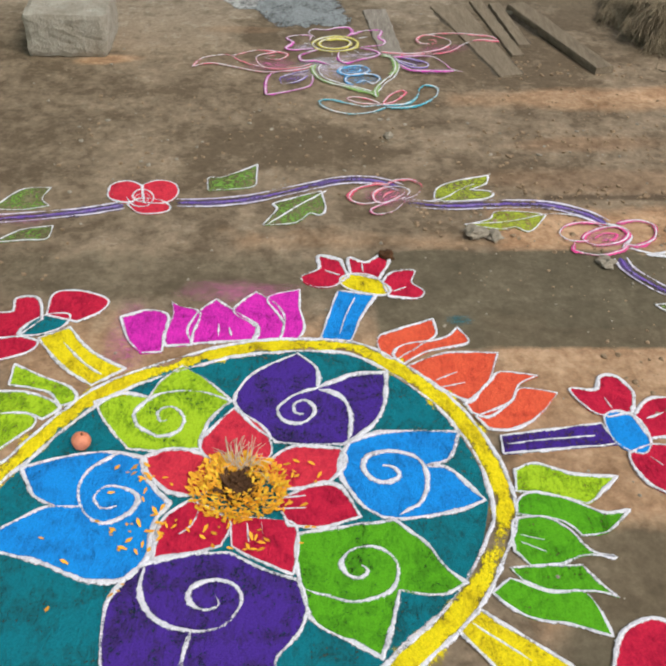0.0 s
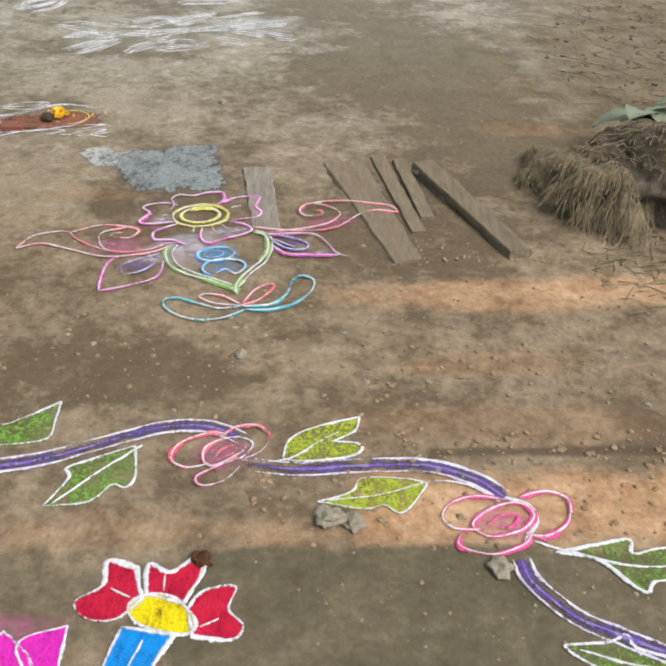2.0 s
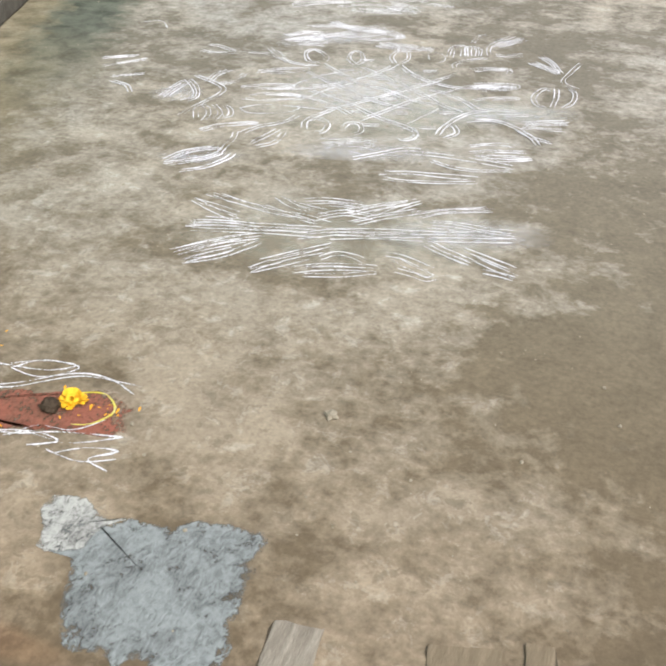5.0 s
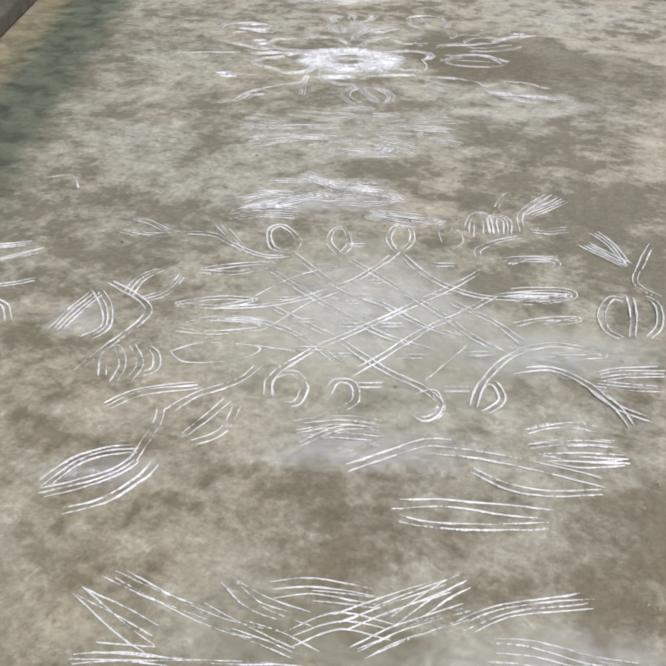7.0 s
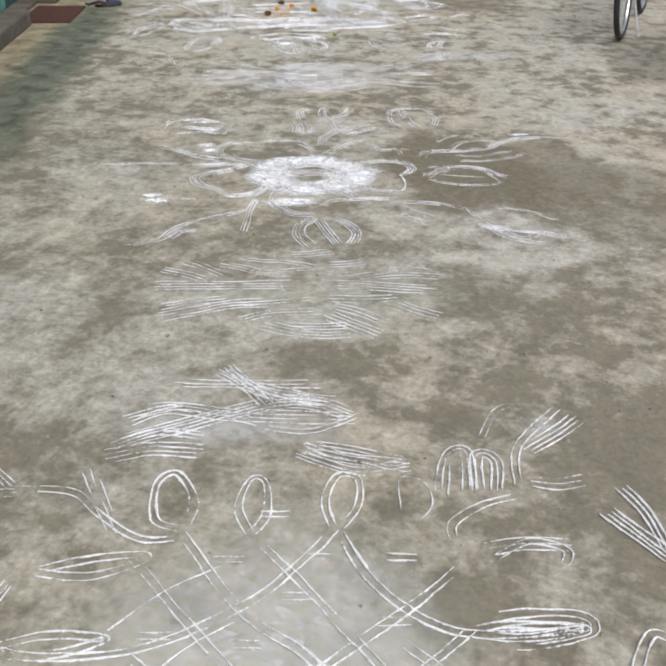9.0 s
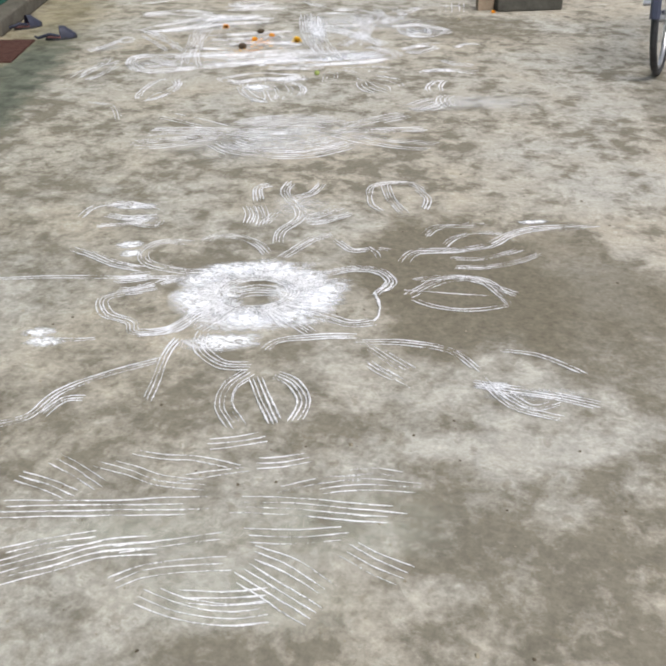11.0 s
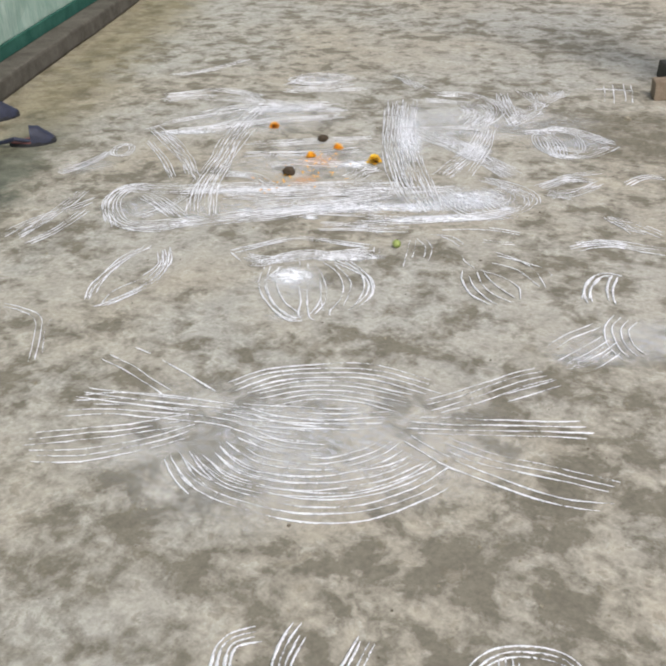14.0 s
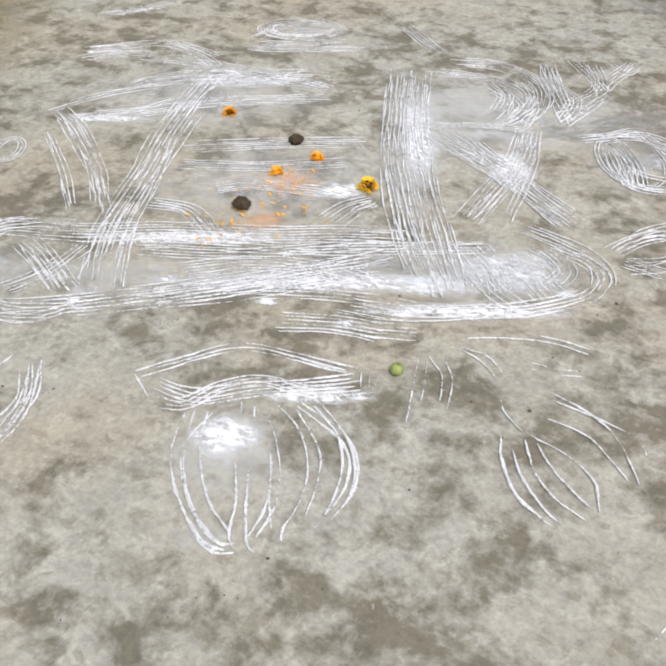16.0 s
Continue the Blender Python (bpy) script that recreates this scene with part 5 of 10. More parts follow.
line(step_wash, "worn_line", CHALK, 0.006, [(-1.424, 4.225), (-1.156, 4.312), (-0.889, 4.402), (-0.773, 4.421)])
line(step_wash, "worn_line", CHALK, 0.006, [(-0.814, 4.425), (-0.734, 4.471), (-0.646, 4.482), (-0.702, 4.436), (-0.803, 4.418)])
line(step_wash, "worn_line", CHALK, 0.006, [(-1.262, 3.999), (-1.009, 4.075), (-0.828, 4.148), (-0.629, 4.189), (-0.533, 4.231), (-0.377, 4.273)])
line(step_wash, "worn_line", CHALK, 0.006, [(-0.919, 4.049), (-0.872, 4.094), (-0.790, 4.106), (-0.844, 4.045), (-0.909, 4.044)])
line(step_wash, "worn_line", CHALK, 0.006, [(-0.651, 4.174), (-0.596, 4.212), (-0.513, 4.205), (-0.574, 4.165)])
line(step_wash, "worn_line", CHALK, 0.006, [(-0.501, 4.161), (-0.436, 4.207), (-0.358, 4.225), (-0.408, 4.176), (-0.344, 4.156)])
line(step_wash, "worn_line", CHALK, 0.006, [(-1.185, 3.892), (-0.947, 3.975), (-0.825, 4.012)])
line(step_wash, "coloured_line", YEL_LINE, 0.006, [(-0.572, 4.385), (-0.505, 4.405), (-0.447, 4.355), (-0.472, 4.291), (-0.520, 4.268)])
line(step_wash, "worn_line", CHALK, 0.006, [(-1.259, 4.308), (-1.079, 4.323), (-0.944, 4.323), (-0.766, 4.334), (-0.612, 4.445), (-0.437, 4.466)])
line(step_wash, "worn_line", CHALK, 0.006, [(-0.803, 4.410), (-0.741, 4.472), (-0.633, 4.477), (-0.705, 4.405), (-0.803, 4.410)])
line(step_wash, "worn_line", CHALK, 0.005, [(-1.114, 4.292), (-0.922, 4.277), (-0.764, 4.308)])
line(step_wash, "worn_line", CHALK, 0.006, [(-1.112, 4.047), (-0.834, 4.092), (-0.643, 4.197), (-0.489, 4.206), (-0.372, 4.274)])
line(step_wash, "worn_line", CHALK, 0.005, [(-0.926, 4.054), (-0.847, 4.054), (-0.776, 4.104)])
line(step_wash, "worn_line", CHALK, 0.005, [(-0.522, 4.168), (-0.425, 4.160), (-0.346, 4.199)])
line(step_wash, "worn_line", CHALK, 0.005, [(-1.253, 4.489), (-1.206, 4.536), (-1.108, 4.518)])
line(step_wash, "worn_line", CHALK, 0.005, [(-0.636, 4.178), (-0.595, 4.234), (-0.506, 4.250), (-0.448, 4.312)])
line(step_wash, "worn_line", CHALK, 0.004, [(-0.943, 4.218), (-0.844, 4.215), (-0.771, 4.269)])
cement_patch = thing("cement_patch", "dried grey cement wash spilled on the earth", "cement patch", group="powder drawings")
wash(cement_patch, "wash", CEMENT, [(-0.412, 4.040), (-0.260, 4.034), (-0.155, 4.053), (-0.041, 4.110), (0.083, 4.121), (0.114, 3.978), (0.147, 3.739), (-0.002, 3.721), (-0.156, 3.702), (-0.240, 3.826), (-0.273, 3.879), (-0.364, 3.925)])
wash(cement_patch, "rim", CEMENT_PALE, [(-0.408, 4.021), (-0.366, 4.066), (-0.236, 4.036), (-0.200, 4.028), (-0.259, 3.979), (-0.281, 3.895), (-0.360, 3.916)])
fan = thing("white_fan_rangoli", "fan of worn white powder lines drawn by spread fingers", "rangoli", group="powder drawings")
line(fan, "worn_line", RUBBED, 0.0044, [(-0.838, 5.501), (-0.708, 5.445), (-0.618, 5.416)], 2, 0.02625, fade=0.12)
line(fan, "worn_line", RUBBED, 0.0048, [(-0.787, 5.572), (-0.647, 5.541), (-0.512, 5.519), (-0.416, 5.521)], 2, 0.02625, fade=0.12)
line(fan, "worn_line", RUBBED, 0.0044, [(-0.554, 5.634), (-0.470, 5.587), (-0.393, 5.579)], 2, 0.02625, fade=0.12)
line(fan, "worn_line", RUBBED, 0.0044, [(-0.767, 5.325), (-0.654, 5.373), (-0.492, 5.405), (-0.339, 5.452)], 3, 0.021, fade=0.12)
line(fan, "worn_line", RUBBED, 0.0048, [(-0.711, 5.127), (-0.629, 5.226), (-0.551, 5.293), (-0.476, 5.350)], 3, 0.021, fade=0.12)
line(fan, "worn_line", RUBBED, 0.0052, [(-0.657, 5.088), (-0.590, 5.162), (-0.536, 5.225)], 2, 0.02625, fade=0.12)
line(fan, "worn_line", RUBBED, 0.0040, [(-0.433, 5.116), (-0.379, 5.198), (-0.322, 5.260), (-0.260, 5.317)], 2, 0.02625, fade=0.12)
line(fan, "worn_line", RUBBED, 0.0040, [(-0.317, 5.157), (-0.237, 5.212), (-0.149, 5.249), (-0.030, 5.284)], 3, 0.021, fade=0.12)
line(fan, "worn_line", RUBBED, 0.0044, [(-0.177, 5.632), (-0.117, 5.737), (-0.064, 5.801)], 3, 0.021, fade=0.12)
line(fan, "worn_line", RUBBED, 0.0048, [(-0.052, 5.676), (0.041, 5.755), (0.193, 5.839)], 2, 0.02625, fade=0.12)
line(fan, "worn_line", RUBBED, 0.0048, [(0.004, 5.634), (0.098, 5.655), (0.206, 5.656), (0.314, 5.667)], 4, 0.021, fade=0.12)
line(fan, "worn_line", RUBBED, 0.0048, [(0.052, 5.497), (0.145, 5.455), (0.219, 5.433)], 3, 0.021, fade=0.12)
line(fan, "worn_line", RUBBED, 0.0044, [(0.214, 5.461), (0.289, 5.425), (0.371, 5.388)], 2, 0.02625, fade=0.12)
line(fan, "worn_line", RUBBED, 0.0040, [(-0.026, 5.368), (0.048, 5.324), (0.123, 5.299)], 2, 0.02625, fade=0.12)
line(fan, "worn_line", RUBBED, 0.0037, [(-0.372, 5.530), (-0.285, 5.606), (-0.171, 5.615)], 3, 0.021, fade=0.12)
line(fan, "worn_line", RUBBED, 0.0037, [(-0.378, 5.383), (-0.272, 5.454), (-0.131, 5.496), (0.016, 5.549)], 3, 0.021, fade=0.12)
scatter_dust(fan, "loose_powder", WASH, -0.225, 5.448, 0.5, 0.25, 20)
scatter_dust(fan, "loose_powder", DUST, 0.162, 5.611, 0.25, 0.1, 20)
kolam = thing("white_kolam", "looped lattice kolam of white powder with flower corners", "rangoli", group="powder drawings")
line(kolam, "worn_line", RUBBED, 0.0064, [(-0.713, 6.269), (-0.740, 6.367), (-0.690, 6.513), (-0.603, 6.656), (-0.492, 6.844), (-0.371, 7.048), (-0.277, 7.242)], 2, 0.02, fade=0.12)
line(kolam, "worn_line", RUBBED, 0.0064, [(-0.794, 7.156), (-0.659, 7.070), (-0.494, 6.959), (-0.358, 6.864), (-0.229, 6.764), (-0.130, 6.713)], 2, 0.02, fade=0.12)
line(kolam, "worn_line", RUBBED, 0.0064, [(-0.599, 7.244), (-0.472, 7.106), (-0.325, 7.035), (-0.197, 7.036), (0.012, 7.126)], 2, 0.02, fade=0.12)
line(kolam, "worn_line", RUBBED, 0.0064, [(-0.606, 7.242), (-0.673, 7.017), (-0.762, 6.877), (-0.890, 6.743), (-1.064, 6.666), (-1.191, 6.649)], 2, 0.02, fade=0.12)
line(kolam, "worn_line", RUBBED, 0.0064, [(-0.957, 6.762), (-0.797, 6.692), (-0.632, 6.620), (-0.455, 6.514), (-0.314, 6.453), (-0.251, 6.392), (-0.271, 6.325), (-0.334, 6.342)], 2, 0.02, fade=0.12)
line(kolam, "worn_line", RUBBED, 0.0064, [(-0.075, 6.769), (-0.198, 6.881), (-0.366, 6.961)], 2, 0.02, fade=0.12)
line(kolam, "worn_line", RUBBED, 0.0058, [(-1.039, 6.998), (-0.851, 6.875), (-0.667, 6.767), (-0.505, 6.691), (-0.336, 6.652)], 2, 0.02, fade=0.12)
line(kolam, "worn_line", RUBBED, 0.0058, [(-0.950, 7.099), (-0.718, 6.923), (-0.554, 6.864), (-0.394, 6.783), (-0.254, 6.756)], 2, 0.02, fade=0.12)
line(kolam, "worn_line", RUBBED, 0.0058, [(-1.112, 6.552), (-0.986, 6.625), (-0.829, 6.627), (-0.697, 6.572), (-0.577, 6.494)], 2, 0.02, fade=0.12)
line(kolam, "worn_line", RUBBED, 0.0058, [(-0.535, 6.441), (-0.473, 6.578), (-0.388, 6.759), (-0.297, 6.900), (-0.205, 7.078)], 2, 0.02, fade=0.12)
line(kolam, "worn_line", RUBBED, 0.0058, [(-0.323, 6.494), (-0.278, 6.624), (-0.247, 6.720)])
line(kolam, "worn_line", RUBBED, 0.0058, [(-0.962, 6.775), (-0.898, 6.920), (-0.815, 7.030)])
line(kolam, "worn_line", RUBBED, 0.0058, [(-0.842, 6.623), (-0.787, 6.780), (-0.709, 6.896)])
line(kolam, "worn_line", RUBBED, 0.0064, [(-0.170, 6.400), (-0.171, 6.526), (-0.124, 6.679), (-0.073, 6.758)], 2, 0.02, fade=0.12)
line(kolam, "worn_line", RUBBED, 0.0064, [(-0.717, 6.515), (-0.849, 6.505)])
line(kolam, "worn_line", RUBBED, 0.0064, [(-0.794, 7.156), (-0.862, 7.238), (-0.874, 7.347), (-0.831, 7.343), (-0.786, 7.230), (-0.794, 7.156)], 2, 0.02, fade=0.12)
line(kolam, "worn_line", RUBBED, 0.0064, [(-0.605, 7.235), (-0.662, 7.329), (-0.667, 7.434), (-0.611, 7.443), (-0.580, 7.341), (-0.597, 7.238)], 2, 0.02, fade=0.12)
line(kolam, "worn_line", RUBBED, 0.0064, [(-0.956, 7.114), (-1.039, 7.119), (-1.098, 7.245), (-1.069, 7.302), (-0.977, 7.215), (-0.956, 7.114)], 2, 0.02, fade=0.12)
line(kolam, "worn_line", RUBBED, 0.0058, [(-0.427, 7.307), (-0.401, 7.406), (-0.442, 7.486), (-0.506, 7.481), (-0.471, 7.363)])
line(kolam, "worn_line", RUBBED, 0.0065, [(-0.713, 6.269), (-0.742, 6.356), (-0.690, 6.408), (-0.640, 6.359), (-0.629, 6.278), (-0.659, 6.257)], 2, 0.02, fade=0.12)
line(kolam, "worn_line", RUBBED, 0.0065, [(-0.565, 6.343), (-0.562, 6.409), (-0.514, 6.415), (-0.484, 6.340), (-0.521, 6.266)], 2, 0.02, fade=0.12)
line(kolam, "worn_line", RUBBED, 0.0065, [(-0.323, 6.418), (-0.289, 6.452), (-0.257, 6.390), (-0.281, 6.321), (-0.336, 6.351)], 2, 0.02, fade=0.12)
line(kolam, "worn_line", RUBBED, 0.0064, [(-0.169, 6.421), (-0.171, 6.526), (-0.133, 6.550), (-0.102, 6.476), (-0.145, 6.389)], 2, 0.02, fade=0.12)
line(kolam, "worn_line", RUBBED, 0.0064, [(-1.073, 6.388), (-0.998, 6.464), (-0.833, 6.498), (-0.865, 6.414), (-1.001, 6.354), (-1.073, 6.388)])
line(kolam, "worn_line", RUBBED, 0.0064, [(-1.126, 6.521), (-1.031, 6.595), (-0.901, 6.628), (-0.862, 6.602), (-0.999, 6.527), (-1.111, 6.505)], 2, 0.02, fade=0.12)
line(kolam, "worn_line", RUBBED, 0.0064, [(-1.184, 6.637), (-1.086, 6.715), (-0.953, 6.755), (-1.064, 6.666), (-1.184, 6.637)], 2, 0.02, fade=0.12)
line(kolam, "worn_line", RUBBED, 0.0064, [(-1.220, 6.867), (-1.102, 6.959), (-0.992, 6.999), (-1.078, 6.902), (-1.220, 6.867)], 2, 0.02, fade=0.12)
line(kolam, "worn_line", RUBBED, 0.0064, [(-0.221, 7.262), (-0.146, 7.357), (-0.057, 7.355), (-0.063, 7.286)], 2, 0.02, fade=0.12)
line(kolam, "worn_line", RUBBED, 0.0064, [(-0.226, 7.040), (-0.136, 7.088), (0.012, 7.126), (-0.102, 7.050)], 2, 0.02, fade=0.12)
line(kolam, "worn_line", RUBBED, 0.0064, [(-0.143, 6.873), (-0.048, 6.948), (0.054, 6.985), (-0.043, 6.909)], 2, 0.02, fade=0.12)
line(kolam, "worn_line", RUBBED, 0.0065, [(-0.108, 6.733), (0.008, 6.812), (0.147, 6.800), (0.017, 6.741)], 2, 0.02, fade=0.12)
line(kolam, "worn_line", RUBBED, 0.0064, [(-0.102, 6.617), (0.000, 6.677), (0.100, 6.644), (0.201, 6.552), (0.262, 6.437)], 2, 0.02, fade=0.12)
line(kolam, "worn_line", RUBBED, 0.0065, [(0.133, 6.678), (0.213, 6.729), (0.327, 6.770)], 4, 0.016, fade=0.12)
line(kolam, "worn_line", RUBBED, 0.0065, [(0.126, 6.621), (0.201, 6.552), (0.303, 6.518)], 2, 0.02, fade=0.12)
line(kolam, "worn_line", RUBBED, 0.0064, [(0.130, 6.644), (0.229, 6.657), (0.320, 6.679)], 3, 0.016, fade=0.12)
line(kolam, "worn_line", RUBBED, 0.0065, [(-0.945, 7.084), (-1.043, 7.048), (-1.175, 7.088), (-1.283, 7.140), (-1.423, 7.108)], 2, 0.02, fade=0.12)
line(kolam, "worn_line", RUBBED, 0.0052, [(-1.615, 7.057), (-1.517, 7.055), (-1.415, 7.092)], 3, 0.016, fade=0.12)
line(kolam, "worn_line", RUBBED, 0.0052, [(-1.630, 7.148), (-1.554, 7.156), (-1.437, 7.102)], 3, 0.016, fade=0.12)
line(kolam, "worn_line", RUBBED, 0.0052, [(-1.314, 7.244), (-1.217, 7.145), (-1.106, 7.042)], 2, 0.02, fade=0.12)
line(kolam, "worn_line", RUBBED, 0.0052, [(-1.246, 7.210), (-1.153, 7.114)])
line(kolam, "worn_line", RUBBED, 0.0065, [(-0.317, 7.295), (-0.337, 7.358), (-0.283, 7.449), (-0.200, 7.517)], 2, 0.02, fade=0.12)
line(kolam, "worn_line", RUBBED, 0.0058, [(-0.386, 7.449), (-0.411, 7.615), (-0.368, 7.652), (-0.319, 7.473)], 3, 0.016, fade=0.12)
line(kolam, "worn_line", RUBBED, 0.0052, [(-0.297, 7.482), (-0.334, 7.644), (-0.284, 7.642), (-0.255, 7.516)], 3, 0.016, fade=0.12)
line(kolam, "worn_line", RUBBED, 0.0064, [(-0.206, 7.553), (-0.236, 7.700), (-0.211, 7.814), (-0.147, 7.971)], 2, 0.02, fade=0.12)
line(kolam, "worn_line", RUBBED, 0.0058, [(-0.213, 7.709), (-0.145, 7.817), (-0.091, 7.924)], 4, 0.016, fade=0.12)
line(kolam, "worn_line", RUBBED, 0.0052, [(-0.340, 7.725), (-0.329, 7.859), (-0.295, 7.917)], 2, 0.02, fade=0.12)
line(kolam, "worn_line", RUBBED, 0.0064, [(-1.278, 6.187), (-1.261, 6.345), (-1.237, 6.481), (-1.242, 6.574), (-1.306, 6.636), (-1.454, 6.703)], 2, 0.02, fade=0.12)
line(kolam, "worn_line", RUBBED, 0.0058, [(-1.352, 6.634), (-1.368, 6.750), (-1.336, 6.841)], 3, 0.016, fade=0.12)
line(kolam, "worn_line", RUBBED, 0.0058, [(-1.300, 6.624), (-1.248, 6.701), (-1.248, 6.825)], 3, 0.016, fade=0.12)
line(kolam, "worn_line", RUBBED, 0.0058, [(-1.456, 6.376), (-1.463, 6.508), (-1.457, 6.626)], 4, 0.016, fade=0.12)
line(kolam, "worn_line", RUBBED, 0.0058, [(-1.345, 6.365), (-1.323, 6.450), (-1.389, 6.563), (-1.478, 6.648)], 3, 0.016, fade=0.12)
line(kolam, "worn_line", RUBBED, 0.0064, [(-1.193, 6.206), (-1.244, 6.303), (-1.231, 6.356), (-1.169, 6.283), (-1.149, 6.189)], 2, 0.02, fade=0.12)
line(kolam, "worn_line", RUBBED, 0.0064, [(-1.115, 6.212), (-1.123, 6.299), (-1.196, 6.381)], 2, 0.02, fade=0.12)
line(kolam, "worn_line", RUBBED, 0.0064, [(-1.097, 6.252), (-1.072, 6.294), (-1.109, 6.363), (-1.148, 6.385)], 2, 0.02, fade=0.12)
line(kolam, "worn_line", RUBBED, 0.0058, [(-1.110, 6.087), (-1.057, 6.179), (-0.915, 6.261)], 3, 0.016, fade=0.12)
line(kolam, "worn_line", RUBBED, 0.0065, [(-0.946, 6.115), (-0.904, 6.212), (-0.823, 6.316), (-0.799, 6.415)], 2, 0.02, fade=0.12)
line(kolam, "worn_line", RUBBED, 0.0064, [(-0.860, 6.031), (-0.837, 6.124), (-0.812, 6.234)], 2, 0.02, fade=0.12)
line(kolam, "worn_line", RUBBED, 0.0058, [(-0.833, 6.013), (-0.772, 6.090), (-0.775, 6.206)], 2, 0.02, fade=0.12)
line(kolam, "worn_line", RUBBED, 0.0065, [(-0.970, 6.137), (-0.946, 6.067), (-0.937, 5.958), (-0.933, 5.907)], 2, 0.02, fade=0.12)
line(kolam, "worn_line", RUBBED, 0.0065, [(-1.093, 5.751), (-1.063, 5.862), (-1.004, 5.926), (-0.937, 5.958)], 3, 0.016, fade=0.12)
line(kolam, "worn_line", RUBBED, 0.0064, [(-1.085, 5.730), (-1.001, 5.800), (-0.947, 5.868), (-0.925, 5.936)], 3, 0.016, fade=0.12)
line(kolam, "worn_line", RUBBED, 0.0064, [(-1.002, 5.691), (-0.922, 5.764), (-0.882, 5.858), (-0.874, 5.919)], 2, 0.02, fade=0.12)
line(kolam, "worn_line", RUBBED, 0.0058, [(-1.299, 7.330), (-1.206, 7.448), (-1.074, 7.475)], 3, 0.016, fade=0.12)
line(kolam, "worn_line", RUBBED, 0.0058, [(-1.324, 7.469), (-1.205, 7.580), (-1.062, 7.588), (-0.953, 7.585)], 3, 0.016, fade=0.12)
line(kolam, "worn_line", RUBBED, 0.0058, [(-1.168, 7.832), (-1.023, 7.740), (-0.888, 7.720), (-0.801, 7.730)], 3, 0.016, fade=0.12)
line(kolam, "worn_line", RUBBED, 0.0058, [(-0.946, 7.565), (-0.798, 7.598), (-0.692, 7.725)], 2, 0.02, fade=0.12)
line(kolam, "worn_line", RUBBED, 0.0052, [(-0.797, 7.535), (-0.688, 7.514), (-0.511, 7.539)], 4, 0.016, fade=0.12)
line(kolam, "worn_line", RUBBED, 0.0058, [(-0.569, 6.115), (-0.487, 6.219), (-0.368, 6.252)], 3, 0.016, fade=0.12)
line(kolam, "worn_line", RUBBED, 0.0064, [(-0.424, 6.061), (-0.348, 6.140), (-0.258, 6.225), (-0.173, 6.246)], 2, 0.03, fade=0.12)
line(kolam, "worn_line", RUBBED, 0.0064, [(-0.252, 6.200), (-0.113, 6.222), (0.047, 6.227), (0.197, 6.221)], 2, 0.03, fade=0.12)
line(kolam, "worn_line", RUBBED, 0.0064, [(-0.123, 6.159), (-0.022, 6.128), (0.079, 6.139), (0.200, 6.190)], 2, 0.02, fade=0.12)
line(kolam, "worn_line", RUBBED, 0.0064, [(-0.029, 6.343), (0.045, 6.408), (0.165, 6.431)], 2, 0.02, fade=0.12)
line(kolam, "worn_line", RUBBED, 0.0064, [(-0.006, 6.296), (0.107, 6.354), (0.217, 6.384)], 2, 0.02, fade=0.12)
line(kolam, "worn_line", RUBBED, 0.0064, [(0.031, 6.264), (0.133, 6.300), (0.247, 6.332)], 3, 0.016, fade=0.12)
line(kolam, "worn_line", RUBBED, 0.0064, [(-0.280, 5.974), (-0.156, 6.018), (-0.009, 6.046), (0.088, 6.065)], 2, 0.03, fade=0.12)
line(kolam, "worn_line", RUBBED, 0.0064, [(-0.280, 5.936), (-0.178, 5.935), (-0.046, 5.974), (0.101, 6.033)], 2, 0.02, fade=0.12)
line(kolam, "worn_line", RUBBED, 0.0058, [(0.014, 7.539), (0.094, 7.479), (0.187, 7.410)], 4, 0.016, fade=0.12)
line(kolam, "worn_line", RUBBED, 0.0058, [(0.043, 7.644), (0.118, 7.559), (0.179, 7.424)], 3, 0.016, fade=0.12)
line(kolam, "worn_line", RUBBED, 0.0064, [(0.258, 7.628), (0.228, 7.459), (0.214, 7.291), (0.317, 7.207)], 2, 0.02, fade=0.12)
line(kolam, "worn_line", RUBBED, 0.0058, [(0.208, 6.908), (0.148, 6.951), (0.121, 7.050), (0.146, 7.160), (0.201, 7.150)], 2, 0.02, fade=0.12)
line(kolam, "worn_line", RUBBED, 0.0058, [(0.226, 6.928), (0.218, 7.085), (0.199, 7.194)], 2, 0.02, fade=0.12)
line(kolam, "worn_line", RUBBED, 0.0058, [(0.264, 6.928), (0.298, 7.032), (0.287, 7.167), (0.239, 7.208)], 2, 0.02, fade=0.12)
line(kolam, "worn_line", RUBBED, 0.0064, [(-1.943, 6.637), (-1.872, 6.730), (-1.784, 6.830)], 3, 0.016, fade=0.12)
line(kolam, "worn_line", RUBBED, 0.0064, [(-2.023, 6.744), (-1.930, 6.812), (-1.855, 6.858)], 3, 0.016, fade=0.12)
line(kolam, "worn_line", RUBBED, 0.0064, [(-1.825, 6.523), (-1.750, 6.580), (-1.688, 6.634)], 2, 0.02, fade=0.12)
line(kolam, "worn_line", RUBBED, 0.0064, [(-1.790, 6.476), (-1.693, 6.453), (-1.619, 6.370)], 2, 0.02, fade=0.12)
line(kolam, "worn_line", RUBBED, 0.0047, [(-2.153, 7.392), (-2.067, 7.449), (-1.971, 7.343)])
scatter_dust(kolam, "loose_powder", WASH, -0.588, 6.740, 0.45, 0.5, 18)
scatter_dust(kolam, "loose_powder", WASH, -0.300, 6.664, 0.3, 0.3, 18)
scatter_dust(kolam, "loose_powder", WASH, 0.037, 6.785, 0.26, 0.12, 18)
scatter_dust(kolam, "loose_powder", DUST, -0.619, 6.841, 0.35, 0.3, 18)
scatter_dust(kolam, "loose_powder", DUST, 0.001, 6.772, 0.3, 0.12, 18)
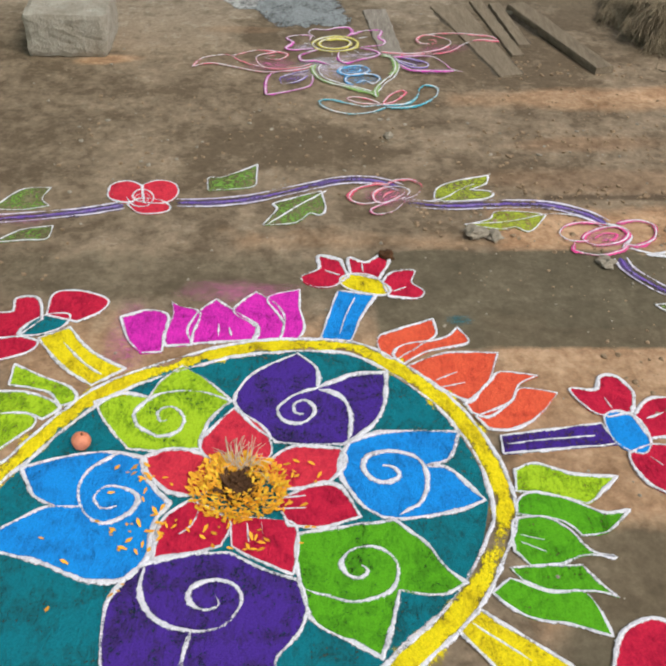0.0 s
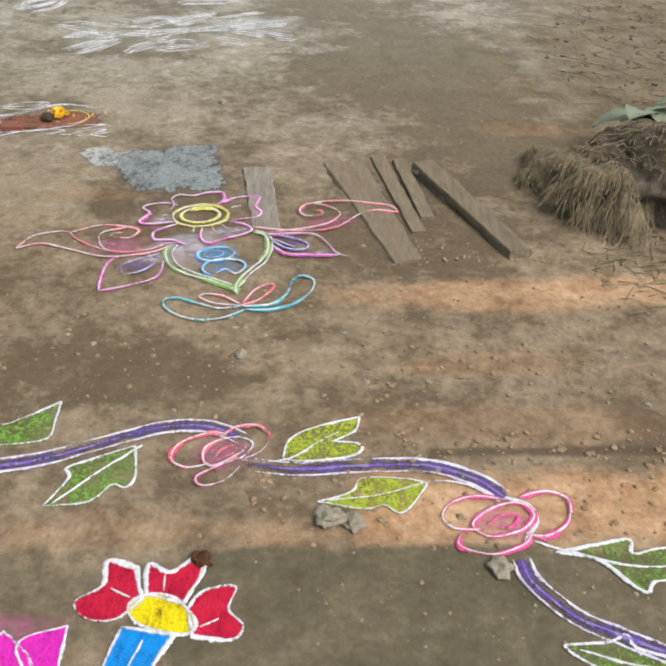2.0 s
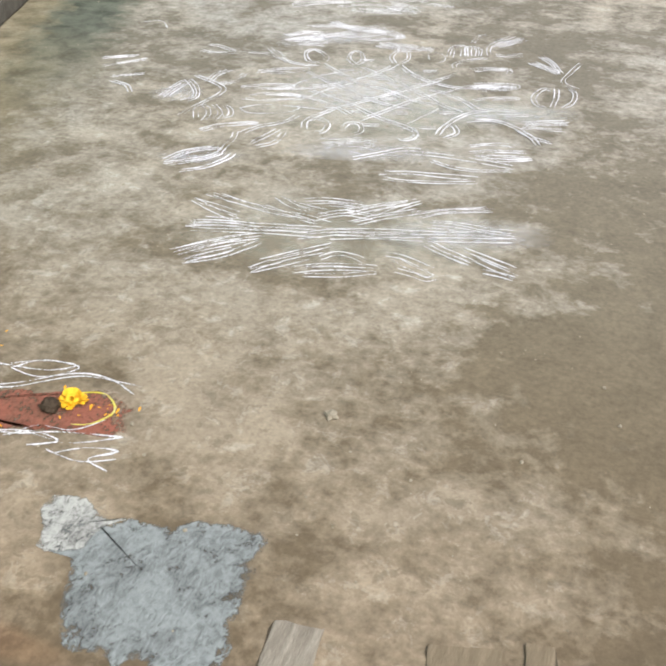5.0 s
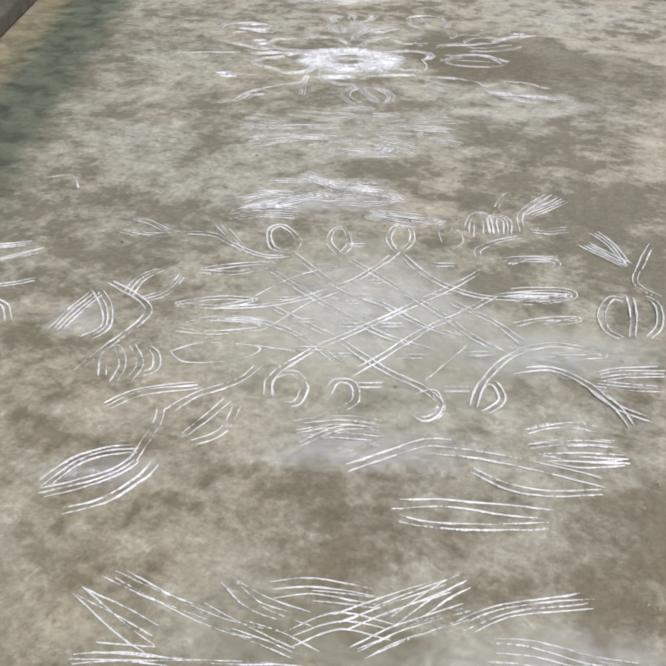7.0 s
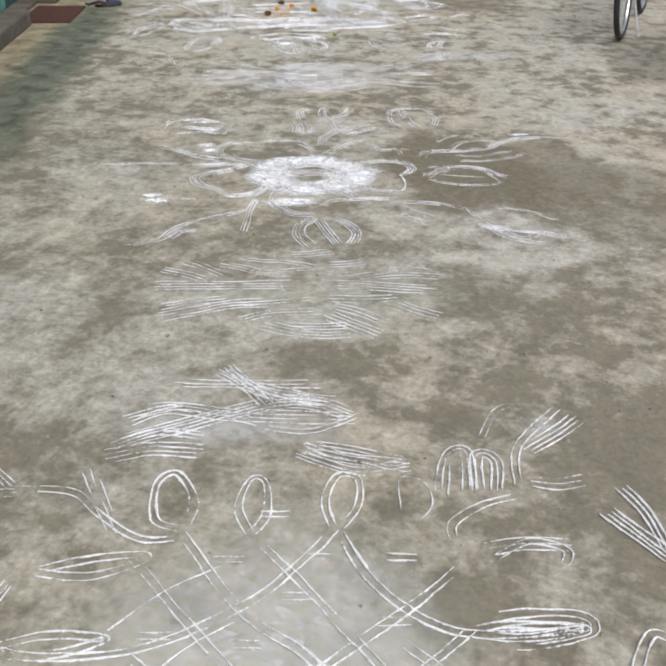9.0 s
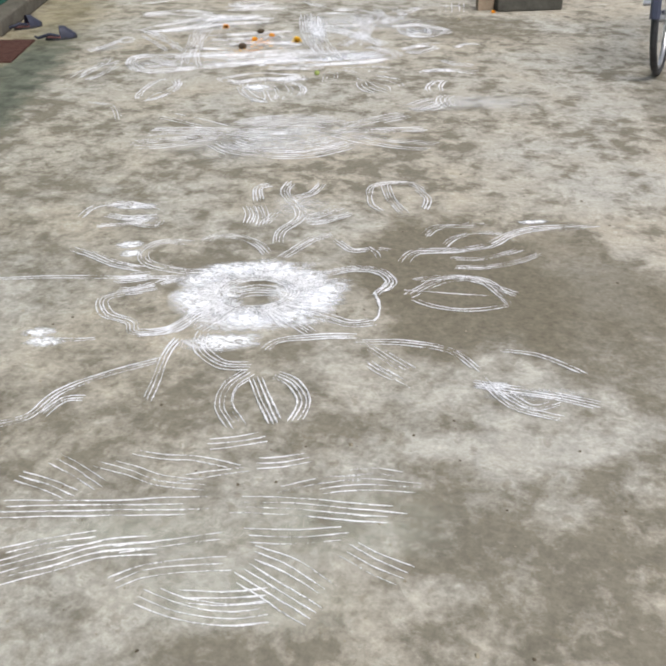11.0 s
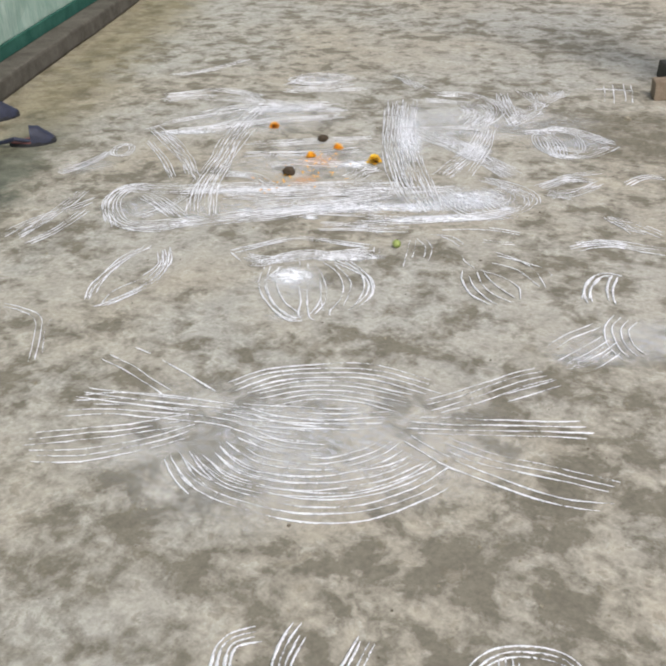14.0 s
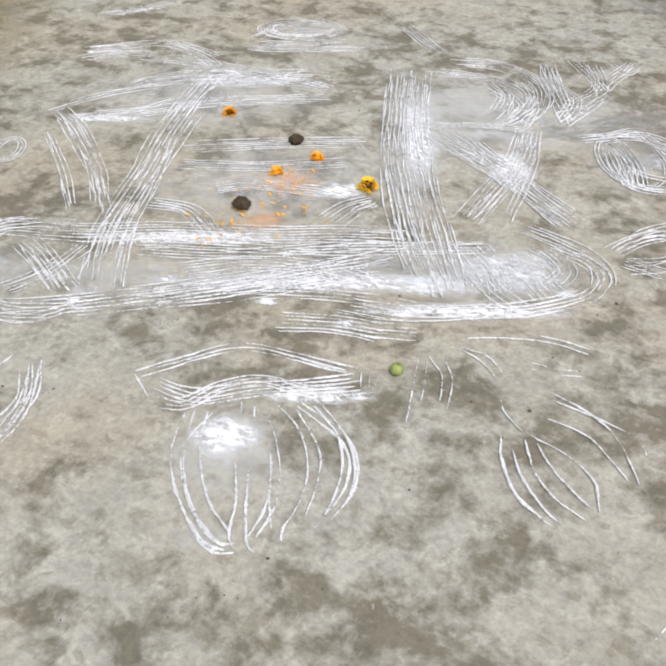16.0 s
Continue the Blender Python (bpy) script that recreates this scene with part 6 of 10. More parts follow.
scatter_dust(kolam, "loose_powder", DUST, -1.435, 6.463, 0.1, 0.1, 18)
scatter_dust(kolam, "loose_powder", DUST, -0.996, 5.851, 0.15, 0.06, 18)
scatter_dust(kolam, "loose_powder", DUST, -1.025, 7.536, 0.3, 0.08, 18)
scatter_dust(kolam, "loose_powder", DUST, -0.182, 7.847, 0.06, 0.05, 18)
scatter_dust(kolam, "loose_powder", DUST, -0.406, 6.146, 0.3, 0.08, 18)
line(fan, "worn_line", RUBBED, 0.0048, [(-0.844, 5.501), (-0.749, 5.486), (-0.627, 5.459)], 2, 0.02625, fade=0.12)
line(fan, "worn_line", RUBBED, 0.0048, [(-0.805, 5.565), (-0.660, 5.541), (-0.519, 5.531), (-0.404, 5.525), (-0.306, 5.505)], 2, 0.02625, fade=0.12)
line(fan, "worn_line", RUBBED, 0.0044, [(-0.566, 5.636), (-0.475, 5.605), (-0.336, 5.589)], 2, 0.02625, fade=0.12)
line(fan, "worn_line", RUBBED, 0.0044, [(-0.464, 5.627), (-0.366, 5.674), (-0.230, 5.691)], 3, 0.021, fade=0.12)
line(fan, "worn_line", RUBBED, 0.0044, [(-0.293, 5.598), (-0.215, 5.672), (-0.102, 5.772)], 3, 0.021, fade=0.12)
line(fan, "worn_line", RUBBED, 0.0048, [(-0.237, 5.534), (-0.156, 5.623), (-0.036, 5.722)], 3, 0.021, fade=0.12)
line(fan, "worn_line", RUBBED, 0.0048, [(-0.042, 5.662), (0.040, 5.743), (0.206, 5.824)], 2, 0.02625, fade=0.12)
bow = thing("white_bow_rangoli", "rubbed bow of many thin white powder lines", "rangoli", group="powder drawings")
line(bow, "worn_line", RUBBED, 0.0048, [(-1.651, 8.231), (-1.454, 8.310), (-1.282, 8.372), (-1.146, 8.425)], 4, 0.021, fade=0.16)
line(bow, "worn_line", RUBBED, 0.0048, [(-1.105, 8.444), (-0.950, 8.493), (-0.812, 8.524), (-0.666, 8.554)], 4, 0.021, fade=0.16)
line(bow, "worn_line", RUBBED, 0.0048, [(-1.470, 8.551), (-1.361, 8.560), (-1.264, 8.585), (-1.132, 8.588)], 2, 0.021, fade=0.16)
line(bow, "worn_line", RUBBED, 0.0048, [(-1.515, 8.483), (-1.412, 8.481), (-1.319, 8.470), (-1.189, 8.494)], 3, 0.021, fade=0.16)
line(bow, "worn_line", RUBBED, 0.0048, [(-1.632, 8.456), (-1.542, 8.431), (-1.442, 8.396)], 3, 0.021, fade=0.16)
line(bow, "worn_line", RUBBED, 0.0048, [(-1.684, 8.363), (-1.588, 8.356), (-1.497, 8.343)], 3, 0.021, fade=0.16)
line(bow, "worn_line", RUBBED, 0.0048, [(-1.275, 8.651), (-1.198, 8.693), (-1.129, 8.743)], 3, 0.021, fade=0.16)
line(bow, "worn_line", RUBBED, 0.0048, [(-1.112, 8.619), (-1.044, 8.652), (-0.980, 8.693)], 3, 0.021, fade=0.16)
line(bow, "worn_line", RUBBED, 0.0048, [(-1.283, 8.490), (-1.203, 8.541), (-1.112, 8.595)], 2, 0.021, fade=0.16)
line(bow, "worn_line", RUBBED, 0.0048, [(-0.918, 8.573), (-0.809, 8.634), (-0.659, 8.672)], 3, 0.021, fade=0.16)
line(bow, "worn_line", RUBBED, 0.0048, [(-0.865, 8.665), (-0.788, 8.699), (-0.723, 8.705)], 2, 0.021, fade=0.16)
line(bow, "worn_line", RUBBED, 0.0048, [(-1.014, 8.536), (-0.913, 8.614), (-0.818, 8.659)], 2, 0.021, fade=0.16)
line(bow, "worn_line", RUBBED, 0.0048, [(-1.513, 8.033), (-1.420, 8.116), (-1.324, 8.202), (-1.187, 8.266)], 4, 0.021, fade=0.16)
line(bow, "worn_line", RUBBED, 0.0048, [(-1.552, 8.098), (-1.468, 8.166), (-1.358, 8.236)], 3, 0.021, fade=0.16)
line(bow, "worn_line", RUBBED, 0.0048, [(-1.253, 8.098), (-1.198, 8.166), (-1.115, 8.217), (-1.005, 8.264)], 3, 0.021, fade=0.16)
line(bow, "worn_line", RUBBED, 0.0048, [(-1.311, 8.199), (-1.181, 8.276), (-1.057, 8.348)], 2, 0.021, fade=0.16)
line(bow, "worn_line", RUBBED, 0.0048, [(-1.166, 8.111), (-1.051, 8.099), (-0.946, 8.118), (-0.855, 8.166)], 4, 0.021, fade=0.16)
line(bow, "worn_line", RUBBED, 0.0048, [(-1.078, 8.129), (-0.986, 8.156), (-0.890, 8.200)], 3, 0.021, fade=0.16)
line(bow, "worn_line", RUBBED, 0.0048, [(-0.987, 8.248), (-0.875, 8.212), (-0.767, 8.175)], 4, 0.021, fade=0.16)
line(bow, "worn_line", RUBBED, 0.0048, [(-0.779, 8.403), (-0.695, 8.374), (-0.608, 8.359)], 4, 0.021, fade=0.16)
line(bow, "worn_line", RUBBED, 0.0048, [(-0.985, 8.315), (-0.880, 8.301), (-0.757, 8.254)], 3, 0.021, fade=0.16)
line(bow, "worn_line", RUBBED, 0.0048, [(-1.027, 8.358), (-0.897, 8.395), (-0.775, 8.454)], 3, 0.021, fade=0.16)
scatter_dust(bow, "loose_powder", WASH, -1.301, 8.280, 0.22, 0.1, 18)
scatter_dust(bow, "loose_powder", WASH, -0.799, 8.490, 0.25, 0.12, 18)
scatter_dust(bow, "loose_powder", WASH, -0.956, 8.183, 0.25, 0.1, 18)
flower = thing("white_flower_rangoli", "large flower of thick white powder with curling tendrils", "rangoli", group="powder drawings")
line(flower, "loop", WHITE, 0.0058, oval(-1.506, 9.511, 0.108, 0.100, 23), closed=True)
line(flower, "loop", WHITE, 0.0058, oval(-1.506, 9.511, 0.122, 0.111, 23), closed=True)
line(flower, "loop", WHITE, 0.0058, oval(-1.506, 9.511, 0.135, 0.122, 23), closed=True)
line(flower, "loop", WHITE, 0.0058, oval(-1.506, 9.511, 0.149, 0.133, 23), closed=True)
scatter_dust(flower, "loose_powder", THICK, -1.659, 9.418, 0.12, 0.12, 24)
scatter_dust(flower, "loose_powder", THICK, -1.338, 9.582, 0.13, 0.12, 24)
scatter_dust(flower, "loose_powder", THICK, -1.606, 9.675, 0.2, 0.07, 24)
scatter_dust(flower, "loose_powder", THICK, -1.427, 9.354, 0.22, 0.08, 24)
scatter_dust(flower, "loose_powder", THICK, -1.302, 9.597, 0.085, 0.055, 24)
scatter_dust(flower, "loose_powder", THICK, -1.293, 9.487, 0.085, 0.055, 24)
scatter_dust(flower, "loose_powder", THICK, -1.361, 9.393, 0.085, 0.055, 24)
scatter_dust(flower, "loose_powder", THICK, -1.479, 9.343, 0.085, 0.055, 24)
scatter_dust(flower, "loose_powder", THICK, -1.611, 9.353, 0.085, 0.055, 24)
scatter_dust(flower, "loose_powder", THICK, -1.712, 9.425, 0.085, 0.055, 24)
scatter_dust(flower, "loose_powder", THICK, -1.742, 9.538, 0.085, 0.055, 24)
scatter_dust(flower, "loose_powder", THICK, -1.676, 9.649, 0.085, 0.055, 24)
scatter_dust(flower, "loose_powder", THICK, -1.540, 9.706, 0.085, 0.055, 24)
scatter_dust(flower, "loose_powder", THICK, -1.394, 9.684, 0.085, 0.055, 24)
line(flower, "worn_line", CHALK, 0.0068, [(-1.071, 9.724), (-1.095, 9.662), (-1.098, 9.633)], 3, 0.0138, fade=0.12)
scatter_dust(flower, "loose_powder", THICK, -1.721, 9.593, 0.07, 0.05, 24)
scatter_dust(flower, "loose_powder", THICK, -1.457, 9.679, 0.07, 0.05, 24)
scatter_dust(flower, "loose_powder", THICK, -1.290, 9.531, 0.07, 0.05, 24)
scatter_dust(flower, "loose_powder", THICK, -1.639, 9.357, 0.07, 0.05, 24)
scatter_dust(flower, "loose_powder", THICK, -1.454, 9.330, 0.07, 0.05, 24)
scatter_dust(flower, "loose_powder", THICK, -1.382, 9.624, 0.07, 0.05, 24)
rays(flower, CHALK, -1.506, 9.511, 0.143, 0.130, 0.306, 0.256, 24)
line(flower, "worn_line", CHALK, 0.0062, [(-1.739, 9.602), (-1.837, 9.578), (-1.957, 9.580), (-2.036, 9.620), (-2.067, 9.702), (-2.033, 9.786), (-1.898, 9.812)], 4, 0.0138, fade=0.12)
line(flower, "worn_line", CHALK, 0.0062, [(-1.892, 9.805), (-1.876, 9.883), (-1.778, 9.924), (-1.674, 9.885), (-1.589, 9.806)], 4, 0.0138, fade=0.12)
line(flower, "worn_line", CHALK, 0.0068, [(-1.412, 9.682), (-1.323, 9.735), (-1.239, 9.803), (-1.144, 9.818), (-1.080, 9.765), (-1.073, 9.715), (-1.101, 9.652)], 4, 0.0138, fade=0.12)
line(flower, "worn_line", CHALK, 0.0135, [(-1.106, 9.650), (-1.064, 9.571), (-1.044, 9.502), (-1.047, 9.452)])
line(flower, "worn_line", CHALK, 0.0062, [(-1.300, 9.446), (-1.197, 9.426), (-1.112, 9.413), (-1.042, 9.454)], 4, 0.0138, fade=0.12)
line(flower, "worn_line", CHALK, 0.0062, [(-1.771, 9.111), (-1.687, 9.170), (-1.657, 9.244), (-1.632, 9.332), (-1.584, 9.393)], 4, 0.0138, fade=0.12)
line(flower, "worn_line", CHALK, 0.0062, [(-1.872, 9.457), (-1.819, 9.519), (-1.732, 9.556)], 4, 0.0138, fade=0.12)
line(flower, "worn_line", CHALK, 0.0056, [(-2.050, 9.423), (-1.998, 9.453), (-1.930, 9.498)], 4, 0.0138, fade=0.12)
line(flower, "worn_line", RUBBED, 0.0062, [(-1.960, 9.351), (-1.928, 9.402), (-1.896, 9.455)], 3, 0.0138, fade=0.12)
line(flower, "worn_line", CHALK, 0.0056, [(-1.575, 9.194), (-1.559, 9.261), (-1.535, 9.321)], 4, 0.0138, fade=0.12)
line(flower, "worn_line", RUBBED, 0.0062, [(-1.394, 9.406), (-1.303, 9.356), (-1.218, 9.310)], 4, 0.0138, fade=0.12)
line(flower, "worn_line", CHALK, 0.0062, [(-1.536, 9.801), (-1.508, 9.915), (-1.478, 10.007), (-1.407, 10.078)], 4, 0.0138, fade=0.12)
line(flower, "worn_line", CHALK, 0.0062, [(-1.399, 10.030), (-1.341, 9.985), (-1.293, 9.957), (-1.234, 9.991)], 3, 0.0138, fade=0.12)
line(flower, "worn_line", CHALK, 0.0068, [(-1.251, 10.003), (-1.201, 9.967), (-1.178, 9.923)], 2, 0.01725, fade=0.12)
line(flower, "worn_line", RUBBED, 0.0056, [(-1.203, 10.004), (-1.156, 10.005)], 2, 0.01725, fade=0.12)
scatter_dust(flower, "loose_powder", THICK, -2.113, 9.654, 0.04, 0.03, 24)
line(flower, "worn_line", CHALK, 0.0062, [(-1.599, 9.916), (-1.633, 10.026), (-1.611, 10.169), (-1.649, 10.274), (-1.769, 10.408), (-1.798, 10.510), (-1.789, 10.603)], 4, 0.0138, fade=0.12)
line(flower, "worn_line", CHALK, 0.0056, [(-1.851, 10.293), (-1.914, 10.433), (-1.869, 10.495)], 4, 0.0138, fade=0.12)
line(flower, "worn_line", CHALK, 0.0056, [(-1.715, 10.376), (-1.662, 10.452), (-1.661, 10.580)], 4, 0.0138, fade=0.12)
line(flower, "worn_line", RUBBED, 0.0051, [(-1.876, 10.231), (-1.823, 10.153), (-1.796, 10.058)], 4, 0.0138, fade=0.12)
line(flower, "worn_line", RUBBED, 0.0051, [(-1.827, 10.251), (-1.765, 10.153), (-1.735, 10.050)], 4, 0.0138, fade=0.12)
line(flower, "worn_line", RUBBED, 0.0051, [(-1.721, 10.244), (-1.725, 10.145), (-1.728, 10.075)], 4, 0.0138, fade=0.12)
line(flower, "worn_line", CHALK, 0.0056, [(-1.599, 10.174), (-1.537, 10.247), (-1.487, 10.353)], 4, 0.0138, fade=0.12)
line(flower, "worn_line", RUBBED, 0.0051, [(-1.569, 10.141), (-1.487, 10.197), (-1.425, 10.305)], 4, 0.0138, fade=0.12)
line(flower, "worn_line", RUBBED, 0.0056, [(-1.407, 10.502), (-1.431, 10.603), (-1.385, 10.679), (-1.278, 10.708), (-1.188, 10.646)], 3, 0.0138, fade=0.12)
line(flower, "worn_line", CHALK, 0.0056, [(-1.381, 10.666), (-1.313, 10.515), (-1.206, 10.360)], 4, 0.0138, fade=0.12)
line(flower, "worn_line", CHALK, 0.0056, [(-1.233, 10.656), (-1.154, 10.554), (-1.138, 10.436)], 3, 0.0138, fade=0.12)
line(flower, "worn_line", RUBBED, 0.0056, [(-1.416, 10.526), (-1.366, 10.415), (-1.297, 10.358)], 2, 0.01725, fade=0.12)
line(flower, "worn_line", CHALK, 0.0062, [(-1.072, 9.864), (-1.078, 9.947), (-1.049, 10.031), (-0.907, 10.090), (-0.803, 10.170), (-0.748, 10.290), (-0.673, 10.382), (-0.537, 10.449), (-0.396, 10.518)], 4, 0.0138, fade=0.12)
line(flower, "worn_line", CHALK, 0.0056, [(-1.063, 10.169), (-1.039, 10.273), (-0.946, 10.333), (-0.845, 10.364)], 4, 0.0138, fade=0.12)
line(flower, "worn_line", CHALK, 0.0062, [(-0.969, 10.111), (-0.938, 10.211), (-0.871, 10.269), (-0.775, 10.309)], 3, 0.0138, fade=0.12)
line(flower, "worn_line", CHALK, 0.0056, [(-0.920, 10.013), (-0.818, 10.038), (-0.736, 10.107), (-0.675, 10.187)], 3, 0.0138, fade=0.12)
line(flower, "worn_line", CHALK, 0.0056, [(-0.890, 9.941), (-0.773, 9.981), (-0.665, 10.068), (-0.588, 10.178)], 3, 0.0138, fade=0.12)
line(flower, "worn_line", RUBBED, 0.0056, [(-1.002, 9.783), (-0.924, 9.838), (-0.830, 9.870), (-0.723, 9.840), (-0.619, 9.799)], 3, 0.0138, fade=0.12)
line(flower, "worn_line", RUBBED, 0.0045, [(-1.012, 9.704), (-0.892, 9.726), (-0.715, 9.759)])
line(flower, "worn_line", RUBBED, 0.0051, [(-0.979, 9.654), (-0.881, 9.622), (-0.770, 9.631), (-0.663, 9.688), (-0.634, 9.726), (-0.671, 9.777)], 2, 0.01725, fade=0.12)
scatter_dust(flower, "loose_powder", THICK, -0.674, 10.467, 0.06, 0.02, 24)
line(flower, "worn_line", RUBBED, 0.0056, [(-2.460, 10.029), (-2.369, 10.080), (-2.252, 10.075)], 3, 0.0138, fade=0.12)
line(flower, "worn_line", RUBBED, 0.0056, [(-2.419, 9.943), (-2.294, 9.946), (-2.183, 10.004)], 4, 0.0138, fade=0.12)
line(flower, "worn_line", RUBBED, 0.0056, [(-2.258, 9.902), (-2.156, 9.909), (-2.155, 9.968)], 3, 0.0138, fade=0.12)
scatter_dust(flower, "loose_powder", DUST, -2.258, 9.961, 0.08, 0.05, 24)
scatter_dust(flower, "loose_powder", DUST, -1.670, 10.316, 0.1, 0.12, 24)
line(flower, "worn_line", RUBBED, 0.0062, [(-1.936, 8.499), (-1.829, 8.591), (-1.812, 8.735), (-1.729, 8.864), (-1.589, 9.017)], 3, 0.0138, fade=0.12)
line(flower, "worn_line", RUBBED, 0.0056, [(-1.788, 8.616), (-1.774, 8.702), (-1.720, 8.732)], 3, 0.0138, fade=0.12)
line(flower, "worn_line", CHALK, 0.0062, [(-1.621, 9.131), (-1.609, 9.024), (-1.534, 8.774)], 3, 0.0138, fade=0.12)
line(flower, "worn_line", CHALK, 0.0062, [(-1.566, 9.209), (-1.529, 9.107), (-1.418, 9.037), (-1.324, 9.057)], 4, 0.0138, fade=0.12)
line(flower, "worn_line", RUBBED, 0.0056, [(-1.223, 8.750), (-1.304, 8.832), (-1.334, 8.940), (-1.309, 9.023)], 5, 0.0138, fade=0.12)
line(flower, "worn_line", RUBBED, 0.0056, [(-1.286, 9.006), (-1.215, 8.910), (-1.129, 8.805)], 4, 0.0138, fade=0.12)
line(flower, "worn_line", RUBBED, 0.0056, [(-1.083, 8.821), (-1.093, 8.929), (-1.161, 9.013), (-1.229, 9.039)], 4, 0.0138, fade=0.12)
line(flower, "worn_line", RUBBED, 0.0056, [(-1.322, 9.151), (-1.296, 9.230), (-1.173, 9.302), (-1.067, 9.339)], 3, 0.0138, fade=0.12)
line(flower, "worn_line", RUBBED, 0.0056, [(-1.067, 9.296), (-0.910, 9.351), (-0.753, 9.350), (-0.636, 9.259)], 3, 0.0138, fade=0.12)
line(flower, "worn_line", RUBBED, 0.0062, [(-0.969, 9.220), (-0.877, 9.149), (-0.797, 9.104)], 2, 0.01725, fade=0.12)
line(flower, "worn_line", RUBBED, 0.0062, [(-0.648, 9.193), (-0.531, 9.197), (-0.406, 9.205), (-0.258, 9.200)], 4, 0.0138, fade=0.12)
scatter_dust(flower, "loose_powder", THICK, -0.584, 9.203, 0.05, 0.02, 21)
scatter_dust(flower, "loose_powder", DUST, -0.455, 9.200, 0.14, 0.03, 21)
line(flower, "worn_line", RUBBED, 0.0062, [(-2.550, 9.262), (-2.318, 9.360), (-2.016, 9.465), (-1.805, 9.538)], 2, 0.01725, fade=0.12)
line(flower, "worn_line", RUBBED, 0.0056, [(-0.986, 9.664), (-0.889, 9.836), (-0.752, 9.866), (-0.634, 9.736)], 4, 0.0138, fade=0.12)
scatter_dust(flower, "loose_powder", THICK, -2.034, 8.973, 0.06, 0.03, 21)
peacock = thing("white_arched_fan_rangoli", "broad arched fan of parallel white powder lines", "rangoli", group="powder drawings")
line(peacock, "worn_line", RUBBED, 0.0058, [(-2.358, 10.910), (-2.244, 10.867), (-2.127, 10.858), (-1.989, 10.876), (-1.853, 10.945), (-1.757, 11.060), (-1.704, 11.177)], 5, 0.025, fade=0.12)
line(peacock, "worn_line", RUBBED, 0.0058, [(-2.293, 11.021), (-2.185, 10.983), (-2.079, 10.993), (-1.974, 11.040), (-1.892, 11.132), (-1.859, 11.226)], 5, 0.025, fade=0.12)
line(peacock, "worn_line", RUBBED, 0.0058, [(-2.330, 10.971), (-2.208, 10.913), (-2.080, 10.922), (-1.958, 10.971), (-1.842, 11.071), (-1.763, 11.198)], 4, 0.025, fade=0.12)
line(peacock, "worn_line", RUBBED, 0.0053, [(-2.268, 11.074), (-2.144, 11.065), (-2.028, 11.101)], 3, 0.025, fade=0.12)
line(peacock, "worn_line", RUBBED, 0.0058, [(-2.384, 10.912), (-2.310, 10.861), (-2.239, 10.828)], 4, 0.025, fade=0.12)
line(peacock, "worn_line", RUBBED, 0.0058, [(-2.424, 11.215), (-2.343, 11.353), (-2.211, 11.440), (-2.062, 11.495), (-1.845, 11.489)], 4, 0.025, fade=0.12)
line(peacock, "worn_line", RUBBED, 0.0053, [(-2.329, 11.207), (-2.219, 11.318), (-2.066, 11.377), (-1.896, 11.390)], 5, 0.025, fade=0.12)
line(peacock, "worn_line", RUBBED, 0.0053, [(-2.359, 11.138), (-2.202, 11.183), (-2.056, 11.240), (-1.921, 11.317)], 5, 0.025, fade=0.12)
line(peacock, "worn_line", RUBBED, 0.0063, [(-2.801, 10.969), (-2.675, 11.032), (-2.516, 11.086), (-2.351, 11.125), (-2.207, 11.130), (-2.065, 11.169)], 5, 0.025, fade=0.12)
line(peacock, "worn_line", RUBBED, 0.0053, [(-2.819, 11.035), (-2.643, 11.076), (-2.473, 11.116)], 3, 0.025, fade=0.12)
line(peacock, "worn_line", RUBBED, 0.0063, [(-2.804, 10.786), (-2.674, 10.877), (-2.551, 10.964), (-2.435, 11.065)], 3, 0.025, fade=0.12)
line(peacock, "worn_line", RUBBED, 0.0063, [(-2.750, 10.734), (-2.609, 10.806), (-2.485, 10.915), (-2.390, 11.037)], 3, 0.025, fade=0.12)
line(peacock, "worn_line", RUBBED, 0.0063, [(-2.869, 11.224), (-2.740, 11.194), (-2.571, 11.141)], 2, 0.03125, fade=0.12)
line(peacock, "worn_line", RUBBED, 0.0063, [(-2.693, 11.280), (-2.585, 11.251), (-2.444, 11.205)])
line(peacock, "worn_line", RUBBED, 0.0053, [(-2.817, 11.306), (-2.749, 11.296)])
line(peacock, "worn_line", RUBBED, 0.0058, [(-1.853, 11.394), (-1.767, 11.492), (-1.668, 11.635), (-1.590, 11.713)], 4, 0.025, fade=0.12)
line(peacock, "worn_line", RUBBED, 0.0063, [(-1.669, 11.532), (-1.605, 11.610), (-1.547, 11.677)], 2, 0.03125, fade=0.12)
line(peacock, "worn_line", RUBBED, 0.0058, [(-1.879, 11.296), (-1.717, 11.353), (-1.581, 11.415), (-1.408, 11.486)], 4, 0.025, fade=0.12)
line(peacock, "worn_line", RUBBED, 0.0063, [(-1.856, 11.243), (-1.711, 11.195), (-1.557, 11.175), (-1.417, 11.168), (-1.285, 11.204)], 2, 0.03125, fade=0.12)
line(peacock, "worn_line", RUBBED, 0.0063, [(-1.771, 11.270), (-1.630, 11.251), (-1.489, 11.265), (-1.294, 11.283)], 3, 0.025, fade=0.12)
line(peacock, "worn_line", RUBBED, 0.0058, [(-1.569, 11.763), (-1.516, 11.872), (-1.471, 11.982)], 3, 0.025, fade=0.12)
line(peacock, "worn_line", RUBBED, 0.0053, [(-1.623, 11.861), (-1.591, 11.944), (-1.531, 12.043)], 2, 0.03125, fade=0.12)
line(peacock, "worn_line", RUBBED, 0.0053, [(-1.555, 11.750), (-1.492, 11.812), (-1.449, 11.927)], 3, 0.025, fade=0.12)
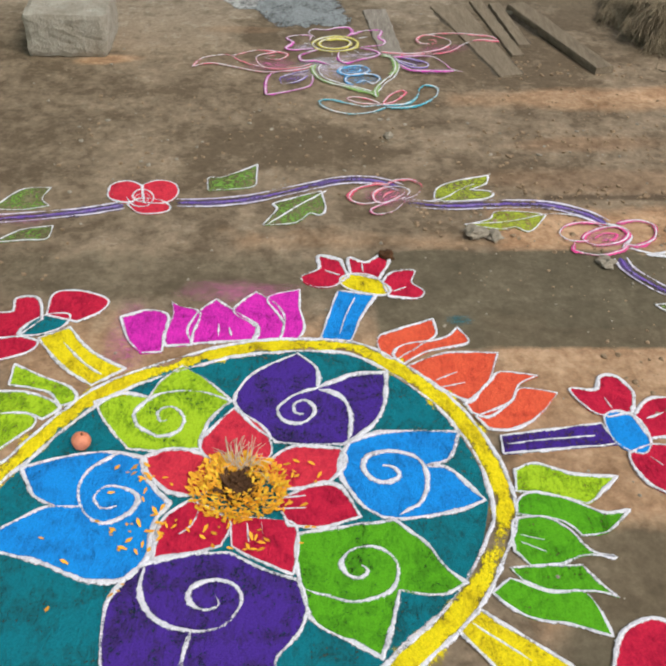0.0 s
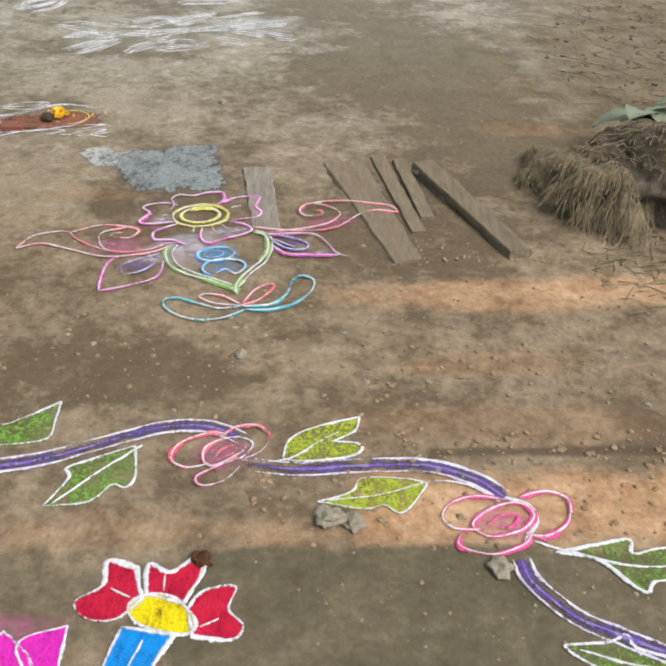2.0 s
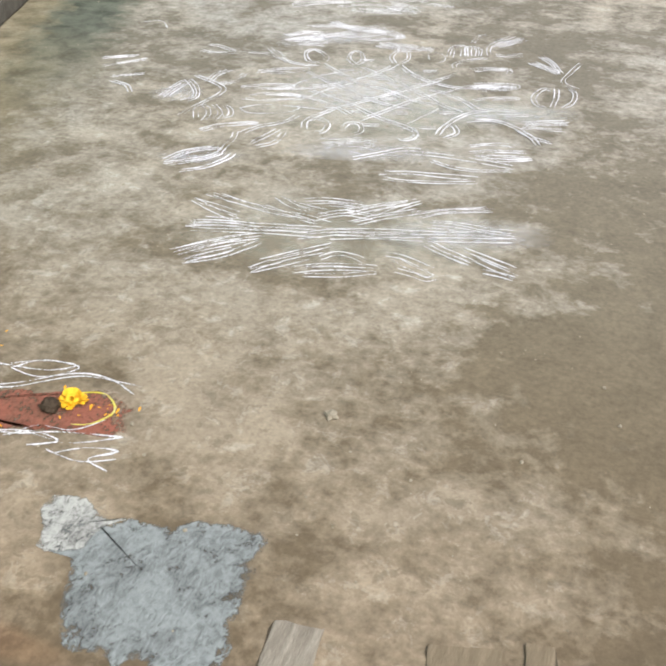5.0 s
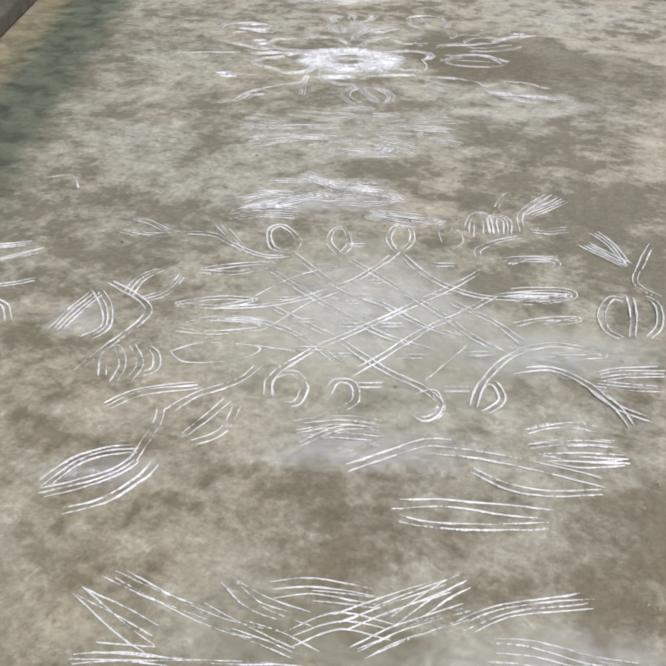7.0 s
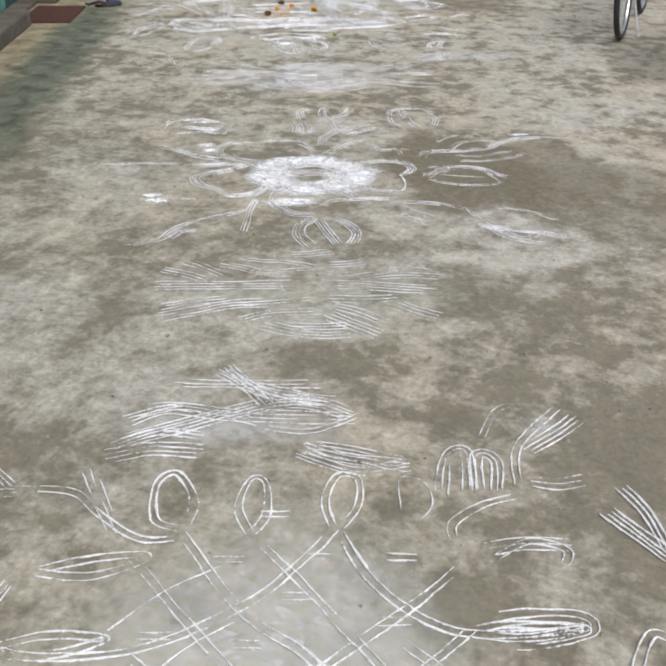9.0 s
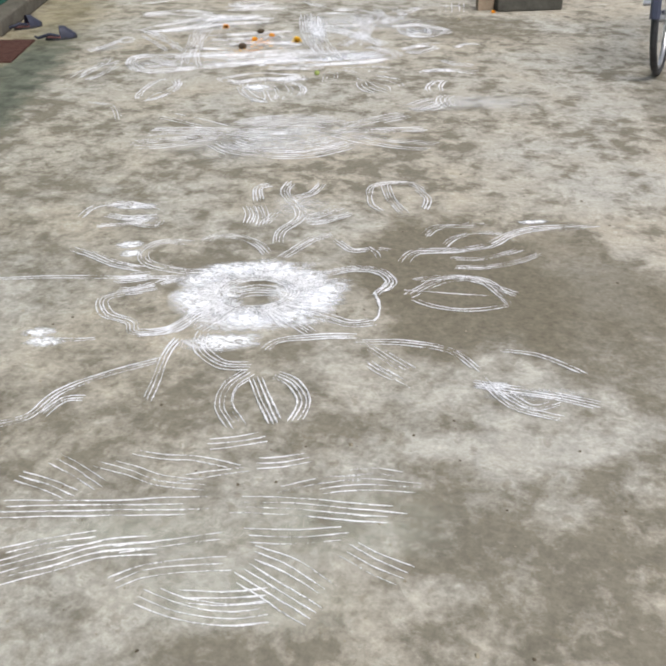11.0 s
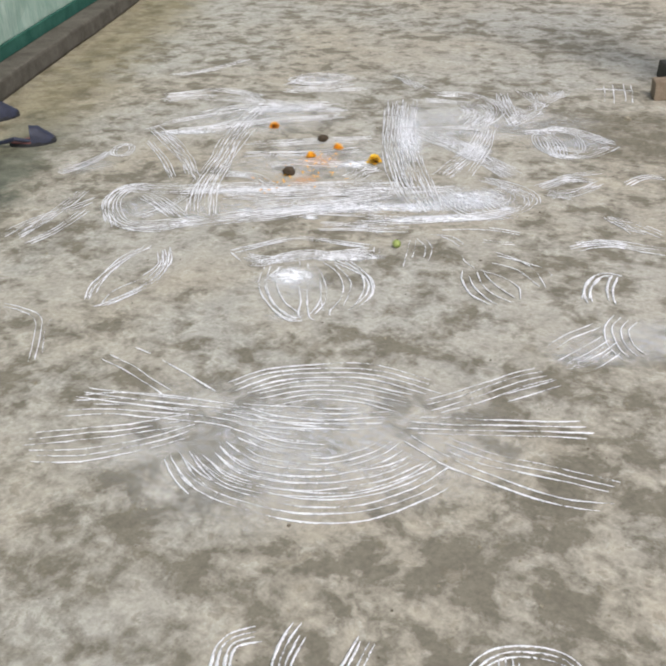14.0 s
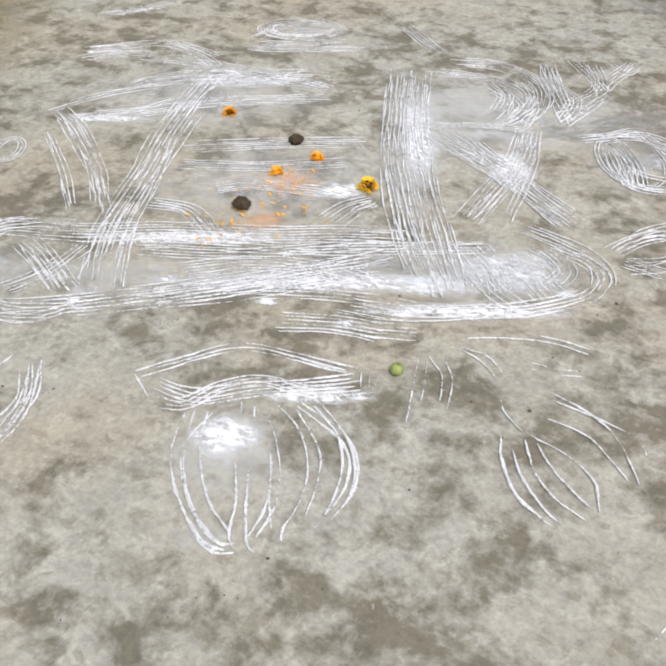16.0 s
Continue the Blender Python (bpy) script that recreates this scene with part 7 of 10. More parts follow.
line(peacock, "worn_line", RUBBED, 0.0053, [(-1.456, 12.128), (-1.468, 12.051), (-1.432, 11.957), (-1.377, 11.901)], 4, 0.025, fade=0.12)
scatter_dust(peacock, "loose_powder", DUST, -2.105, 11.116, 0.5, 0.3, 28)
scatter_dust(peacock, "loose_powder", DUST, -1.520, 11.839, 0.1, 0.05, 28)
scatter_dust(peacock, "loose_powder", DUST, -1.695, 11.263, 0.05, 0.03, 28)
line(peacock, "worn_line", RUBBED, 0.0063, [(-3.194, 11.333), (-3.152, 11.255), (-3.071, 11.156)])
lotuspot = thing("white_pot_rangoli", "white powder pot with a curved lid", "rangoli", group="powder drawings")
line(lotuspot, "worn_line", CHALK, 0.0068, [(-2.913, 12.019), (-2.849, 12.107), (-2.774, 12.202), (-2.689, 12.247), (-2.552, 12.263), (-2.420, 12.278)], 3, 0.014, fade=0.12)
line(lotuspot, "worn_line", CHALK, 0.0061, [(-2.844, 11.969), (-2.752, 11.985), (-2.705, 12.076), (-2.627, 12.143), (-2.500, 12.167), (-2.400, 12.237)], 4, 0.014, fade=0.12)
line(lotuspot, "worn_line", CHALK, 0.0061, [(-2.423, 12.285), (-2.396, 12.230)], 2, 0.0175, fade=0.12)
line(lotuspot, "worn_line", CHALK, 0.0061, [(-2.913, 12.019), (-2.835, 11.966)])
line(lotuspot, "worn_line", CHALK, 0.0075, [(-2.731, 11.971), (-2.689, 11.854), (-2.609, 11.756), (-2.496, 11.676), (-2.434, 11.673)])
line(lotuspot, "worn_line", CHALK, 0.0068, [(-2.713, 11.980), (-2.664, 11.867), (-2.589, 11.767), (-2.504, 11.696)])
line(lotuspot, "worn_line", CHALK, 0.0068, [(-2.683, 11.988), (-2.635, 11.883), (-2.536, 11.768), (-2.445, 11.715)])
line(lotuspot, "worn_line", CHALK, 0.0068, [(-2.544, 11.887), (-2.485, 11.795), (-2.449, 11.713), (-2.421, 11.685)])
line(lotuspot, "worn_line", CHALK, 0.0068, [(-2.522, 11.913), (-2.466, 11.805), (-2.407, 11.711), (-2.379, 11.696)])
line(lotuspot, "worn_line", CHALK, 0.0068, [(-2.577, 12.068), (-2.481, 11.935), (-2.423, 11.828), (-2.379, 11.762)])
line(lotuspot, "worn_line", CHALK, 0.0082, [(-2.550, 12.082), (-2.476, 12.041), (-2.404, 11.960), (-2.364, 11.858), (-2.360, 11.772), (-2.344, 11.744)])
line(lotuspot, "worn_line", CHALK, 0.0075, [(-2.504, 12.090), (-2.402, 12.005), (-2.360, 11.927), (-2.334, 11.823)])
line(lotuspot, "worn_line", CHALK, 0.0075, [(-2.476, 12.121), (-2.383, 12.060), (-2.327, 11.972), (-2.302, 11.865), (-2.303, 11.802)])
line(lotuspot, "worn_line", CHALK, 0.0061, [(-2.458, 12.131), (-2.356, 12.059), (-2.297, 11.974), (-2.276, 11.891)])
line(lotuspot, "worn_line", CHALK, 0.0068, [(-2.599, 12.057), (-2.569, 12.008)])
line(lotuspot, "worn_line", CHALK, 0.0068, [(-2.633, 12.055), (-2.610, 12.019)])
line(lotuspot, "worn_line", CHALK, 0.0082, [(-2.499, 11.681), (-2.451, 11.670), (-2.421, 11.685)], 2, 0.0175, fade=0.12)
scatter_dust(lotuspot, "loose_powder", THICK, -2.607, 11.942, 0.06, 0.06, 27)
scatter_dust(lotuspot, "loose_powder", DUST, -2.577, 11.913, 0.12, 0.12, 27)
bouquet = thing("white_bud_rangoli", "drooping white powder buds and curling stems", "rangoli", group="powder drawings")
line(bouquet, "worn_line", CHALK, 0.0062, [(-2.281, 12.471), (-2.205, 12.464), (-2.129, 12.405), (-2.080, 12.313), (-2.019, 12.266)])
line(bouquet, "worn_line", RUBBED, 0.0062, [(-2.262, 12.481), (-2.177, 12.479), (-2.096, 12.405)])
line(bouquet, "worn_line", CHALK, 0.0069, [(-2.057, 12.231), (-2.035, 12.169), (-1.978, 12.087), (-1.910, 12.045), (-1.878, 12.031)])
line(bouquet, "worn_line", CHALK, 0.0069, [(-2.023, 12.204), (-1.974, 12.130), (-1.909, 12.071), (-1.864, 12.044)])
line(bouquet, "worn_line", CHALK, 0.0075, [(-2.006, 12.243), (-1.953, 12.155), (-1.892, 12.106), (-1.822, 12.079)])
line(bouquet, "worn_line", CHALK, 0.0069, [(-1.977, 12.243), (-1.913, 12.176), (-1.823, 12.116)])
line(bouquet, "worn_line", CHALK, 0.0062, [(-1.998, 12.262), (-1.903, 12.238), (-1.834, 12.190), (-1.804, 12.113)])
line(bouquet, "worn_line", CHALK, 0.0069, [(-1.980, 12.333), (-1.887, 12.320), (-1.817, 12.269), (-1.769, 12.224)])
line(bouquet, "worn_line", CHALK, 0.0069, [(-1.997, 12.423), (-1.887, 12.390), (-1.813, 12.329), (-1.748, 12.228)])
line(bouquet, "worn_line", CHALK, 0.0062, [(-1.980, 12.398), (-1.855, 12.383), (-1.783, 12.360), (-1.750, 12.318)])
line(bouquet, "worn_line", RUBBED, 0.0056, [(-2.073, 12.496), (-2.011, 12.502), (-1.953, 12.524)], 2, 0.02, fade=0.12)
line(bouquet, "worn_line", RUBBED, 0.0056, [(-2.097, 12.606), (-2.023, 12.616), (-1.957, 12.613)], 2, 0.02, fade=0.12)
line(bouquet, "worn_line", RUBBED, 0.0056, [(-2.251, 12.525), (-2.174, 12.566), (-2.095, 12.598)])
line(bouquet, "worn_line", CHALK, 0.0056, [(-2.328, 12.390), (-2.292, 12.268), (-2.264, 12.169)])
line(bouquet, "worn_line", CHALK, 0.0056, [(-2.309, 12.400), (-2.283, 12.324), (-2.262, 12.250)])
line(bouquet, "worn_line", CHALK, 0.0062, [(-2.308, 12.410), (-2.253, 12.358), (-2.223, 12.271)])
line(bouquet, "worn_line", RUBBED, 0.0062, [(-2.283, 12.432), (-2.224, 12.355), (-2.198, 12.251)])
line(bouquet, "worn_line", RUBBED, 0.0062, [(-3.161, 11.952), (-3.090, 11.865), (-3.059, 11.767), (-3.026, 11.677)], 2, 0.02, fade=0.12)
line(bouquet, "worn_line", RUBBED, 0.0062, [(-3.166, 11.913), (-3.101, 11.826), (-3.091, 11.719)], 2, 0.02, fade=0.12)
line(bouquet, "worn_line", RUBBED, 0.0069, [(-3.237, 11.937), (-3.246, 11.765), (-3.223, 11.592), (-3.166, 11.479)], 2, 0.02, fade=0.12)
line(bouquet, "worn_line", RUBBED, 0.0069, [(-3.158, 11.941), (-3.063, 11.793), (-3.047, 11.651), (-3.077, 11.523), (-3.110, 11.453)], 2, 0.02, fade=0.12)
line(bouquet, "worn_line", RUBBED, 0.0062, [(-3.093, 11.687), (-3.127, 11.582), (-3.100, 11.471)])
line(bouquet, "worn_line", CHALK, 0.0075, [(-1.597, 12.401), (-1.616, 12.279), (-1.580, 12.178)], 2, 0.02, fade=0.12)
line(bouquet, "worn_line", CHALK, 0.0075, [(-1.550, 12.424), (-1.546, 12.314), (-1.510, 12.200)], 2, 0.02, fade=0.12)
line(bouquet, "worn_line", RUBBED, 0.0062, [(-1.742, 12.608), (-1.655, 12.667), (-1.559, 12.665)], 4, 0.016, fade=0.12)
line(bouquet, "worn_line", RUBBED, 0.0062, [(-1.694, 12.915), (-1.606, 12.847), (-1.515, 12.822)], 3, 0.016, fade=0.12)
line(bouquet, "worn_line", RUBBED, 0.0062, [(-3.782, 11.775), (-3.784, 11.926), (-3.813, 12.116), (-3.848, 12.277)], 4, 0.016, fade=0.12)
line(bouquet, "worn_line", RUBBED, 0.0062, [(-4.096, 12.397), (-4.061, 12.544), (-4.058, 12.738)], 4, 0.016, fade=0.12)
scatter_dust(bouquet, "loose_powder", DUST, -4.045, 12.525, 0.12, 0.08, 28)
scatter_dust(bouquet, "loose_powder", DUST, -2.396, 13.834, 0.4, 0.2, 28)
frame_rangoli = thing("white_panel_rangoli", "dense panel of crossed white powder bands", "rangoli", group="powder drawings")
line(frame_rangoli, "worn_line", CHALK, 0.0052, [(-3.207, 12.229), (-3.370, 12.480), (-3.500, 12.818), (-3.640, 13.207), (-3.751, 13.624)], 7, 0.0155, fade=0.12)
line(frame_rangoli, "worn_line", CHALK, 0.0052, [(-3.156, 12.256), (-3.315, 12.509), (-3.434, 12.821), (-3.607, 13.185)], 2, 0.01937, fade=0.12)
line(frame_rangoli, "worn_line", RUBBED, 0.0052, [(-3.555, 12.547), (-3.759, 12.747), (-4.000, 12.939)], 3, 0.0155, fade=0.12)
line(frame_rangoli, "worn_line", RUBBED, 0.0052, [(-3.474, 12.590), (-3.666, 12.796), (-3.894, 12.995), (-4.077, 13.096)], 5, 0.0155, fade=0.12)
line(frame_rangoli, "worn_line", RUBBED, 0.0057, [(-3.690, 12.378), (-3.441, 12.469), (-3.224, 12.597), (-2.987, 12.695), (-2.764, 12.813), (-2.581, 12.896)], 7, 0.0155, fade=0.12)
line(frame_rangoli, "worn_line", RUBBED, 0.0057, [(-3.300, 12.491), (-3.067, 12.588), (-2.837, 12.684), (-2.564, 12.828), (-2.294, 12.982)], 5, 0.0155, fade=0.12)
line(frame_rangoli, "worn_line", RUBBED, 0.0057, [(-3.447, 12.028), (-3.251, 12.152), (-3.074, 12.288), (-2.846, 12.464), (-2.668, 12.626), (-2.509, 12.734)], 7, 0.0155, fade=0.12)
line(frame_rangoli, "worn_line", RUBBED, 0.0057, [(-3.127, 12.228), (-2.938, 12.393), (-2.773, 12.571), (-2.583, 12.780)], 5, 0.0155, fade=0.12)
line(frame_rangoli, "worn_line", RUBBED, 0.0057, [(-2.605, 12.503), (-2.439, 12.548), (-2.290, 12.626), (-2.146, 12.723), (-2.032, 12.848), (-2.017, 12.970)], 5, 0.0155, fade=0.12)
line(frame_rangoli, "worn_line", RUBBED, 0.0052, [(-2.591, 12.427), (-2.481, 12.454), (-2.367, 12.494)], 6, 0.0155, fade=0.12)
line(frame_rangoli, "worn_line", RUBBED, 0.0052, [(-3.565, 12.351), (-3.434, 12.294), (-3.309, 12.220)], 6, 0.0155, fade=0.12)
line(frame_rangoli, "worn_line", RUBBED, 0.0052, [(-3.449, 12.124), (-3.402, 12.240), (-3.396, 12.415)], 5, 0.0155, fade=0.12)
line(frame_rangoli, "worn_line", CHALK, 0.0052, [(-3.105, 14.040), (-2.971, 13.682), (-2.832, 13.339), (-2.695, 13.089), (-2.542, 12.839), (-2.406, 12.673)], 7, 0.0155, fade=0.12)
line(frame_rangoli, "worn_line", CHALK, 0.0052, [(-3.060, 14.064), (-2.893, 13.642), (-2.719, 13.296), (-2.532, 12.975), (-2.355, 12.700)], 7, 0.0155, fade=0.12)
line(frame_rangoli, "worn_line", CHALK, 0.0052, [(-3.006, 14.068), (-2.852, 13.664)], 2, 0.01937, fade=0.12)
line(frame_rangoli, "worn_line", RUBBED, 0.0052, [(-3.021, 14.060), (-2.854, 14.100), (-2.684, 14.120), (-2.567, 14.024), (-2.550, 13.824), (-2.595, 13.721)], 5, 0.0155, fade=0.12)
line(frame_rangoli, "worn_line", RUBBED, 0.0052, [(-2.736, 14.069), (-2.653, 13.979), (-2.631, 13.821)], 5, 0.0155, fade=0.12)
line(frame_rangoli, "worn_line", RUBBED, 0.0052, [(-2.975, 13.559), (-2.832, 13.615), (-2.555, 13.742)], 3, 0.0155, fade=0.12)
line(frame_rangoli, "worn_line", RUBBED, 0.0047, [(-2.798, 13.575), (-2.669, 13.495), (-2.521, 13.469)], 6, 0.0155, fade=0.12)
line(frame_rangoli, "worn_line", RUBBED, 0.0047, [(-2.490, 13.738), (-2.448, 13.473), (-2.455, 13.246), (-2.462, 13.040)], 6, 0.0155, fade=0.12)
line(frame_rangoli, "worn_line", RUBBED, 0.0047, [(-2.476, 13.745), (-2.429, 13.552)], 6, 0.0155, fade=0.12)
line(frame_rangoli, "worn_line", RUBBED, 0.0047, [(-2.654, 13.576), (-2.476, 13.425), (-2.295, 13.270), (-2.159, 13.172)], 6, 0.0155, fade=0.12)
line(frame_rangoli, "worn_line", CHALK, 0.0052, [(-2.295, 13.101), (-2.155, 13.069), (-2.038, 13.006), (-2.001, 12.909)], 5, 0.0155, fade=0.12)
line(frame_rangoli, "worn_line", CHALK, 0.0052, [(-2.397, 12.941), (-2.297, 12.845), (-2.236, 12.741)], 7, 0.0155, fade=0.12)
line(frame_rangoli, "worn_line", CHALK, 0.0047, [(-2.269, 12.983), (-2.194, 12.948), (-2.137, 12.883)], 6, 0.0155, fade=0.12)
line(frame_rangoli, "worn_line", RUBBED, 0.0052, [(-2.203, 13.018), (-2.117, 12.940), (-2.135, 12.838)], 5, 0.0155, fade=0.12)
line(frame_rangoli, "worn_line", RUBBED, 0.0052, [(-3.378, 12.699), (-3.250, 12.722), (-3.123, 12.650)], 5, 0.0155, fade=0.12)
line(frame_rangoli, "worn_line", RUBBED, 0.0047, [(-4.371, 13.597), (-4.243, 13.719), (-4.098, 13.823), (-3.817, 13.787)], 5, 0.0155, fade=0.12)
line(frame_rangoli, "worn_line", RUBBED, 0.0052, [(-4.002, 13.352), (-3.826, 13.585), (-3.591, 13.686), (-3.238, 13.735)], 6, 0.0155, fade=0.12)
line(frame_rangoli, "worn_line", RUBBED, 0.0052, [(-3.975, 13.069), (-3.775, 13.236), (-3.608, 13.408), (-3.231, 13.651)], 6, 0.0155, fade=0.12)
line(frame_rangoli, "worn_line", RUBBED, 0.0047, [(-3.498, 13.056), (-3.352, 13.152), (-3.165, 13.269), (-2.917, 13.400)], 6, 0.0155, fade=0.12)
line(frame_rangoli, "worn_line", RUBBED, 0.0047, [(-3.428, 12.955), (-3.207, 13.055), (-2.932, 13.234)], 5, 0.0155, fade=0.12)
line(frame_rangoli, "worn_line", RUBBED, 0.0047, [(-3.246, 12.859), (-3.140, 12.945), (-2.927, 13.011)], 5, 0.0155, fade=0.12)
line(frame_rangoli, "worn_line", RUBBED, 0.0047, [(-2.837, 12.870), (-2.814, 12.967), (-2.760, 13.039)], 5, 0.0155, fade=0.12)
line(frame_rangoli, "loop", CHALK, 0.0058, oval(-3.688, 14.241, 0.126, 0.077, 28), closed=True)
line(frame_rangoli, "loop", CHALK, 0.0058, oval(-3.688, 14.241, 0.139, 0.088, 28), closed=True)
line(frame_rangoli, "loop", CHALK, 0.0058, oval(-3.688, 14.241, 0.153, 0.099, 28), closed=True)
line(frame_rangoli, "loop", CHALK, 0.0058, oval(-3.688, 14.241, 0.166, 0.109, 28), closed=True)
line(frame_rangoli, "loop", CHALK, 0.0058, oval(-3.688, 14.241, 0.180, 0.120, 28), closed=True)
line(frame_rangoli, "loop", CHALK, 0.0058, oval(-3.688, 14.241, 0.193, 0.131, 28), closed=True)
scatter_dust(frame_rangoli, "loose_powder", DUST, -3.688, 14.241, 0.12, 0.1, 27)
line(frame_rangoli, "worn_line", RUBBED, 0.0052, [(-3.785, 13.936), (-3.556, 14.041), (-3.335, 14.159)], 5, 0.0155, fade=0.12)
line(frame_rangoli, "worn_line", RUBBED, 0.0052, [(-3.311, 14.501), (-3.147, 14.357), (-3.028, 14.258)], 5, 0.0155, fade=0.12)
line(frame_rangoli, "worn_line", RUBBED, 0.0052, [(-2.609, 14.378), (-2.530, 14.178), (-2.412, 14.063), (-2.402, 13.862)], 5, 0.0155, fade=0.12)
line(frame_rangoli, "worn_line", RUBBED, 0.0052, [(-2.454, 14.460), (-2.357, 14.224), (-2.402, 14.026), (-2.275, 14.093)], 5, 0.0155, fade=0.12)
line(frame_rangoli, "worn_line", RUBBED, 0.0052, [(-2.285, 14.550), (-2.334, 14.329), (-2.347, 14.185)], 5, 0.0155, fade=0.12)
line(frame_rangoli, "loop", CHALK, 0.0058, oval(-2.102, 13.690, 0.094, 0.177, 28), closed=True)
line(frame_rangoli, "loop", CHALK, 0.0058, oval(-2.102, 13.690, 0.108, 0.188, 28), closed=True)
line(frame_rangoli, "loop", CHALK, 0.0058, oval(-2.102, 13.690, 0.121, 0.199, 28), closed=True)
line(frame_rangoli, "worn_line", RUBBED, 0.0052, [(-2.023, 13.088), (-1.973, 13.191), (-1.905, 13.266)], 5, 0.0155, fade=0.12)
line(frame_rangoli, "worn_line", RUBBED, 0.0052, [(-1.979, 13.061), (-1.861, 13.052)], 5, 0.0155, fade=0.12)
line(frame_rangoli, "loop", CHALK, 0.0058, oval(-4.017, 12.765, 0.030, 0.070, 28), closed=True)
line(frame_rangoli, "loop", CHALK, 0.0058, oval(-4.017, 12.765, 0.044, 0.081, 28), closed=True)
line(frame_rangoli, "loop", CHALK, 0.0058, oval(-4.017, 12.765, 0.057, 0.092, 28), closed=True)
scatter_dust(frame_rangoli, "loose_powder", DUST, -2.590, 12.739, 0.45, 0.12, 27)
scatter_dust(frame_rangoli, "loose_powder", DUST, -2.294, 12.801, 0.2, 0.12, 27)
scatter_dust(frame_rangoli, "loose_powder", DUST, -3.088, 12.405, 0.35, 0.1, 27)
scatter_dust(frame_rangoli, "loose_powder", DUST, -2.852, 13.585, 0.12, 0.4, 27)
scatter_dust(frame_rangoli, "loose_powder", DUST, -3.640, 13.456, 0.4, 0.25, 27)
scatter_dust(frame_rangoli, "loose_powder", DUST, -2.754, 13.839, 0.25, 0.2, 27)
scatter_dust(frame_rangoli, "loose_powder", DUST, -3.130, 12.982, 0.35, 0.25, 27)
scatter_dust(frame_rangoli, "loose_powder", OCHRE, -3.057, 13.021, 0.1, 0.08, 27)
scatter_dust(frame_rangoli, "loose_powder", OCHRE, -3.008, 12.779, 0.06, 0.06, 27)
scatter_dust(frame_rangoli, "loose_powder", THICK, -2.442, 12.699, 0.13, 0.05, 27)
scatter_dust(frame_rangoli, "loose_powder", THICK, -2.255, 12.868, 0.15, 0.09, 27)
scatter_dust(frame_rangoli, "loose_powder", THICK, -2.727, 12.561, 0.3, 0.045, 27)
scatter_dust(frame_rangoli, "loose_powder", THICK, -3.624, 13.644, 0.2, 0.06, 27)
scatter_dust(frame_rangoli, "loose_powder", THICK, -2.818, 13.526, 0.06, 0.3, 27)
scatter_dust(frame_rangoli, "loose_powder", THICK, -2.451, 13.438, 0.08, 0.12, 27)
scatter_dust(frame_rangoli, "loose_powder", THICK, -3.879, 13.120, 0.15, 0.03, 27)
scatter_dust(frame_rangoli, "loose_powder", THICK, -2.885, 13.049, 0.08, 0.05, 27)
scatter_dust(frame_rangoli, "loose_powder", THICK, -2.293, 12.635, 0.25, 0.035, 27)
scatter_dust(frame_rangoli, "loose_powder", THICK, -3.250, 12.185, 0.03, 0.02, 27)
scatter_dust(frame_rangoli, "loose_powder", THICK, -3.081, 12.386, 0.03, 0.02, 27)
scatter_dust(frame_rangoli, "loose_powder", THICK, -2.557, 12.434, 0.03, 0.015, 27)
scatter_dust(frame_rangoli, "loose_powder", THICK, -2.086, 12.831, 0.03, 0.02, 27)
scatter_dust(frame_rangoli, "loose_powder", THICK, -2.786, 12.429, 0.03, 0.02, 27)
scatter_dust(frame_rangoli, "loose_powder", THICK, -2.439, 12.548, 0.03, 0.02, 27)
scatter_dust(frame_rangoli, "loose_powder", THICK, -3.148, 12.597, 0.3, 0.04, 27)
line(frame_rangoli, "worn_line", RUBBED, 0.0052, [(-2.811, 13.606), (-2.662, 13.517), (-2.432, 13.383), (-2.166, 13.196)], 8, 0.0155, fade=0.12)
line(frame_rangoli, "worn_line", RUBBED, 0.0052, [(-3.068, 12.439), (-2.906, 12.561), (-2.720, 12.623), (-2.558, 12.616)], 6, 0.0155, fade=0.12)
line(frame_rangoli, "worn_line", RUBBED, 0.0052, [(-4.343, 13.457), (-4.185, 13.643), (-3.899, 13.693), (-3.583, 13.738), (-3.363, 13.830)], 7, 0.0155, fade=0.12)
line(frame_rangoli, "worn_line", RUBBED, 0.0047, [(-2.271, 13.779), (-2.197, 13.781), (-2.107, 13.653), (-2.043, 13.494)], 6, 0.0155, fade=0.12)
line(frame_rangoli, "worn_line", RUBBED, 0.0052, [(-2.978, 14.182), (-2.763, 14.246), (-2.589, 14.147), (-2.515, 13.966), (-2.555, 13.742)], 7, 0.0155, fade=0.12)
line(frame_rangoli, "worn_line", RUBBED, 0.0052, [(-2.718, 12.359), (-2.563, 12.421), (-2.450, 12.440)], 6, 0.0155, fade=0.12)
line(frame_rangoli, "worn_line", RUBBED, 0.0052, [(-3.581, 12.449), (-3.687, 12.382), (-3.648, 12.220), (-3.521, 12.089), (-3.396, 12.060), (-3.258, 12.115)], 6, 0.0155, fade=0.12)
line(frame_rangoli, "worn_line", RUBBED, 0.0052, [(-2.220, 13.837), (-2.142, 13.918), (-2.043, 13.837), (-1.938, 13.846)], 3, 0.0155, fade=0.12)
line(frame_rangoli, "worn_line", RUBBED, 0.0052, [(-2.187, 13.769), (-2.095, 13.652), (-2.049, 13.523), (-1.885, 13.566)], 3, 0.0155, fade=0.12)
scatter_dust(frame_rangoli, "loose_powder", DUST, -2.047, 13.714, 0.2, 0.12, 27)
scatter_dust(frame_rangoli, "loose_powder", DUST, -3.532, 12.206, 0.12, 0.12, 27)
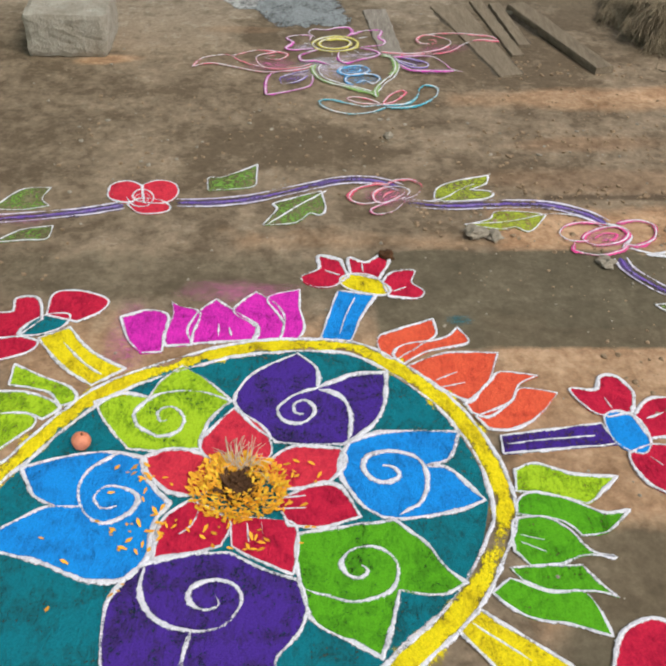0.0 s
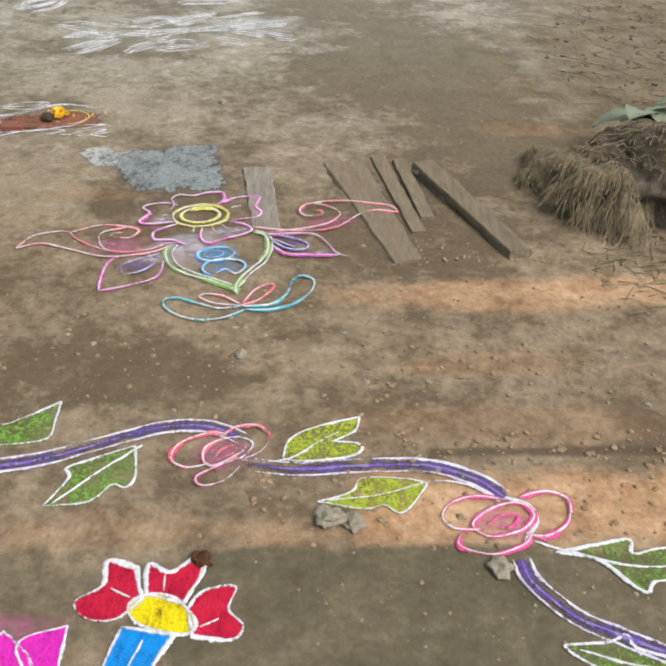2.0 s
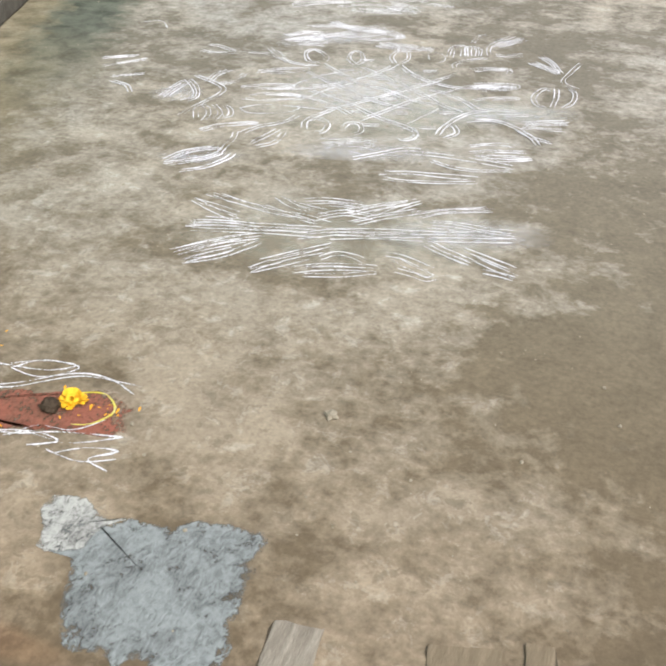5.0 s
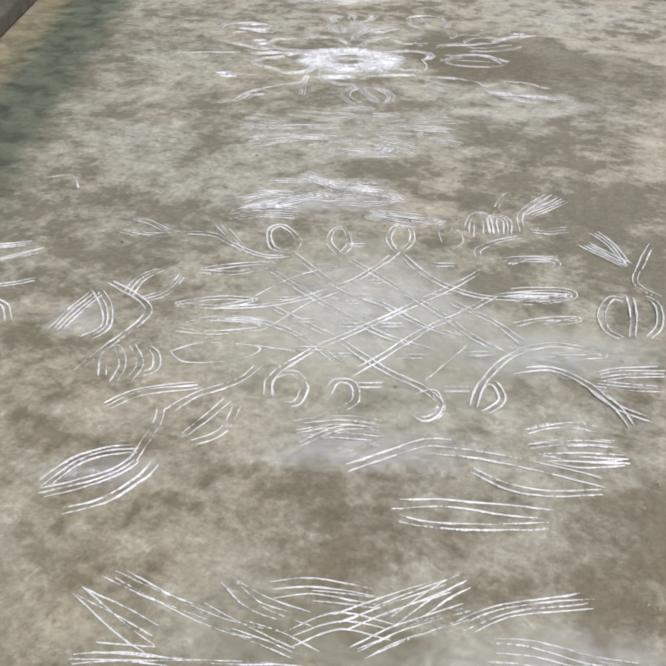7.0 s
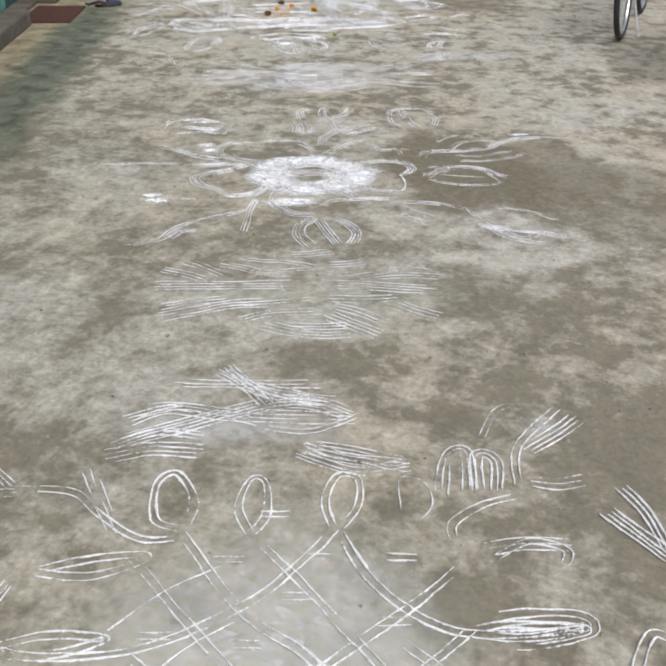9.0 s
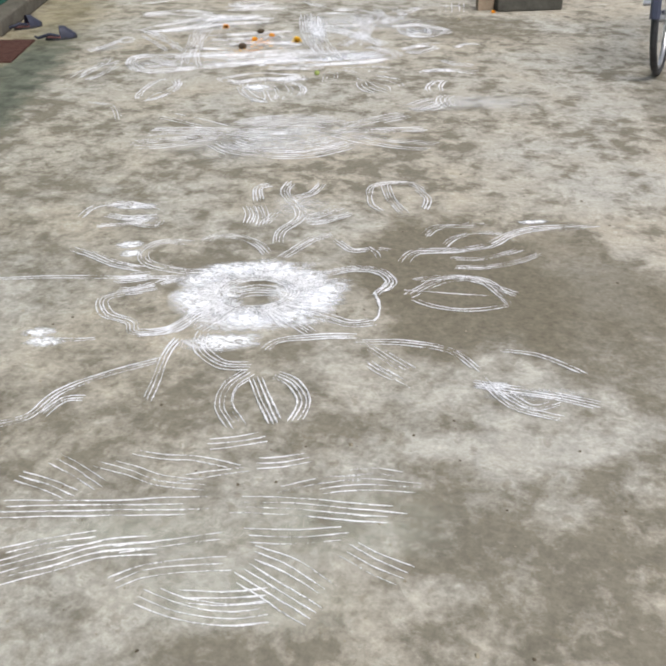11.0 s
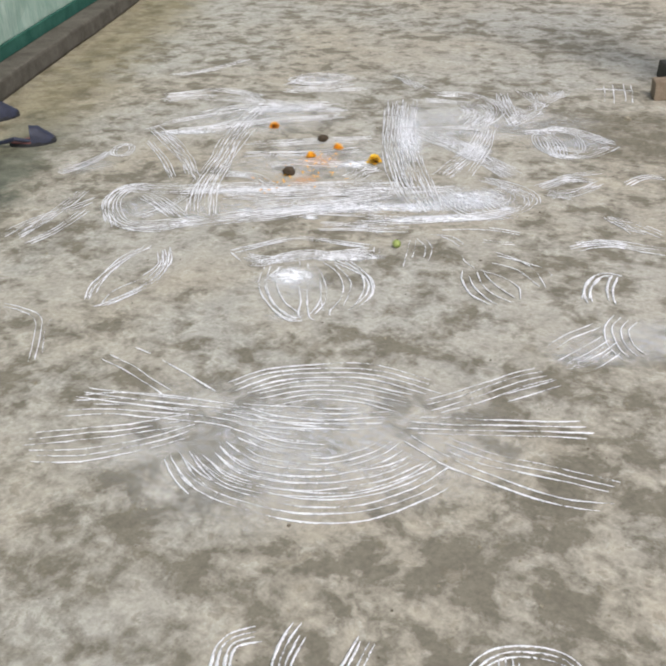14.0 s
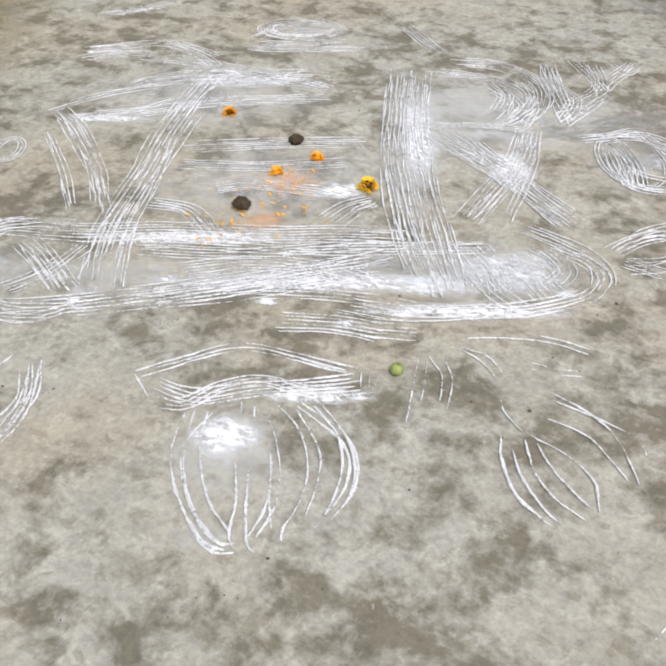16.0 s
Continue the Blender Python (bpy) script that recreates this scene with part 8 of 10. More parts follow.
line(lotuspot, "worn_line", CHALK, 0.0068, [(-2.859, 12.012), (-2.741, 12.018), (-2.633, 12.102), (-2.519, 12.178), (-2.414, 12.251)], 5, 0.014, fade=0.12)
line(lotuspot, "worn_line", CHALK, 0.0068, [(-2.581, 12.056), (-2.485, 11.951), (-2.418, 11.829), (-2.405, 11.725)], 2, 0.0175, fade=0.12)
line(lotuspot, "worn_line", CHALK, 0.0068, [(-2.509, 12.111), (-2.356, 12.051), (-2.292, 11.941), (-2.297, 11.793)], 2, 0.0175, fade=0.12)
line(lotuspot, "worn_line", CHALK, 0.0068, [(-2.672, 11.992), (-2.667, 11.862), (-2.564, 11.741), (-2.459, 11.683)])
scatter_dust(lotuspot, "loose_powder", THICK, -2.606, 11.947, 0.07, 0.06, 27)
scatter_dust(lotuspot, "loose_powder", THICK, -2.486, 12.163, 0.12, 0.03, 27)
scatter_dust(lotuspot, "loose_powder", DUST, -2.483, 11.686, 0.06, 0.04, 27)
scatter_dust(bouquet, "loose_powder", DUST, -1.285, 12.050, 0.35, 0.12, 26)
line(flower, "worn_line", CHALK, 0.0062, [(-1.843, 9.432), (-2.003, 9.307), (-1.941, 9.200), (-1.828, 9.173), (-1.777, 9.122), (-1.667, 9.182), (-1.639, 9.305)], 4, 0.0138, fade=0.12)
line(flower, "worn_line", RUBBED, 0.0056, [(-0.626, 9.224), (-0.514, 9.116), (-0.408, 9.097), (-0.357, 9.096)], 3, 0.0138, fade=0.12)
line(kolam, "worn_line", RUBBED, 0.0052, [(-1.292, 7.353), (-1.102, 7.551), (-0.888, 7.720), (-0.687, 7.704)], 5, 0.016, fade=0.12)
line(kolam, "worn_line", RUBBED, 0.0052, [(-1.194, 7.797), (-0.983, 7.731), (-0.774, 7.762)], 4, 0.016, fade=0.12)
line(kolam, "worn_line", RUBBED, 0.0052, [(-0.801, 7.493), (-0.628, 7.476), (-0.495, 7.544)], 4, 0.016, fade=0.12)


line(flower, "worn_line", CHALK, 0.0066, [(-0.581, 9.196), (-0.504, 9.145), (-0.442, 9.124), (-0.376, 9.180)], 3, 0.0145, fade=0.16)
line(flower, "worn_line", CHALK, 0.0066, [(-0.612, 9.403), (-0.506, 9.419), (-0.414, 9.394), (-0.320, 9.352)], 2, 0.0145, fade=0.16)
line(flower, "worn_line", CHALK, 0.0066, [(-2.381, 9.621), (-2.243, 9.588), (-2.123, 9.548), (-1.982, 9.541)], 4, 0.0145, fade=0.16)
line(flower, "worn_line", CHALK, 0.0066, [(-2.496, 9.869), (-2.501, 10.014), (-2.372, 10.091), (-2.224, 10.052)], 3, 0.0145, fade=0.16)
line(flower, "worn_line", CHALK, 0.0066, [(-2.388, 9.831), (-2.279, 9.880), (-2.200, 9.979)], 3, 0.0145, fade=0.16)
line(flower, "worn_line", CHALK, 0.0066, [(-2.037, 8.983), (-1.955, 9.004), (-1.881, 9.040)], 2, 0.0145, fade=0.16)
line(flower, "worn_line", CHALK, 0.0066, [(-1.040, 9.316), (-0.953, 9.262), (-0.845, 9.196)], 4, 0.0145, fade=0.16)
line(flower, "worn_line", CHALK, 0.0066, [(-0.986, 9.201), (-0.927, 9.165), (-0.868, 9.144)], 3, 0.0145, fade=0.16)
line(flower, "worn_line", CHALK, 0.0066, [(-2.018, 9.477), (-1.982, 9.498), (-1.945, 9.516)], 3, 0.0145, fade=0.16)
line(flower, "worn_line", CHALK, 0.0066, [(-1.872, 9.450), (-1.847, 9.508), (-1.789, 9.540)], 4, 0.0145, fade=0.16)
line(flower, "worn_line", CHALK, 0.0066, [(-1.998, 9.365), (-1.944, 9.391), (-1.924, 9.443)], 3, 0.0145, fade=0.16)
scatter_dust(flower, "loose_powder", THICK, -2.088, 9.018, 0.05, 0.03, 24)
scatter_dust(flower, "loose_powder", THICK, -2.160, 9.723, 0.05, 0.03, 24)
scatter_dust(flower, "loose_powder", THICK, -2.340, 10.074, 0.08, 0.03, 24)
scatter_dust(flower, "loose_powder", THICK, -1.480, 9.163, 0.12, 0.05, 24)
line(fan, "worn_line", RUBBED, 0.0043, [(-0.763, 5.309), (-0.601, 5.359), (-0.452, 5.404), (-0.301, 5.442)], 4, 0.024, fade=0.16)
line(fan, "worn_line", RUBBED, 0.0043, [(-0.299, 5.436), (-0.136, 5.494), (0.046, 5.552), (0.317, 5.654)], 4, 0.024, fade=0.16)
line(fan, "worn_line", RUBBED, 0.0043, [(-0.726, 5.386), (-0.608, 5.414), (-0.541, 5.432)], 2, 0.024, fade=0.16)
line(fan, "worn_line", RUBBED, 0.0043, [(-0.715, 5.125), (-0.625, 5.214), (-0.522, 5.310)], 3, 0.024, fade=0.16)
line(fan, "worn_line", RUBBED, 0.0043, [(-0.654, 5.086), (-0.557, 5.168), (-0.467, 5.304)], 2, 0.024, fade=0.16)
line(fan, "worn_line", RUBBED, 0.0043, [(-0.601, 5.553), (-0.460, 5.517), (-0.321, 5.494)], 2, 0.024, fade=0.16)
line(fan, "worn_line", RUBBED, 0.0043, [(-0.230, 5.531), (-0.144, 5.621), (-0.044, 5.715)], 2, 0.024, fade=0.16)
line(fan, "worn_line", RUBBED, 0.0043, [(-0.227, 5.645), (-0.161, 5.714), (-0.092, 5.778)], 2, 0.024, fade=0.16)
line(fan, "worn_line", RUBBED, 0.0043, [(-0.418, 5.186), (-0.359, 5.247), (-0.292, 5.319), (-0.238, 5.382)], 2, 0.024, fade=0.16)
line(fan, "worn_line", RUBBED, 0.0043, [(-0.427, 5.110), (-0.351, 5.188), (-0.288, 5.262)], 2, 0.024, fade=0.16)
line(fan, "worn_line", RUBBED, 0.0043, [(-0.251, 5.265), (-0.213, 5.318), (-0.149, 5.324), (-0.094, 5.302)], 2, 0.024, fade=0.16)
line(fan, "worn_line", RUBBED, 0.0043, [(-0.275, 5.187), (-0.180, 5.229), (-0.081, 5.261)], 2, 0.024, fade=0.16)
line(fan, "worn_line", RUBBED, 0.0043, [(-0.276, 5.146), (-0.149, 5.194), (-0.036, 5.262)], 2, 0.024, fade=0.16)
line(fan, "worn_line", RUBBED, 0.0043, [(-0.070, 5.375), (0.004, 5.378), (0.075, 5.350), (0.134, 5.325)], 2, 0.024, fade=0.16)
line(fan, "worn_line", RUBBED, 0.0043, [(0.000, 5.290), (0.065, 5.281), (0.111, 5.270), (0.136, 5.297)], 2, 0.024, fade=0.16)
line(fan, "worn_line", RUBBED, 0.0043, [(0.077, 5.480), (0.163, 5.448), (0.226, 5.422)], 3, 0.024, fade=0.16)
line(fan, "worn_line", RUBBED, 0.0043, [(0.169, 5.510), (0.257, 5.479), (0.359, 5.438)], 2, 0.024, fade=0.16)
line(fan, "worn_line", RUBBED, 0.0043, [(0.262, 5.388), (0.322, 5.388), (0.378, 5.375)], 2, 0.024, fade=0.16)
line(fan, "worn_line", RUBBED, 0.0043, [(-0.370, 5.647), (-0.298, 5.662), (-0.225, 5.675)], 2, 0.024, fade=0.16)
for x, y in ((-0.807, 7.058), (-0.613, 7.134), (-0.424, 7.203), (-0.860, 6.796), (-0.669, 6.840), (-0.493, 6.753), (-0.765, 6.685), (-0.615, 6.709), (-0.387, 7.005), (-0.589, 6.540), (-0.392, 6.601), (-0.202, 6.686), (-0.764, 7.240), (-0.466, 6.423), (-0.232, 6.485), (-0.686, 6.542), (-0.612, 7.003)):
    line(kolam, "dash", CHALK, 0.0072, [(x - 0.034, y - 0.012), (x, y), (x + 0.034, y + 0.012)], 2, 0.02, fade=0.1)
line(kolam, "worn_line", RUBBED, 0.0058, [(-0.604, 6.178), (-0.541, 6.217), (-0.468, 6.248), (-0.376, 6.254)], 3, 0.02, fade=0.16)
line(kolam, "worn_line", RUBBED, 0.0058, [(-0.578, 6.131), (-0.505, 6.180), (-0.371, 6.208)], 3, 0.02, fade=0.16)
line(kolam, "worn_line", RUBBED, 0.0058, [(-0.024, 6.344), (0.040, 6.397), (0.112, 6.432), (0.165, 6.424)], 2, 0.02, fade=0.16)
line(kolam, "worn_line", RUBBED, 0.0058, [(-0.007, 6.298), (0.093, 6.354), (0.210, 6.392)], 2, 0.02, fade=0.16)
line(kolam, "worn_line", RUBBED, 0.0058, [(0.027, 6.266), (0.131, 6.270), (0.242, 6.321)], 2, 0.02, fade=0.16)
line(kolam, "worn_line", RUBBED, 0.0058, [(-1.290, 7.294), (-1.179, 7.372), (-1.046, 7.408)], 4, 0.02, fade=0.16)
line(kolam, "worn_line", RUBBED, 0.0058, [(-1.314, 7.462), (-1.231, 7.563), (-1.008, 7.603), (-0.694, 7.701)], 4, 0.02, fade=0.16)
line(kolam, "worn_line", RUBBED, 0.0058, [(-0.799, 7.523), (-0.663, 7.542), (-0.508, 7.537)], 4, 0.02, fade=0.16)
line(kolam, "worn_line", RUBBED, 0.0058, [(-1.188, 7.790), (-1.060, 7.738), (-0.944, 7.655)], 3, 0.02, fade=0.16)
line(kolam, "worn_line", RUBBED, 0.0058, [(-1.049, 7.754), (-0.927, 7.751), (-0.800, 7.751)], 3, 0.02, fade=0.16)
line(kolam, "worn_line", RUBBED, 0.0058, [(-1.287, 7.688), (-1.128, 7.731), (-0.851, 7.833)], 3, 0.02, fade=0.16)
line(kolam, "worn_line", RUBBED, 0.0058, [(-0.245, 7.292), (-0.166, 7.343), (-0.050, 7.377)], 3, 0.02, fade=0.16)
line(kolam, "worn_line", RUBBED, 0.0058, [(-0.178, 7.586), (-0.107, 7.598), (-0.042, 7.640)], 3, 0.02, fade=0.16)
line(kolam, "worn_line", RUBBED, 0.0058, [(-0.219, 7.058), (-0.116, 7.118), (-0.008, 7.153), (0.014, 7.125), (-0.094, 7.055), (-0.200, 7.023)], 3, 0.02, fade=0.16)
scatter_dust(kolam, "loose_powder", WASH, 0.021, 6.836, 0.2, 0.09, 12)
line(frame_rangoli, "worn_line", RUBBED, 0.0058, [(-2.132, 14.762), (-2.081, 14.574), (-2.033, 14.381)], 1, 0.02, fade=0.16)
line(frame_rangoli, "worn_line", RUBBED, 0.0058, [(-2.085, 14.781), (-2.035, 14.593), (-1.989, 14.399)], 1, 0.02, fade=0.16)
line(frame_rangoli, "worn_line", RUBBED, 0.0058, [(-2.028, 14.805), (-1.980, 14.616), (-1.936, 14.421)], 1, 0.02, fade=0.16)
line(frame_rangoli, "worn_line", RUBBED, 0.0058, [(-1.991, 14.820), (-1.944, 14.631), (-1.901, 14.436)], 1, 0.02, fade=0.16)
line(frame_rangoli, "worn_line", RUBBED, 0.0058, [(-2.159, 14.619), (-2.048, 14.664), (-1.918, 14.654)], 2, 0.02, fade=0.16)
line(frame_rangoli, "worn_line", RUBBED, 0.0058, [(-1.731, 12.599), (-1.619, 12.665), (-1.495, 12.673), (-1.389, 12.681)], 4, 0.02, fade=0.16)
line(frame_rangoli, "worn_line", RUBBED, 0.0058, [(-1.686, 12.891), (-1.584, 12.883), (-1.451, 12.814)], 3, 0.02, fade=0.16)
line(frame_rangoli, "worn_line", RUBBED, 0.0058, [(-2.010, 13.130), (-1.932, 13.243), (-1.823, 13.253)], 3, 0.02, fade=0.16)
line(frame_rangoli, "worn_line", RUBBED, 0.0058, [(-1.964, 13.021), (-1.873, 13.086), (-1.805, 13.218)], 3, 0.02, fade=0.16)
line(frame_rangoli, "worn_line", RUBBED, 0.0058, [(-1.698, 13.265), (-1.634, 13.399), (-1.512, 13.424)], 3, 0.02, fade=0.16)
line(frame_rangoli, "worn_line", RUBBED, 0.0058, [(-2.283, 13.733), (-2.109, 13.840), (-1.831, 13.758)], 3, 0.02, fade=0.16)
line(frame_rangoli, "worn_line", RUBBED, 0.0058, [(-2.136, 13.629), (-1.966, 13.606), (-1.831, 13.758)], 2, 0.02, fade=0.16)
line(frame_rangoli, "worn_line", RUBBED, 0.0058, [(-2.596, 14.248), (-2.431, 13.958), (-2.360, 13.841)], 3, 0.02, fade=0.16)
line(frame_rangoli, "worn_line", RUBBED, 0.0058, [(-2.389, 13.828), (-2.340, 14.033), (-2.309, 14.162)], 3, 0.02, fade=0.16)
line(frame_rangoli, "worn_line", RUBBED, 0.0058, [(-3.841, 11.755), (-3.831, 11.939), (-3.774, 12.083), (-3.732, 12.227)], 3, 0.02, fade=0.16)
line(frame_rangoli, "worn_line", RUBBED, 0.0058, [(-3.703, 11.752), (-3.676, 11.894), (-3.705, 12.138)], 3, 0.02, fade=0.16)
line(frame_rangoli, "worn_line", RUBBED, 0.0058, [(-4.056, 13.061), (-3.712, 12.802), (-3.455, 12.587)], 2, 0.02, fade=0.16)
line(frame_rangoli, "worn_line", RUBBED, 0.0058, [(-4.119, 13.035), (-3.991, 13.313), (-3.740, 13.558), (-3.403, 13.713)], 3, 0.02, fade=0.16)
line(frame_rangoli, "worn_line", RUBBED, 0.0058, [(-4.591, 13.952), (-4.449, 14.162), (-4.345, 14.474)], 3, 0.02, fade=0.16)
line(frame_rangoli, "worn_line", RUBBED, 0.0058, [(-3.428, 11.335), (-3.338, 11.343), (-3.222, 11.301), (-3.051, 11.080)], 2, 0.02, fade=0.16)
line(frame_rangoli, "worn_line", CHALK, 0.0075, [(-3.729, 13.649), (-3.669, 13.313), (-3.495, 12.847), (-3.410, 12.568), (-3.304, 12.337), (-3.246, 12.220)], 3, 0.024, fade=0.14)
line(frame_rangoli, "worn_line", CHALK, 0.0075, [(-3.597, 13.318), (-3.457, 12.864), (-3.321, 12.534), (-3.156, 12.259)], 2, 0.024, fade=0.14)
line(frame_rangoli, "worn_line", CHALK, 0.0066, [(-4.010, 12.945), (-3.765, 12.733), (-3.551, 12.537)], 1, 0.02, fade=0.14)
line(frame_rangoli, "worn_line", CHALK, 0.0070, [(-4.006, 13.070), (-3.744, 12.872), (-3.530, 12.669), (-3.427, 12.561)], 2, 0.022, fade=0.14)
line(frame_rangoli, "worn_line", CHALK, 0.0058, [(-4.031, 13.059), (-3.859, 13.156), (-3.748, 13.386)], 2, 0.017, fade=0.14)
line(frame_rangoli, "worn_line", CHALK, 0.0058, [(-3.753, 13.651), (-3.578, 13.741), (-3.261, 13.739)], 3, 0.017, fade=0.14)
line(frame_rangoli, "worn_line", CHALK, 0.0070, [(-3.116, 13.962), (-2.902, 13.459), (-2.630, 12.977), (-2.359, 12.605)], 3, 0.022, fade=0.14)
line(frame_rangoli, "worn_line", CHALK, 0.0070, [(-3.007, 14.007), (-2.757, 13.426), (-2.455, 12.906), (-2.302, 12.644)], 3, 0.022, fade=0.14)
line(frame_rangoli, "worn_line", CHALK, 0.0058, [(-2.822, 13.591), (-2.650, 13.694), (-2.460, 13.743)], 3, 0.017, fade=0.14)
line(frame_rangoli, "worn_line", CHALK, 0.0058, [(-2.711, 14.013), (-2.592, 13.923), (-2.593, 13.748)], 4, 0.017, fade=0.14)
line(frame_rangoli, "worn_line", CHALK, 0.0058, [(-2.604, 14.086), (-2.525, 13.924), (-2.508, 13.748)], 3, 0.017, fade=0.14)
line(frame_rangoli, "worn_line", CHALK, 0.0058, [(-2.757, 13.521), (-2.511, 13.394), (-2.276, 13.244), (-2.161, 13.178)], 4, 0.017, fade=0.14)
line(frame_rangoli, "worn_line", CHALK, 0.0058, [(-2.454, 13.721), (-2.418, 13.433), (-2.439, 13.040)], 4, 0.017, fade=0.14)
line(frame_rangoli, "worn_line", CHALK, 0.0058, [(-2.447, 13.699), (-2.392, 13.489), (-2.345, 13.099)], 3, 0.017, fade=0.14)
line(frame_rangoli, "worn_line", CHALK, 0.0058, [(-3.145, 12.249), (-2.915, 12.466), (-2.576, 12.767)], 5, 0.017, fade=0.14)
line(frame_rangoli, "worn_line", CHALK, 0.0058, [(-3.250, 12.459), (-2.977, 12.577), (-2.634, 12.829)], 4, 0.017, fade=0.14)
line(frame_rangoli, "worn_line", CHALK, 0.0058, [(-2.838, 12.443), (-2.631, 12.533), (-2.409, 12.583)], 4, 0.017, fade=0.14)
line(frame_rangoli, "worn_line", CHALK, 0.0058, [(-2.266, 12.952), (-2.176, 12.856), (-2.106, 12.791)], 6, 0.02, fade=0.14)
line(frame_rangoli, "worn_line", CHALK, 0.0058, [(-2.355, 12.845), (-2.263, 12.754), (-2.160, 12.706)], 4, 0.02, fade=0.14)
line(frame_rangoli, "worn_line", CHALK, 0.0058, [(-2.212, 13.028), (-2.086, 13.012), (-2.020, 12.957), (-2.021, 12.875)], 4, 0.017, fade=0.14)
line(frame_rangoli, "worn_line", CHALK, 0.0058, [(-3.570, 12.374), (-3.428, 12.283), (-3.283, 12.204)], 4, 0.02, fade=0.14)
line(frame_rangoli, "worn_line", CHALK, 0.0070, [(-3.470, 12.004), (-3.644, 12.190), (-3.692, 12.339), (-3.617, 12.435), (-3.422, 12.526)], 3, 0.02, fade=0.14)
line(frame_rangoli, "worn_line", CHALK, 0.0070, [(-3.459, 12.053), (-3.310, 12.060), (-3.194, 12.198), (-2.994, 12.320)], 3, 0.02, fade=0.14)
line(frame_rangoli, "worn_line", CHALK, 0.0058, [(-3.377, 12.696), (-3.273, 12.721), (-3.195, 12.698), (-3.100, 12.636)], 3, 0.017, fade=0.14)
line(frame_rangoli, "worn_line", CHALK, 0.0058, [(-2.787, 12.872), (-2.773, 12.973), (-2.748, 13.023)], 3, 0.017, fade=0.14)
line(frame_rangoli, "worn_line", CHALK, 0.0058, [(-3.807, 14.029), (-3.786, 14.213), (-3.696, 14.322), (-3.491, 14.297)], 4, 0.017, fade=0.14)
line(frame_rangoli, "worn_line", CHALK, 0.0058, [(-3.772, 14.010), (-3.617, 14.074), (-3.450, 14.210)], 4, 0.017, fade=0.14)
line(frame_rangoli, "worn_line", CHALK, 0.0058, [(-4.090, 13.813), (-3.926, 13.783), (-3.766, 13.693)], 4, 0.017, fade=0.14)
line(frame_rangoli, "worn_line", CHALK, 0.0058, [(-4.366, 13.570), (-4.193, 13.673), (-4.040, 13.736)], 2, 0.017, fade=0.14)
line(frame_rangoli, "worn_line", CHALK, 0.0058, [(-4.516, 13.989), (-4.388, 14.192), (-4.337, 14.453)], 2, 0.017, fade=0.14)
line(frame_rangoli, "worn_line", CHALK, 0.0058, [(-2.605, 14.358), (-2.482, 14.108), (-2.414, 13.970)], 4, 0.017, fade=0.14)
line(frame_rangoli, "worn_line", CHALK, 0.0058, [(-2.529, 14.454), (-2.347, 14.222), (-2.325, 14.061), (-2.418, 13.915)], 4, 0.017, fade=0.14)
line(frame_rangoli, "worn_line", CHALK, 0.0058, [(-2.372, 14.486), (-2.297, 14.423), (-2.280, 14.524)], 4, 0.017, fade=0.14)
line(frame_rangoli, "worn_line", CHALK, 0.0058, [(-2.318, 13.754), (-2.102, 13.894), (-1.838, 13.768)], 3, 0.017, fade=0.14)
line(frame_rangoli, "worn_line", CHALK, 0.0058, [(-2.210, 13.751), (-2.088, 13.530), (-1.941, 13.529), (-1.834, 13.747)], 3, 0.017, fade=0.14)
line(frame_rangoli, "worn_line", CHALK, 0.0058, [(-2.016, 13.094), (-1.949, 13.268), (-1.819, 13.381)], 3, 0.017, fade=0.14)
line(frame_rangoli, "worn_line", CHALK, 0.0058, [(-1.991, 13.053), (-1.874, 13.121), (-1.797, 13.260)], 3, 0.017, fade=0.14)
line(frame_rangoli, "worn_line", CHALK, 0.0058, [(-1.745, 12.554), (-1.673, 12.637), (-1.568, 12.683)], 4, 0.017, fade=0.14)
line(frame_rangoli, "worn_line", CHALK, 0.0058, [(-1.700, 12.906), (-1.619, 12.853), (-1.559, 12.794)], 3, 0.017, fade=0.14)
line(frame_rangoli, "worn_line", CHALK, 0.0079, [(-1.600, 12.190), (-1.619, 12.328), (-1.586, 12.408), (-1.529, 12.411)], 2, 0.02, fade=0.14)
line(frame_rangoli, "worn_line", CHALK, 0.0062, [(-3.163, 11.498), (-3.227, 11.641), (-3.263, 11.814), (-3.228, 11.931)], 2, 0.02, fade=0.14)
line(frame_rangoli, "worn_line", CHALK, 0.0062, [(-3.105, 11.474), (-3.058, 11.617), (-3.078, 11.786), (-3.161, 11.948)], 2, 0.02, fade=0.14)
scatter_dust(frame_rangoli, "loose_powder", DUST, -2.712, 13.222, 0.05, 0.3, 27)
scatter_dust(frame_rangoli, "loose_powder", DUST, -2.255, 12.822, 0.2, 0.07, 27)
scatter_dust(frame_rangoli, "loose_powder", DUST, -2.351, 12.623, 0.15, 0.03, 27)
scatter_dust(frame_rangoli, "loose_powder", DUST, -3.647, 13.625, 0.2, 0.05, 27)
scatter_dust(frame_rangoli, "loose_powder", DUST, -3.252, 12.233, 0.06, 0.03, 27)
scatter_dust(frame_rangoli, "loose_powder", DUST, -2.626, 13.624, 0.16, 0.05, 27)
scatter_dust(frame_rangoli, "loose_powder", DUST, -2.773, 12.566, 0.3, 0.04, 27)
scatter_dust(frame_rangoli, "loose_powder", DUST, -3.670, 14.224, 0.1, 0.06, 27)
scatter_dust(frame_rangoli, "loose_powder", DUST, -2.012, 13.717, 0.12, 0.06, 27)
